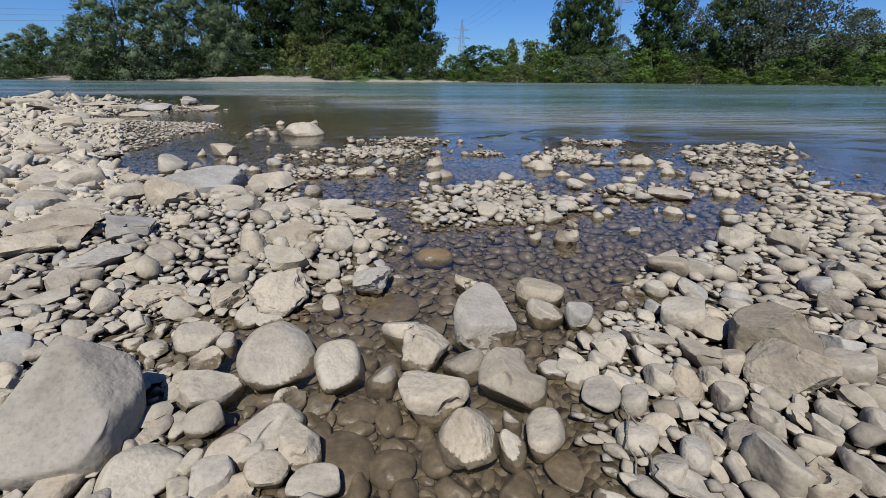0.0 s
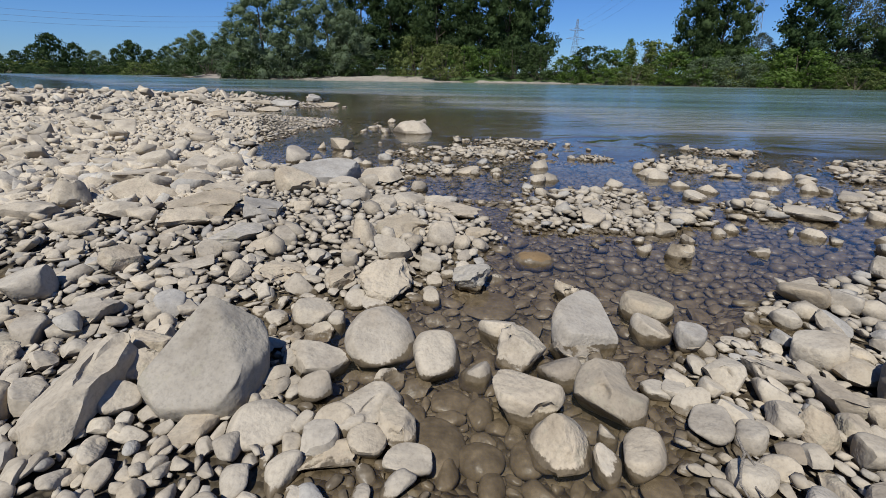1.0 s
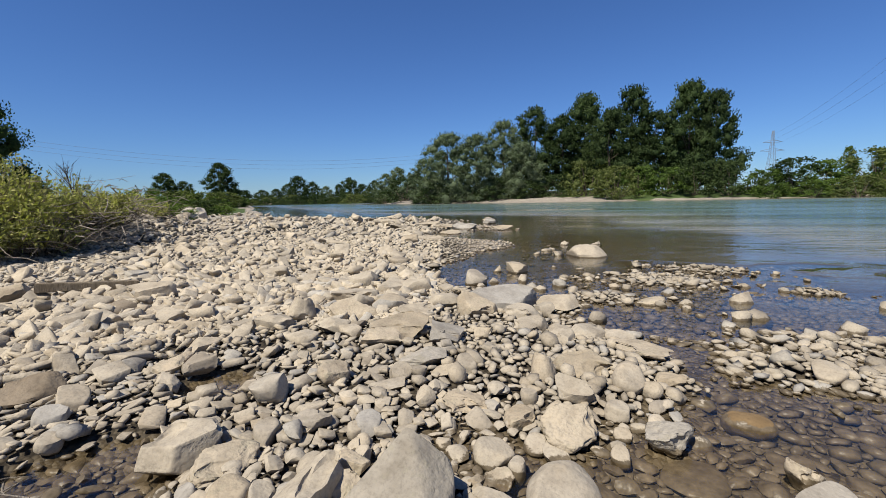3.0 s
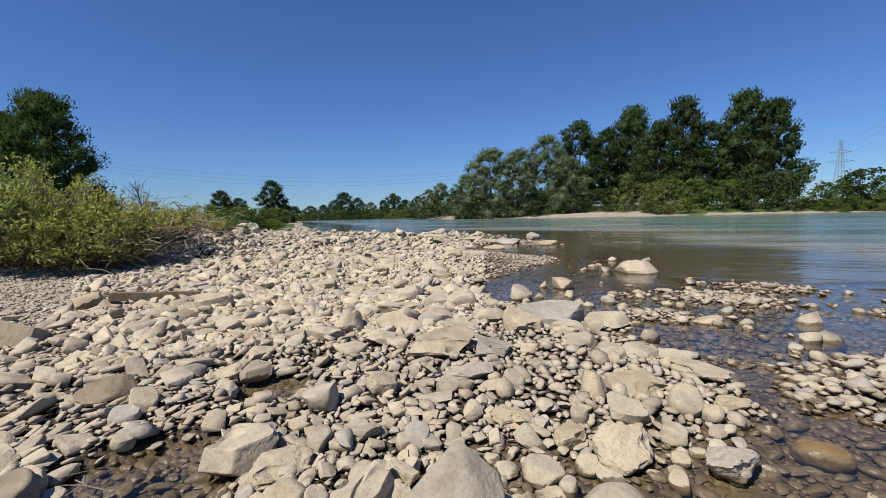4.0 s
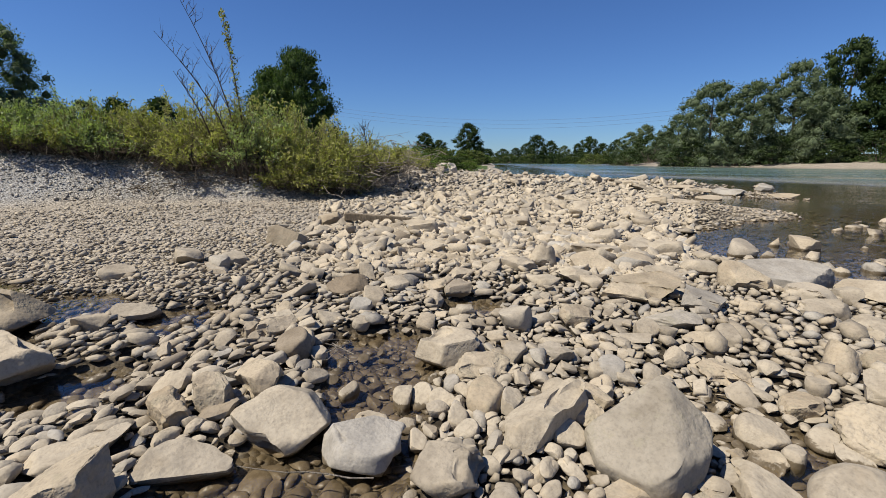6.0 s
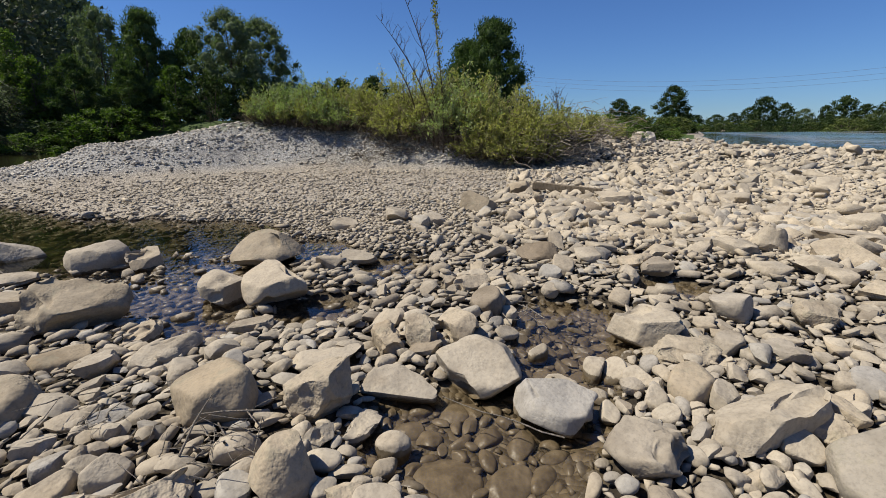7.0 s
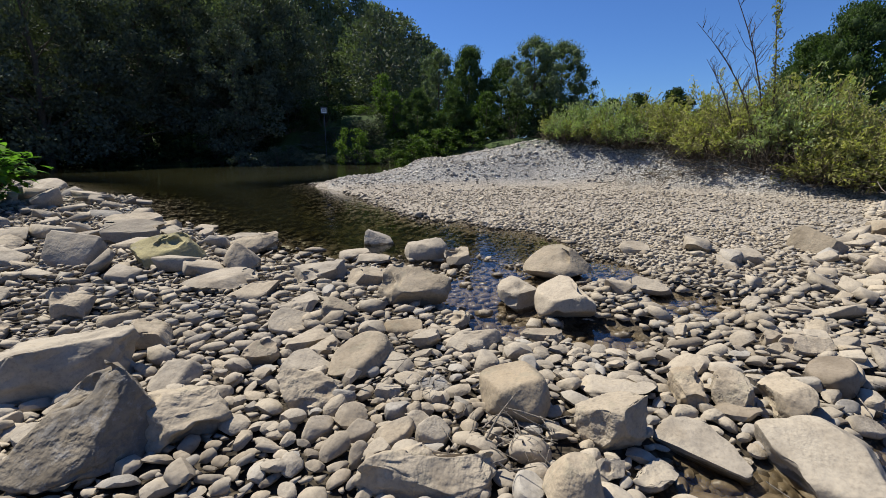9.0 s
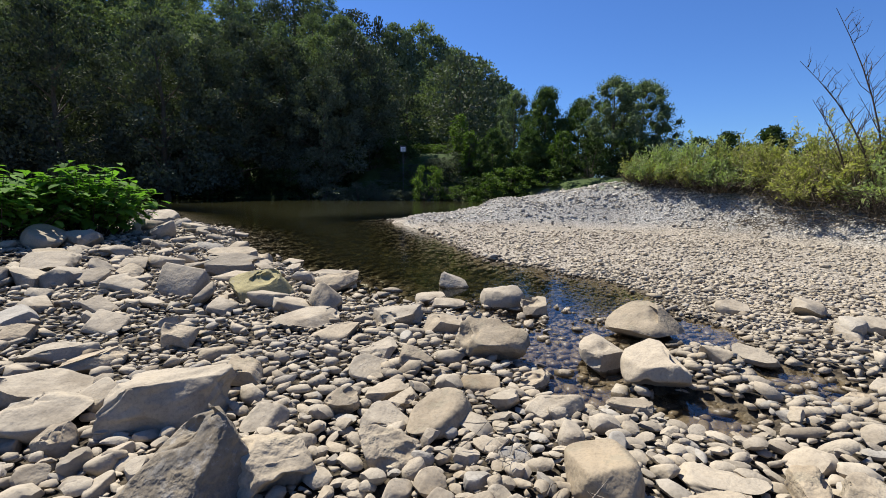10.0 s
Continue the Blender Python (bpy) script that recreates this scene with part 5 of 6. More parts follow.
# broken rubble that covers the bar upstream
rubble_rng = np.random.default_rng(123)
rubble, rubble_far = [], []
for size, tries, r0, r1 in ((0.30, 420, 24, 66), (0.18, 700, 8, 46), (0.13, 2200, 6.5, 36), (0.09, 4600, 5.5, 25), (0.06, 6000, 5.5, 19)):
    rr = r0 + (r1 - r0) * rubble_rng.random(tries) ** 1.15
    th = rubble_rng.uniform(24, 69, tries)
    xs, ys = -rr * np.sin(np.radians(th)), rr * np.cos(np.radians(th))
    hs, turf, fresh = relief(xs, ys)
    for x, y, hh, g, r, az in zip(xs, ys, hs, turf, rr, th):
        spit = -8 < x < -3.4 and 9.0 < y < 16 and az < 38
        if hh < -0.03 or g > 0.3 or (spit and size > 0.09) or (az > 62 and r > 7 and size > 0.08 and rubble_rng.random() < 0.7):
            continue
        a = size * rubble_rng.uniform(0.7, 1.25)
        (rubble if r < 17 else rubble_far).append((x, y, a, a * rubble_rng.uniform(0.5, 0.85), rubble_rng.normal(LIE, 45), hh + rubble_rng.uniform(-0.1, 0.35) * a))
for rows, level in ((rubble, 'slab'), (rubble_far, 'slab')):
    v, f = bed_of(rows, level, 0.8, 1.8)
    tagged(new("rubble", mesh_of("rubble", v, f, STONE_PALE)), "broken angular limestone rubble covering the gravel bar", "rubble", kind="stuff")

# farther stones: over the bar, the shoals, the gravel plain and the mound
far_rows = []
for size, tries, r0, r1 in ((0.26, 220, 9, 45), (0.17, 900, 8.6, 45), (0.11, 4200, 8.4, 32), (0.075, 9000, 8.4, 22), (0.05, 12000, 8.4, 17)):
    rr = np.sqrt(rng.uniform(r0 * r0, r1 * r1, tries * 2)) if size > 0.1 else rng.uniform(r0, r1, tries * 2)
    th = rng.uniform(-64, 178, tries * 2)
    xs, ys = -rr * np.sin(np.radians(th)), rr * np.cos(np.radians(th))
    hs, turf, fresh = relief(xs, ys)
    n = 0
    for x, y, hh, g, az in zip(xs, ys, hs, turf, th):
        if hh < -0.12 or g > 0.3 or n >= tries:
            continue
        if hh < -0.02 and rng.random() < 0.6:
            continue
        fine_zone = 62 < az < 128 and hh > 0.02
        if fine_zone and (size > 0.06 or rng.random() < 0.5):
            continue
        spit = -9 < x < -3.4 and 9.5 < y < 16
        if spit and size > 0.1 and rng.random() < 0.9:
            continue
        a = size * rng.uniform(0.55, 1.2)
        far_rows.append((x, y, a, a * rng.uniform(0.55, 0.9), rng.uniform(0, 180), hh))
        n += 1
bed_rng = np.random.default_rng(77)
rr, th = 6.0 + 17.0 * bed_rng.random(9000) ** 1.3, bed_rng.uniform(108, 152, 9000)
xs, ys = -rr * np.sin(np.radians(th)), rr * np.cos(np.radians(th))
for x, y, hh in zip(xs, ys, relief(xs, ys)[0]):
    if -0.5 < hh < -0.04:
        a = bed_rng.choice([0.05, 0.07, 0.10, 0.15], p=[0.35, 0.35, 0.2, 0.1]) * bed_rng.uniform(0.8, 1.3)
        far_rows.append((x, y, a, a * bed_rng.uniform(0.6, 0.9), bed_rng.uniform(0, 180), hh))
v, f = bed_of(far_rows, 0)
tagged(new("cobble_bed", mesh_of("cobble_bed", v, f, STONE, False)), "scattered pale stones over the distant gravel bar", "cobbles", kind="stuff")

# low patches of small stones that barely break the water
shoal_rows = []
for sx, sy, rx, ry in SHOALS:
    for n in range(int(110 * rx * ry) + 20):
        x, y = sx + rng.normal() * rx * 0.62, sy + rng.normal() * ry * 0.62
        hh = ground_z(x, y)
        if -0.12 < hh < 0.04:
            a = rng.choice([0.03, 0.05, 0.075, 0.11], p=[0.3, 0.4, 0.22, 0.08]) * rng.uniform(0.8, 1.25)
            shoal_rows.append((x, y, a, a * rng.uniform(0.55, 0.9), rng.normal(LIE, 40), max(hh, 0.001) - 0.1 * a))
v, f = bed_of(shoal_rows, 0)
tagged(new("cobble_bed", mesh_of("cobble_bed", v, f, STONE)), "low patches of pale stones breaking the shallow water", "cobbles", kind="stuff")

# fine gravel of the plain and the mound
grit, grey = [], []
rr, th = 6.5 + 17.0 * rng.random(26000) ** 1.15, rng.uniform(58, 132, 26000)
xs, ys = -rr * np.sin(np.radians(th)), rr * np.cos(np.radians(th))
hs, turf, fresh = relief(xs, ys)
for x, y, hh, g, q in zip(xs, ys, hs, turf, fresh):
    if hh > -0.03 and x < -5.5 and rng.random() < (0.95 if q > 0.5 else 0.55):
        a = rng.uniform(0.016, 0.036) * (1.35 if q > 0.5 else 1.0)
        (grey if q > 0.5 else grit).append((x, y, a, a * rng.uniform(0.6, 0.9), rng.uniform(0, 180), hh))
rr, th = 8.0 + 15.0 * rng.random(17000), rng.uniform(58, 130, 17000)
xs, ys = -rr * np.sin(np.radians(th)), rr * np.cos(np.radians(th))
hs, turf, fresh = relief(xs, ys)
for x, y, hh, q in zip(xs, ys, hs, fresh):
    if hh > 0.02 and x < -6 and rng.random() < (0.9 if q > 0.3 else 0.11):
        a = rng.choice([0.035, 0.05, 0.075], p=[0.55, 0.33, 0.12]) * rng.uniform(0.8, 1.25)
        (grey if q > 0.5 else grit).append((x, y, a, a * rng.uniform(0.6, 0.9), rng.uniform(0, 180), hh))
v, f = bed_of(grit, 0)
tagged(new("gravel", mesh_of("gravel", v, f, STONE_PALE)), "fine pale gravel sloping down to the side arm", "gravel", kind="stuff")
v, f = bed_of(grey, 0)
tagged(new("gravel", mesh_of("gravel", v, f, STONE_GREY)), "grey coarse gravel heaped as a mound", "gravel", kind="stuff")

# ------------------------------------------------------------------ trees


def leaf_cards(at, aim, length, width, r):
    """Small folded leaves: centres, outward directions, sizes; as (verts, tris)."""
    n = len(at)
    d = aim + r.normal(size=(n, 3)) * 0.75
    d /= np.linalg.norm(d, axis=1)[:, None]
    s = np.cross(d, r.normal(size=(n, 3)))
    s /= np.linalg.norm(s, axis=1)[:, None]
    up = np.cross(s, d)
    ln = (length * r.uniform(0.7, 1.3, n))[:, None]
    wd = (width * r.uniform(0.7, 1.3, n))[:, None]
    v = np.stack([at - d * ln / 2, at + s * wd / 2 + up * wd * 0.2, at + d * ln / 2, at - s * wd / 2 + up * wd * 0.2], 1).reshape(-1, 3)
    i = np.arange(n)[:, None] * 4
    f = np.concatenate([i + [[0, 1, 2]], i + [[0, 2, 3]]], 0)
    return v, f


def tree_proto(name, leaf, seed, form, leaves, card, clumps, slim=1.0, base=0.16, tuft=1.0):
    """A tree of unit height: tapered trunk, limbs, crown of leaf clumps. form: 'round', 'column', 'weep', 'bush', 'cone'."""
    r = np.random.default_rng(seed)
    top = new(name)
    wood = [tube([(0, 0, -0.05), (0.004, 0.006, 0.25), (r.normal() * 0.012, r.normal() * 0.012, 0.55), (r.normal() * 0.02, r.normal() * 0.02, 0.88)],
                 [0.024, 0.018, 0.011, 0.003], 7)] if form != 'bush' else []
    centres, sizes = [], []
    for i in range(clumps):
        u = (i + r.random()) / clumps
        z = base + (1 - base) * u
        if form == 'round':
            wide = 0.36 * math.sin(math.pi * min(1, (u * 0.86 + 0.16))) ** 0.6
        elif form == 'column':
            wide = 0.26 * (math.sin(math.pi * min(1, u * 0.8 + 0.19))) ** 0.7
        elif form == 'cone':
            wide = 0.26 * (1 - u) ** 0.8 + 0.02
        elif form == 'weep':
            wide = 0.42 * math.sin(math.pi * min(1, u * 0.8 + 0.22)) ** 0.55
        else:
            wide = 0.75 * math.sqrt(max(0.02, 1 - u * u * 0.9))
        wide *= slim * r.uniform(0.75, 1.18)
        a = i * 2.39996 + r.normal() * 0.4
        q = wide * math.sqrt(r.uniform(0.12, 1.0))
        size = r.uniform(0.085, 0.15) * (1.35 if form == 'bush' else 0.75 if form == 'cone' else 1.0) * (1.1 - 0.4 * u) * tuft
        c = np.array([q * math.cos(a), q * math.sin(a), min(z, 0.99 - size * 0.6)])
        centres.append(c)
        sizes.append(size)
        if i % 3 == 0 and form != 'bush':
            z0 = max(0.12, z - 0.10 - 0.25 * q)
            wood.append(tube([(0, 0, z0), (c[0] * 0.5, c[1] * 0.5, (z0 + c[2]) / 2 + 0.01), c], [0.009 * (1.1 - u), 0.006 * (1.1 - u), 0.0015], 4))
        elif i % 2 == 0 and form == 'bush':
            wood.append(tube([(c[0] * 0.15, c[1] * 0.15, -0.03), (c[0] * 0.6, c[1] * 0.6, c[2] * 0.55), c], [0.012, 0.008, 0.003], 4))
    centres, sizes = np.array(centres), np.array(sizes)
    which = r.choice(clumps, leaves, p=sizes ** 2 / (sizes ** 2).sum())
    aim = r.normal(size=(leaves, 3))
    aim /= np.linalg.norm(aim, axis=1)[:, None]
    aim[:, 2] = aim[:, 2] * 0.8 + (0.3 if tuft < 1 else 0.0)
    shell = sizes[which][:, None] * r.uniform(0.45, 1.25, (leaves, 1)) * np.array([1.15, 1.15, 0.85])
    at = centres[which] + aim * shell
    if form == 'weep':
        at[:, 2] -= 0.05 * r.random(leaves) ** 2
    at[:, 2] = np.maximum(at[:, 2], 0.01)
    out = at - np.array([0, 0, 0.45])
    out /= np.linalg.norm(out, axis=1)[:, None]
    hang = np.array([0, 0, -0.5 if form in 'weep' else 0.25])
    lv, lf = leaf_cards(at, aim * 0.5 + out * 0.6 + hang, card, card * (0.38 if form in ('weep',) else 0.62), r)
    # dense inner twigs and leaves of each clump
    core_v, core_f = ICO[1]
    fill = 0.44 if leaf in (LEAF_SHADED, LEAF_SUNLIT, LEAF_WILLOW) and tuft == 1 or leaf is LEAF_SUNLIT else 0.72 if tuft < 1 else 0.55
    inner = [] if leaf in (LEAF_SHADED, LEAF_BANK) else [(c + core_v * s * fill * np.array([1.0, 1.0, 0.82]) * r.uniform(0.5, 1.2, (len(core_v), 1)), core_f) for c, s in zip(centres, sizes)]
    lv, lf = joined([(lv, lf)] + inner)
    wv, wf = joined(wood)
    part("trunk", mesh_of("trunk", wv, wf, BARK, True), top)
    part("crown", mesh_of("crown", lv, lf, leaf), top)
    return top


KINDS = {
    'broad': [tree_proto("tree", LEAF_BROAD, 11 + s, 'round', 10000, 0.028, 84, 1.12, 0.06, 0.8) for s in range(3)],
    'willow': [tree_proto("tree", LEAF_WILLOW, 31 + s, 'weep', 11000, 0.030, 84, 1.08, 0.03, 0.8) for s in range(3)],
    'poplar': [tree_proto("tree", LEAF_POPLAR, 41 + s, 'column', 10500, 0.028, 90, 1.18, 0.04, 0.8) for s in range(2)],
    'cone': [tree_proto("tree", LEAF_SHADED, 51, 'cone', 1600, 0.038, 46, 1.0, 0.05)],
    'forest': [tree_proto("tree", LEAF_SHADED, 61 + s, 'round', 9000, 0.026, 100, 1.1, 0.04, 0.66) for s in range(3)],
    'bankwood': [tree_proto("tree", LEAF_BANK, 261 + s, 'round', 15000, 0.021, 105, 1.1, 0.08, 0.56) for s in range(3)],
    'backwood': [tree_proto("tree", LEAF_SHADED, 67, 'round', 2600, 0.042, 60, 1.05, 0.2)],
    'wood': [tree_proto("tree", LEAF_SUNLIT, 65 + s, 'round', 7000, 0.027, 96, 1.1, 0.04, 0.66) for s in range(2)],
    'shrub': [tree_proto("shrub", LEAF_BROAD, 71 + s, 'bush', 2000, 0.062, 30, 1.0, 0.05) for s in range(2)],
    'greyshrub': [tree_proto("shrub", LEAF_WILLOW, 81, 'bush', 2400, 0.054, 36, 1.0, 0.05)],
    'olive': [tree_proto("shrub", LEAF_OLIVE, 85, 'bush', 2400, 0.054, 38, 1.0, 0.05)],
    'bright': [tree_proto("shrub", LEAF_BRIGHT, 91 + s, 'bush', 2000, 0.062, 30, 1.0, 0.05) for s in range(2)],
    'nearpoplar': [tree_proto("tree", LEAF_TALL, 47 + s, 'column', 30000, 0.019, 110, 1.35, 0.02, 0.85) for s in range(2)],
    'nearwillow': [tree_proto("tree", LEAF_WILLOW, 37 + s, 'weep', 20000, 0.024, 96, 1.05, 0.03, 0.8) for s in range(2)],
    'nearbroad': [tree_proto("tree", LEAF_TALL, 17 + s, 'round', 15000, 0.024, 96, 1.05, 0.04, 0.75) for s in range(2)],
    'shade_shrub': [tree_proto("shrub", LEAF_SHADED, 87 + s, 'bush', 1800, 0.062, 28, 1.0, 0.05) for s in range(2)],
    'farbroad': [tree_proto("tree", LEAF_BROAD, 24 + s, 'round', 2200, 0.056, 60, 1.1, 0.06) for s in range(3)],
    'young': [tree_proto("tree", LEAF_BRIGHT, 95, 'round', 2200, 0.045, 46, 1.0, 0.06)],
}
SAYS = {
    'farbroad': ("distant green broadleaf tree on the riverbank", "tree"),
    'broad': ("dark green broadleaf tree on the riverbank", "tree"), 'willow': ("grey-green willow tree on the riverbank", "tree"),
    'nearpoplar': ("tall bushy green poplar tree behind the gravel mound", "tree"), 'nearwillow': ("large grey-green willow tree across the side arm", "tree"),
    'nearbroad': ("green broadleaf tree across the side arm", "tree"),
    'poplar': ("tall green poplar tree behind the gravel bar", "tree"), 'cone': ("small dark conical tree among others", "tree"),
    'bankwood': ("tall grey-green woodland tree shading the side arm", "tree"),
    'backwood': ("woodland tree high on the hillside with shade-darkened leaf colour", "tree"),
    'wood': ("green woodland tree on the hillside with sunlight in its leaf colour", "tree"),
    'forest': ("woodland tree on the far bank with shade-darkened leaf colour", "tree"), 'shrub': ("dense green riverside shrub on the bank", "shrub"),
    'greyshrub': ("grey-leaved willow shrub at the water", "shrub"), 'olive': ("olive-green leaning shrub at the water", "shrub"),
    'bright': ("bright green undergrowth shrub on the bank", "shrub"), 'shade_shrub': ("scrub on the steep bank with shade-darkened leaf colour", "shrub"), 'young': ("young light green tree on the bank", "tree"),
}
planted = {}


def plant(kind, az, d, height, wide=1.0, drop=0.0):
    """A tree or shrub at a bearing and distance; height in metres, wide scales its spread."""
    x, y = around(az, d)
    if d > 185 and az < 60 and kind in ('broad', 'forest'):
        kind = 'farbroad'
    protos = KINDS[kind]
    n = planted.get(kind, 0)
    planted[kind] = n + 1
    m = pose(x, y, ground_z(x, y) - 0.1 - drop, 0, 0, (n * 137) % 360) @ Matrix.Diagonal((height * wide, height * wide, height, 1))
    proto = protos[n % len(protos)]
    if n < len(protos):
        ob = proto
        ob.matrix_world = m
    else:
        ob = copy_thing(proto, Matrix.Identity(4))
        ob.matrix_world = m
    label, cat = SAYS[kind]
    return tagged(ob, label, cat, cat + "s along the river")


# opposite bank, from upstream to downstream
for az, d, h, w, kind in ((26.3, 137, 13.7, 1.0, 'willow'), (23.2, 133, 20.5, 0.95, 'willow'), (19.6, 131, 18.9, 1.0, 'willow'), (16.2, 131, 22.1, 0.8, 'willow'),
                          (12.4, 137, 24.2, 0.8, 'broad'), (14, 129, 15.8, 1.0, 'willow'), (9, 135, 21.5, 0.9, 'broad'), (6.4, 139, 27.3, 0.75, 'poplar'),
                          (3.6, 126, 21.0, 0.85, 'broad'), (1.3, 130, 27.0, 0.7, 'broad'), (-1.2, 128, 20.0, 0.9, 'broad'), (-4.6, 126, 26.0, 0.72, 'poplar'), (-7, 126, 23.0, 0.7, 'broad')):
    plant(kind, az, d, h, w)
for az, d, h, w, kind in ((29, 159, 8.4, 1.2, 'shrub'), (25, 131, 6.3, 1.2, 'shrub'), (21, 128, 6.8, 1.2, 'greyshrub'), (17.4, 127, 6.3, 1.2, 'shrub'),
                          (13, 126, 5.2, 1.3, 'shrub'), (9.6, 125, 6.3, 1.2, 'shrub'), (6, 123, 9.5, 1.0, 'olive'), (3, 114, 8.0, 1.0, 'olive'),
                          (0.4, 116, 7.0, 1.0, 'bright'), (-2.6, 116, 6.0, 1.2, 'bright'), (-5.4, 115, 7.0, 1.0, 'shrub'), (-8.6, 114, 8.0, 1.0, 'shrub')):
    plant(kind, az, d, h, w)
for n in range(15):
    plant(('bright', 'shrub', 'bright', 'olive')[n % 4], -11.5 - n * 2.85 + (n * 7 % 3) * 0.3, 116 + (n * 5 % 4) * 2.5, 5.2 + (n * 3 % 5) * 0.55, 1.35)
for n in range(13):
    plant(('bright', 'bright', 'olive')[n % 3], -12.5 - n * 3.2, 112 + (n % 2), 3.0 + (n % 3) * 0.5, 1.5)
for az, d, h, w in ((-25.8, 113, 5.6, 1.25), (-28.6, 113, 6.2, 1.15), (-30.2, 114, 4.5, 1.2)):
    plant('greyshrub', az, d, h, w)
for az, d, h, w, kind in ((-18.0, 140, 9, 0.5, 'young'), (-20.3, 140, 8, 0.7, 'broad'), (-24.2, 124, 19, 0.7, 'broad'), (-26.5, 124, 20, 0.8, 'broad'), (-30.0, 132, 9, 1.0, 'forest'),
                          (-33.6, 124, 20.5, 0.85, 'poplar'), (-36.0, 128, 17, 0.7, 'forest'), (-38.5, 126, 16.5, 0.9, 'forest'), (-40.8, 124, 20, 0.9, 'broad'), (-43.5, 122, 22, 0.9, 'forest'),
                          (-46.5, 124, 20, 1.0, 'forest'), (-50.0, 128, 14, 1.0, 'forest'), (-54.0, 128, 15, 1.0, 'broad'), (-58.0, 126, 17, 1.0, 'forest')):
    plant(kind, az, d, h, w)

# upstream
for az, d, h, w, kind in ((57.6, 95, 4.5, 1.1, 'bright'), (55.8, 120, 8.0, 1.0, 'broad'), (54.0, 122, 6.2, 1.1, 'broad'), (50.3, 150, 12.0, 1.0, 'broad'), (47.8, 260, 10, 1.2, 'forest'),
                          (46.0, 290, 9.5, 1.3, 'forest'), (44.4, 300, 9.5, 1.2, 'forest'), (41.8, 265, 17.5, 0.85, 'broad'), (40.2, 265, 14, 0.9, 'broad'), (38.6, 262, 11, 1.0, 'willow'),
                          (37.0, 262, 12, 0.9, 'broad'), (35.7, 258, 15, 0.95, 'broad'), (34.2, 255, 11, 1.0, 'broad'), (32.6, 240, 12, 1.0, 'broad'), (31.2, 215, 14.0, 0.95, 'willow'), (29.6, 200, 15.5, 0.9, 'willow'),
                          (28.2, 190, 12.0, 0.55, 'cone'), (27.2, 170, 10, 1.0, 'broad'), (48.9, 210, 8, 1.2, 'forest'), (43.0, 310, 11, 1.2, 'forest'), (52.4, 100, 3.4, 1.5, 'bright')):
    plant(kind, az, d, h, w)
for n in range(14):
    plant(('bright', 'olive', 'bright', 'shrub')[n % 4], 55.0 + n * 0.75, 44 + (n * 7 % 5) * 4, 1.7 + (n % 3) * 0.4, 1.6)
for n in range(10):
    plant(('bright', 'shrub', 'olive')[n % 3], 48.6 + n * 0.72, 118 - n * 5.5 + (n % 3) * 4, 2.6 + (n % 3) * 0.6, 1.5)

# low growth over the upstream bank and at the foot of its trees
for n in range(16):
    plant(('bright', 'olive', 'shrub')[n % 3], 50.2 + n * 0.42, 62 + (n * 7 % 5) * 7, 1.3 + (n % 3) * 0.35, 1.8)
for n in range(28):
    plant(('shrub', 'olive', 'shrub')[n % 3], 27.4 + n * 0.8, 195 + (n * 7 % 5) * 9 + n * 2.2, 4.5 + (n % 4) * 0.9, 1.5)

# poplar and neighbours behind the bushes
for az, d, h, w, kind in ((70.6, 50, 12.4, 0.74, 'nearpoplar'), (73.4, 52, 10.8, 0.86, 'nearpoplar'), (66.2, 75, 5.2, 1.0, 'broad'), (78.0, 100, 9.0, 1.0, 'broad'), (84.9, 100, 12.6, 0.9, 'broad'), (88.6, 105, 12.4, 0.9, 'broad'),
                          (91.4, 100, 11.0, 1.0, 'broad'), (81.6, 105, 9.5, 1.0, 'broad')):
    plant(kind, az, d, h, w)

# bank behind the side arm
for az, d, h, w, kind in ((94.4, 66, 6.5, 0.9, 'forest'), (97.4, 58, 11.2, 0.8, 'nearwillow'), (100.6, 56, 11.4, 0.85, 'nearwillow'), (104.4, 58, 9.4, 0.8, 'nearbroad'), (108.4, 58, 11.0, 0.66, 'nearpoplar'), (112.0, 60, 11.2, 0.6, 'nearwillow'),
                          (106.2, 53, 5.4, 0.75, 'young'), (99.0, 52, 4.2, 1.0, 'shrub'), (103.0, 51, 4.4, 1.0, 'shrub'), (110.4, 54, 6.2, 0.9, 'nearbroad'), (114.6, 56, 6.8, 0.8, 'nearbroad'), (117.6, 58, 5.8, 0.8, 'young'), (118.8, 60, 5.2, 0.8, 'young'),
                          (96.0, 54, 3.6, 1.2, 'shrub'), (113.0, 52, 3.6, 1.1, 'bright'), (123.0, 53, 4.4, 0.7, 'bright')):
    plant(kind, az, d, h, w)
for n in range(7):
    plant(('bright', 'shrub')[n % 2], 108.0 + n * 1.7, 51.5 + (n * 3 % 4) * 0.7, 1.9 + (n % 3) * 0.4, 1.5)
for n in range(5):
    plant('shade_shrub', 128.0 + n * 1.7, 52.5 + (n * 3 % 4) * 0.7, 1.9 + (n % 3) * 0.4, 1.5)
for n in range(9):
    plant('shade_shrub', 119.2 + n * 0.95, 53.0 + (n * 3 % 4) * 0.6, 1.1 + (n % 3) * 0.3, 1.7)
# terrace edge: scrub with shade in its leaf colour on the slope, sunlit hedge on top
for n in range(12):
    plant('shade_shrub', 118.0 + n * 0.95, 57.0 + (n * 5 % 3) * 0.9, 1.4 + (n % 3) * 0.25, 1.7)
# two trees added to throw shade on the slope
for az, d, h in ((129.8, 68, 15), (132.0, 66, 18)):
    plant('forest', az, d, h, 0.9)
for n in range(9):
    plant('shade_shrub', 114.0 + n * 0.75, 58.5 + (n * 5 % 4) * 1.3, 1.3 + (n % 3) * 0.3, 1.7)
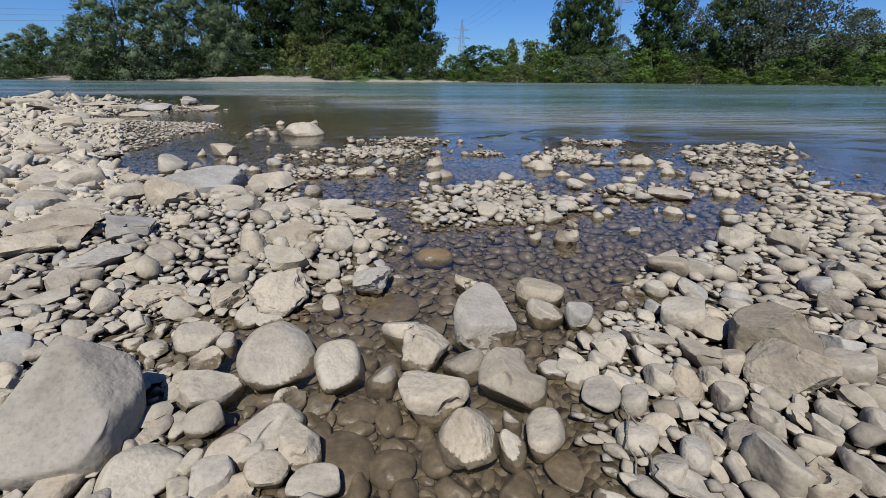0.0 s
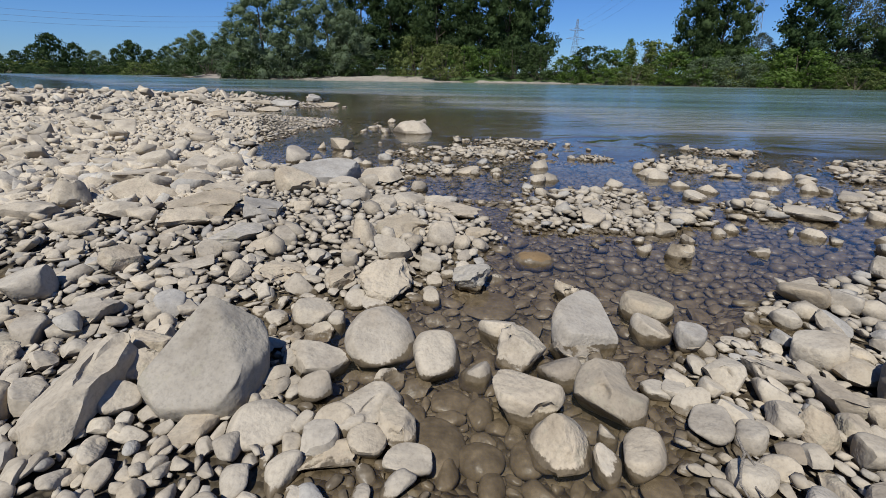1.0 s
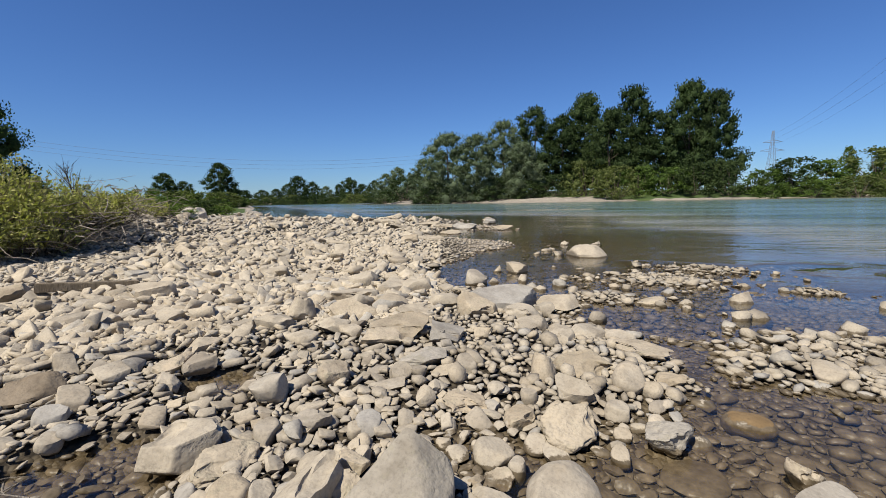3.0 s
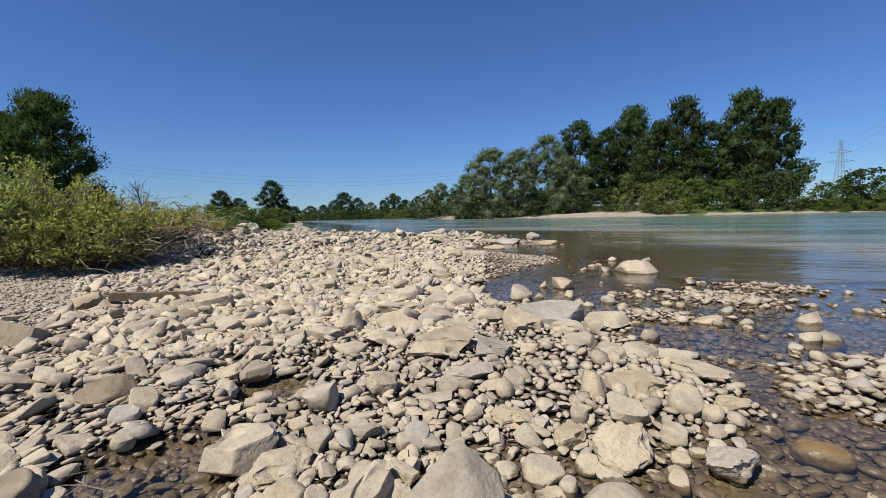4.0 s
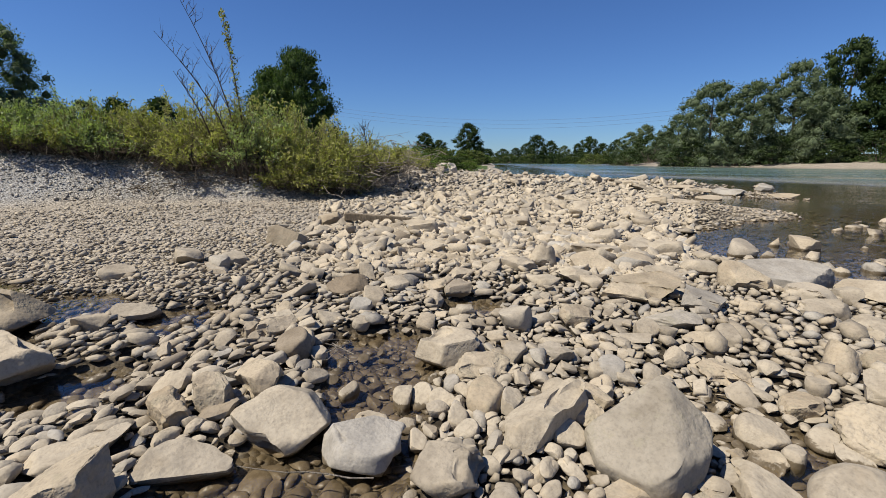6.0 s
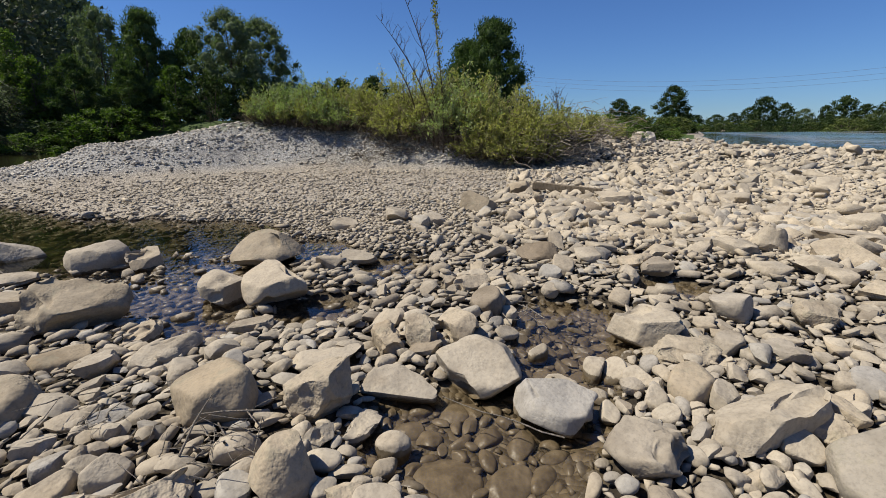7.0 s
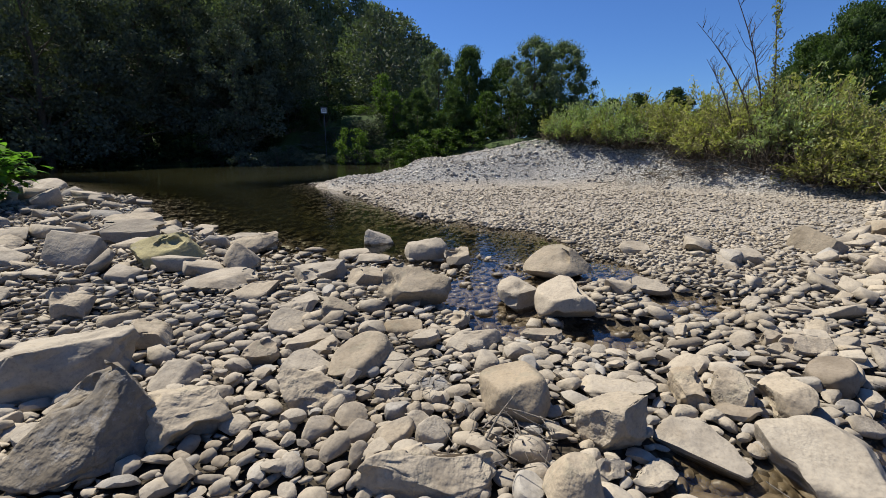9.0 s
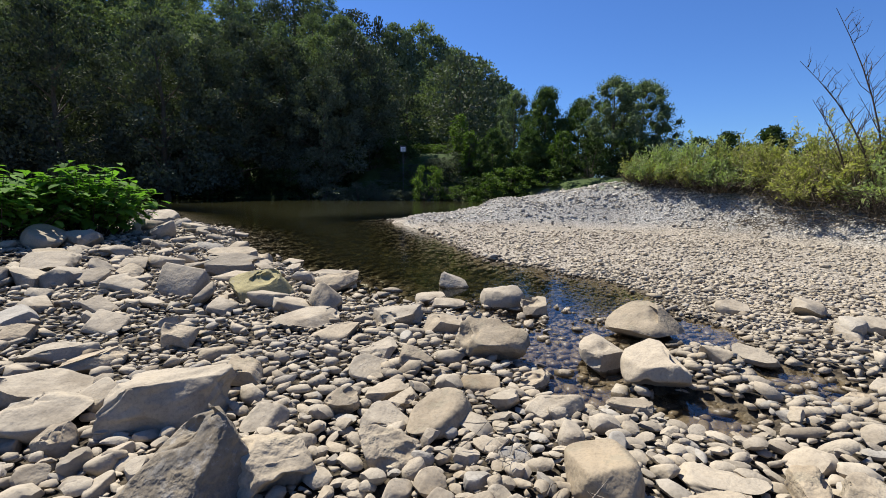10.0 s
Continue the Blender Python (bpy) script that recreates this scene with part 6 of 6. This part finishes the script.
for n in range(9):
    plant('bright', 119.6 + n * 1.05, 65 + (n % 2), 1.15 + (n % 3) * 0.2, 2.0)
# woods on the hill
wood_rng = np.random.default_rng(5)
for d, n, a0, a1, h0, h1 in ((61, 12, 131, 177, 13, 20), (78, 12, 118, 178, 13, 16), (98, 14, 114, 178, 15, 19), (122, 14, 112, 176, 15, 20), (150, 14, 110, 174, 16, 21), (182, 12, 108, 172, 17, 22)):
    for i in range(n):
        az = a0 + (a1 - a0) * (i + 0.5 + wood_rng.uniform(-0.35, 0.35)) / n
        wx, wy = around(az, d)
        if -66 < wx < -49 and -52 < wy < -34:
            continue
        # bearing and distance pick the sunlit-toned or the shade-toned leaf colour
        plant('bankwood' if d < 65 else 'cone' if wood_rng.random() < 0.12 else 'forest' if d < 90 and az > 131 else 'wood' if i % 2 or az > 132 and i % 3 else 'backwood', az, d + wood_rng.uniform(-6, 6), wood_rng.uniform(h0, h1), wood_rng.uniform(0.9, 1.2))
# tall trees on the hill's skyline, by bearing and height angle
for az, up, kind in ((114.6, 13.4, 'wood'), (116.1, 15.0, 'wood'), (117.8, 15.4, 'wood'), (119.6, 16.4, 'wood'), (121.5, 17.6, 'wood'), (123.4, 18.9, 'wood'),
                     (125.2, 18.0, 'wood'), (126.8, 18.7, 'wood'), (128.6, 19.4, 'cone'), (130.8, 17.2, 'wood'), (133.2, 19.2, 'wood')):
    wx, wy = around(az, 118)
    plant(kind, az, 118, 1.6 + 118 * math.tan(radians(up)) - ground_z(wx, wy), 0.55 if kind == 'cone' else 0.8)
# skyline step beside the hill
for az, d, h in ((120.2, 100, 12.5), (118.4, 104, 10.5), (122.6, 98, 13.5)):
    plant('wood', az, d, h, 1.0)
for i in range(14):
    plant('shrub', 126 + i * 3.7, 61 + (i % 3), 3.5 + (i % 4) * 0.6, 1.3)

# ------------------------------------------------- bushes on the mound


def mound_bush(az, d, height, spread, seed, stems=46, leaves=2600, dry=0.12, upright=0.35):
    """A wild willow bush: many thin leaning stems with narrow leaves."""
    r = np.random.default_rng(seed)
    x, y = around(az, d)
    top = new("bush")
    top.location = (x, y, ground_z(x, y) - 0.05)
    wood, at, aim = [], [], []
    for s in range(stems):
        a = r.uniform(0, 2 * math.pi)
        lean = spread * math.sqrt(r.random())
        foot = np.array([math.cos(a), math.sin(a), 0]) * lean * r.uniform(0.1, 0.6)
        tip = np.array([math.cos(a) * lean, math.sin(a) * lean, height * r.uniform(0.5, 1.1) * (1 - 0.55 * (lean / spread) ** 2)])
        bow = (foot + tip) / 2 + np.array([r.normal() * 0.12, r.normal() * 0.12, height * 0.14])
        wood.append(tube([foot, bow, tip], [0.016, 0.011, 0.004], 3))
        if r.random() < dry:
            continue
        for q in range(r.integers(3, 7)):
            u = r.uniform(0.3, 1.0)
            b = (1 - u) ** 2 * foot + 2 * u * (1 - u) * bow + u * u * tip
            way = (tip - bow) / np.linalg.norm(tip - bow) * 0.6 + r.normal(size=3) * 0.45 + np.array([0, 0, upright])
            e = b + way / np.linalg.norm(way) * r.uniform(0.25, 0.55)
            wood.append(tube([b, e], [0.007, 0.003], 3))
            k = int(leaves // (stems * 4.5))
            t = r.uniform(0.05, 1.1, k)[:, None]
            at.append(b + (e - b) * t + r.normal(size=(k, 3)) * 0.055)
            aim.append(np.tile((e - b) / np.linalg.norm(e - b), (k, 1)))
    at, aim = np.concatenate(at), np.concatenate(aim)
    at[:, 2] = np.maximum(at[:, 2], 0.02)
    lv, lf = leaf_cards(at, aim, 0.13, 0.042, r)
    wv, wf = joined(wood)
    part("stem", mesh_of("stem", wv, wf, BUSHWOOD, True), top)
    # dead twigs that arch out over the slope
    dead = []
    for s in range(56):
        a = r.uniform(0, 2 * math.pi)
        way = np.array([math.cos(a), math.sin(a), 0])
        foot = way * spread * r.uniform(0.2, 0.6)
        end = way * spread * r.uniform(0.7, 1.25) + np.array([0, 0, r.uniform(-0.12, 0.35) * height])
        mid = (foot + end) / 2 + np.array([r.normal() * 0.1, r.normal() * 0.1, height * r.uniform(0.12, 0.3)])
        dead.append(tube([foot, mid, end], [0.013, 0.009, 0.003], 3))
        for q in range(3):
            c = mid + (end - mid) * r.uniform(0.0, 0.9)
            dead.append(tube([c, c + r.normal(size=3) * np.array([0.2, 0.2, 0.14])], [0.006, 0.002], 3))
    dv, df = joined(dead)
    part("dead_twig", mesh_of("dead_twig", dv, df, TWIG, True), top, "tangle of dead dark twigs")
    leaf = LEAF_REED if az > 88 and seed % 3 or seed % 6 == 1 else LEAF_BUSH
    part("foliage", mesh_of("foliage", lv, lf, leaf), top)
    return tagged(top, "wild yellow-green willow bush on the gravel mound", "bush", "bushes on the mound")


for n, (az, d, h, s) in enumerate(((97.5, 20.0, 1.1, 1.1), (95, 20.0, 1.7, 1.3), (92, 19.8, 2.0, 1.5), (88.5, 19.5, 2.2, 1.6), (85, 18.5, 2.2, 1.6), (81.5, 17.8, 2.4, 1.7), (78, 17.2, 2.7, 1.7),
                                   (74.5, 17.1, 2.6, 1.7), (71, 16.9, 2.5, 1.7), (67.5, 16.7, 2.1, 1.6), (64.5, 17.0, 1.6, 1.5), (61.5, 18.0, 1.2, 1.4), (82.5, 17.2, 1.5, 1.4), (76, 16.6, 1.7, 1.5), (70.5, 16.3, 1.7, 1.4),
                                   (66.8, 16.2, 1.3, 1.2), (90, 18.6, 1.2, 1.3), (79.5, 20.5, 2.6, 1.8), (73, 19.5, 2.6, 1.8), (86.5, 21.0, 2.2, 1.8), (58.5, 23.0, 1.1, 1.6), (93.5, 19.0, 1.1, 1.2), (69.0, 15.9, 1.1, 1.1), (72.4, 15.9, 1.0, 1.0), (66.0, 16.0, 1.0, 1.1), (96.8, 19.4, 1.5, 1.0))):
    mound_bush(az, d, h * (0.84 if az > 84 else 0.92), s, 300 + n, 90, 6000, 0.32, 1.0 if az > 89 else 0.3)


def bare_sapling(az, d, height, seed, leafy, lean):
    """A thin dead sapling with bare side twigs."""
    r = np.random.default_rng(seed)
    x, y = around(az, d)
    top = new("sapling")
    top.location = (x, y, ground_z(x, y) - 0.05)
    top.rotation_euler = (0, 0, radians(az))
    wood, at = [], []
    trunk = [np.array([lean[0] * u * u * height + 0.03 * math.sin(5 * u), lean[1] * u * u * height, u * height]) for u in np.linspace(0, 1, 8)]
    wood.append(tube(trunk, np.linspace(0.035, 0.006, 8), 5))
    for i in range(26):
        u = r.uniform(0.25, 0.97)
        b = np.array([lean[0] * u * u * height, lean[1] * u * u * height, u * height])
        a = r.uniform(0, 2 * math.pi)
        ln = r.uniform(0.4, 1.3) * (1.25 - u)
        if leafy:
            ln *= 0.5
        e = b + np.array([math.cos(a) * ln * 0.6, math.sin(a) * ln * 0.6, ln * 0.9])
        wood.append(tube([b, (b + e) / 2 + r.normal(size=3) * 0.04, e], [0.010, 0.007, 0.003], 4))
        at.append(e)
        for j in range(2):
            c = b + (e - b) * r.uniform(0.4, 0.9)
            wood.append(tube([c, c + r.normal(size=3) * 0.12 + np.array([0, 0, 0.12])], [0.005, 0.002], 3))
    wv, wf = joined(wood)
    part("stem", mesh_of("stem", wv, wf, TWIG, True), top)
    if leafy:
        k = 260
        u = r.uniform(0.35, 1.0, k)[:, None]
        line = np.concatenate([lean[0] * u * u * height, lean[1] * u * u * height, u * height], 1)
        lv, lf = leaf_cards(line + r.normal(size=(k, 3)) * 0.07, np.tile([0.2, 0, 1.0], (k, 1)), 0.12, 0.05, r)
        part("foliage", mesh_of("foliage", lv, lf, LEAF_BUSH), top)
    return tagged(top, "thin sapling with yellowish leaves above the bushes" if leafy else "bare dead sapling leaning above the bushes", "sapling")


bare_sapling(77.6, 16.2, 5.6, 5, False, (-0.24, -0.02))
bare_sapling(78.2, 16.4, 4.4, 9, False, (-0.42, 0.05))
bare_sapling(77.0, 16.0, 5.3, 14, True, (-0.06, 0.0))
bare_sapling(80.0, 16.8, 3.2, 17, False, (-0.3, 0.1))
bare_sapling(62.8, 17.5, 1.9, 21, False, (-0.1, 0.0))


def driftwood(az, d, spread, count, seed, long=0.8, label="heap of bleached driftwood and roots beside the bushes", wood_of=DEADWOOD):
    r = np.random.default_rng(seed)
    x, y = around(az, d)
    wood = []
    for i in range(count):
        c = np.array([r.normal() * spread * 0.5, r.normal() * spread * 0.5, abs(r.normal()) * spread * 0.30 + 0.02])
        a, e = r.uniform(0, 2 * math.pi), r.normal() * 0.35
        u = np.array([math.cos(a) * math.cos(e), math.sin(a) * math.cos(e), math.sin(e)]) * long * r.uniform(0.3, 1.0)
        wood.append(tube([c - u / 2, c + r.normal(size=3) * long * 0.06, c + u / 2], np.array([1.0, 0.8, 0.35]) * r.uniform(0.005, 0.016) * (0.12 + 0.9 * long), 4))
    v, f = joined(wood)
    ob = new("driftwood", mesh_of("driftwood", v, f, wood_of, True))
    ob.location = (x, y, ground_z(x, y))
    return tagged(ob, label, "driftwood", kind="stuff")


driftwood(63.4, 16.6, 1.7, 330, 4, 1.1)
driftwood(60.6, 18.6, 1.7, 240, 5, 1.0)
driftwood(66.8, 15.6, 1.1, 120, 6, 0.8)
for n, az in enumerate((71.0, 74.5, 78.0, 81.5, 85.0, 88.5)):
    driftwood(az, 16.1 + 0.12 * max(0, n - 2), 1.2, 150, 40 + n, 0.55, "tangle of dark dead twigs lying on the gravel mound", TWIG)


def leafy_plant(az, d, height, spread, seed):
    """Broad-leaved knotweed-like clump on the stones."""
    r = np.random.default_rng(seed)
    x, y = around(az, d)
    top = new("leafy_plant")
    top.location = (x, y, ground_z(x, y) - 0.03)
    wood, vs, fs, n = [], [], [], 0
    for s in range(110):
        a = r.uniform(0, 2 * math.pi)
        q = spread * math.sqrt(r.random())
        tip = np.array([math.cos(a) * q, math.sin(a) * q * 0.8, height * math.sqrt(max(0.05, 1 - 0.75 * (q / spread) ** 2)) * r.uniform(0.72, 1.0)])
        foot = tip * np.array([0.45, 0.45, 0])
        wood.append(tube([foot, (foot + tip) / 2 + np.array([0, 0, 0.06]), tip], [0.012, 0.009, 0.004], 4))
        for k in range(15):
            u = r.uniform(0.25, 1.0)
            c = foot + (tip - foot) * u + r.normal(size=3) * 0.05
            b = r.uniform(0, 2 * math.pi)
            d3 = np.array([math.cos(b), math.sin(b), r.uniform(-0.55, 0.25)])
            d3 /= np.linalg.norm(d3)
            side = np.cross(d3, [0, 0, 1.0])
            side /= np.linalg.norm(side)
            up = np.cross(side, d3)
            ln, wd = r.uniform(0.20, 0.34), r.uniform(0.055, 0.09)
            leaf = [c, c + d3 * ln * 0.35 + side * wd + up * 0.012, c + d3 * ln * 0.4, c + d3 * ln * 0.35 - side * wd + up * 0.012,
                    c + d3 * ln * 0.75 + side * wd * 0.6 - up * 0.004, c + d3 * ln * 0.75 - side * wd * 0.6 - up * 0.004, c + d3 * ln - up * 0.03]
            vs.extend(leaf)
            fs.extend([(n, n + 1, n + 2), (n, n + 2, n + 3), (n + 1, n + 4, n + 2), (n + 2, n + 5, n + 3), (n + 2, n + 4, n + 6), (n + 2, n + 6, n + 5)])
            n += 7
    wv, wf = joined(wood)
    part("stem", mesh_of("stem", wv, wf, TWIG, True), top)
    part("foliage", mesh_of("foliage", np.array(vs), np.array(fs), LEAF_LUSH), top)
    return tagged(top, "lush broad-leaved green plant on the stony bank", "plant")


leafy_plant(159.8, 12.3, 1.62, 1.4, 3)
leafy_plant(166.0, 12.0, 1.5, 1.5, 8)

driftwood(110.0, 2.02, 0.26, 42, 12, 0.30, "tangle of thin dry twigs caught among cobbles")
driftwood(120.0, 2.6, 0.20, 18, 13, 0.25, "tangle of thin dry twigs caught among cobbles")
driftwood(70.0, 3.1, 0.28, 22, 15, 0.3, "tangle of thin dry twigs caught among cobbles")


def stick(a, b, thick, label):
    """One thin crooked stick between two points."""
    u = np.linspace(0, 1, 7)[:, None]
    p = (1 - u) * np.array(a) + u * np.array(b)
    p[1:-1] += np.random.default_rng(3).normal(size=(5, 3)) * 0.005
    v, f = tube(p, np.linspace(thick, thick * 0.5, 7), 6)
    return tagged(new("stick", mesh_of("stick", v, f, DEADWOOD, True)), label, "stick")


stick((1.20, 1.62, 0.13), (1.07, 1.27, 0.05), 0.006, "thin grey dry stick leaning between cobbles")
stick((1.23, 1.60, 0.08), (1.16, 1.30, 0.06), 0.005, "thin grey dry stick leaning between cobbles")
stick((-1.66, 0.80, 0.05), (-1.95, 0.30, 0.16), 0.004, "thin pale dry stick lying on boulders")


def timber(x, y, z, long, wide, high, turn):
    """A weathered squared beam with worn edges."""
    bm = bmesh.new()
    bmesh.ops.create_cube(bm, size=1.0)
    bmesh.ops.subdivide_edges(bm, edges=[e for e in bm.edges if abs((e.verts[0].co - e.verts[1].co).x) > 0.5], cuts=7)
    for v in bm.verts:
        v.co.x *= long
        v.co.y *= wide
        v.co.z *= high
        v.co += noise.noise_vector(v.co * 3.0) * 0.014
    bmesh.ops.bevel(bm, geom=[e for e in bm.edges if e.calc_face_angle(0) > 0.8], offset=0.012, segments=2, affect='EDGES')
    me = bpy.data.meshes.new("timber_beam")
    bm.to_mesh(me)
    bm.free()
    me.materials.append(BUSHWOOD)
    ob = new("timber_beam", me)
    ob.matrix_world = pose(x, y, z, 2, 4, turn)
    return tagged(ob, "weathered grey timber beam lying among stones", "beam")


bx, by = around(62.0, 9.3)
timber(bx, by, ground_z(bx, by) + 0.15, 1.35, 0.14, 0.14, 54)

# light rocks heaped upstream
for n in range(12):
    px, py = around(53.0 + (n % 4) * 0.5 - 0.6, 44 + (n // 4) * 1.4)
    boulder(px, py, 0.9 + 0.12 * (n % 3), 0.8, 0.8 + 0.4 * (n // 4 % 2), n * 41, 'b', STONE_WHITE, "pale rock in a heap on the upstream bank")

# --------------------------------------------- pylons, cables, small sign


def pylon(az, d, height, arms):
    """A lattice power pylon."""
    x, y = around(az, d)
    top = new("pylon")
    top.location = (x, y, ground_z(x, y))
    top.rotation_euler = (0, 0, radians(az + 25))

    def half(z):
        return height * (0.085 * (1 - z / height) ** 1.3 + 0.012)
    bars = []
    levels = np.linspace(0, height, 12)
    corners = ((1, 1), (1, -1), (-1, -1), (-1, 1))
    for a, b in zip(levels, levels[1:]):
        for i, (sx, sy) in enumerate(corners):
            tx, ty = corners[(i + 1) % 4]
            bars.append(((sx * half(a), sy * half(a), a), (sx * half(b), sy * half(b), b), 0.10))
            bars.append(((sx * half(a), sy * half(a), a), (tx * half(b), ty * half(b), b), 0.055))
            bars.append(((tx * half(a), ty * half(a), a), (sx * half(b), sy * half(b), b), 0.055))
    v, f = joined([tube([p, q], w, 4) for p, q, w in bars])
    part("lattice_mast", mesh_of("lattice_mast", v, f, STEEL), top)
    for z, reach in arms:
        for s in (-1, 1):
            tip = (s * reach, 0, z)
            v, f = joined([tube([(s * half(z), e, z + dz), tip], 0.08, 4) for e in (-half(z), half(z)) for dz in (-0.3, 1.1)])
            part("crossarm", mesh_of("crossarm", v, f, STEEL), top)
    return tagged(top, "grey lattice power pylon behind the trees", "pylon")


pylon(-12.1, 330, 34.0, ((22.5, 6.5), (27.5, 5.0)))
pylon(-29.0, 190, 34.0, ((24.0, 6.0), (29.5, 4.6)))


def cable(a, b, sag, thick):
    u = np.linspace(0, 1, 24)[:, None]
    p = (1 - u) * np.array(a) + u * np.array(b)
    p[:, 2] -= sag * 4 * u[:, 0] * (1 - u[:, 0])
    v, f = tube(p, thick, 4)
    return tagged(new("power_cable", mesh_of("power_cable", v, f, CABLE, True)), "thin dark overhead power cable against the sky", "cable", "power cables")


for n in range(3):
    ax, ay = around(72.0, 420)
    bx, by = around(14.0, 420)
    cable((ax, ay, 47 + n * 3.2), (bx, by, 46 + n * 3.0), 20, 0.05)
for n in range(3):
    ax, ay = around(-12.1, 330)
    bx, by = around(-31.0, 150)
    cable((ax, ay, 28 + n * 3), (bx, by, 50 + n * 5), 5, 0.03)

sx, sy = around(125.9, 56.5)
notice = new("sign")
notice.location = (sx, sy, ground_z(sx, sy))
notice.rotation_euler = (0, 0, radians(125.9))
SIGN_TOP = 1.45 + 56.5 * math.tan(radians(5.1)) - ground_z(sx, sy)
v, f = tube([(0, 0.03, -0.2), (0, 0.03, SIGN_TOP)], 0.04, 8)
part("post", mesh_of("post", v, f, SIGN_INK, True), notice)


def board(name, w, h, t, y, z, mat, parent):
    bm = bmesh.new()
    bmesh.ops.create_cube(bm, size=1.0)
    for p in bm.verts:
        p.co = Vector((p.co.x * w, p.co.y * t + y, p.co.z * h + z))
    bmesh.ops.bevel(bm, geom=list(bm.edges), offset=t * 0.2, segments=1, affect='EDGES')
    me = bpy.data.meshes.new(name)
    bm.to_mesh(me)
    bm.free()
    me.materials.append(mat)
    return part(name, me, parent)


board("frame", 0.74, 0.76, 0.03, 0.0, SIGN_TOP - 0.31, SIGN_INK, notice)
board("panel", 0.58, 0.5, 0.03, -0.03, SIGN_TOP - 0.37, SIGN_WHITE, notice)
for n in range(3):
    board("text_bar", 0.4, 0.055, 0.008, -0.05, SIGN_TOP - 0.23 - n * 0.12, SIGN_INK, notice)
tagged(notice, "small white notice sign on a post across the water", "sign")
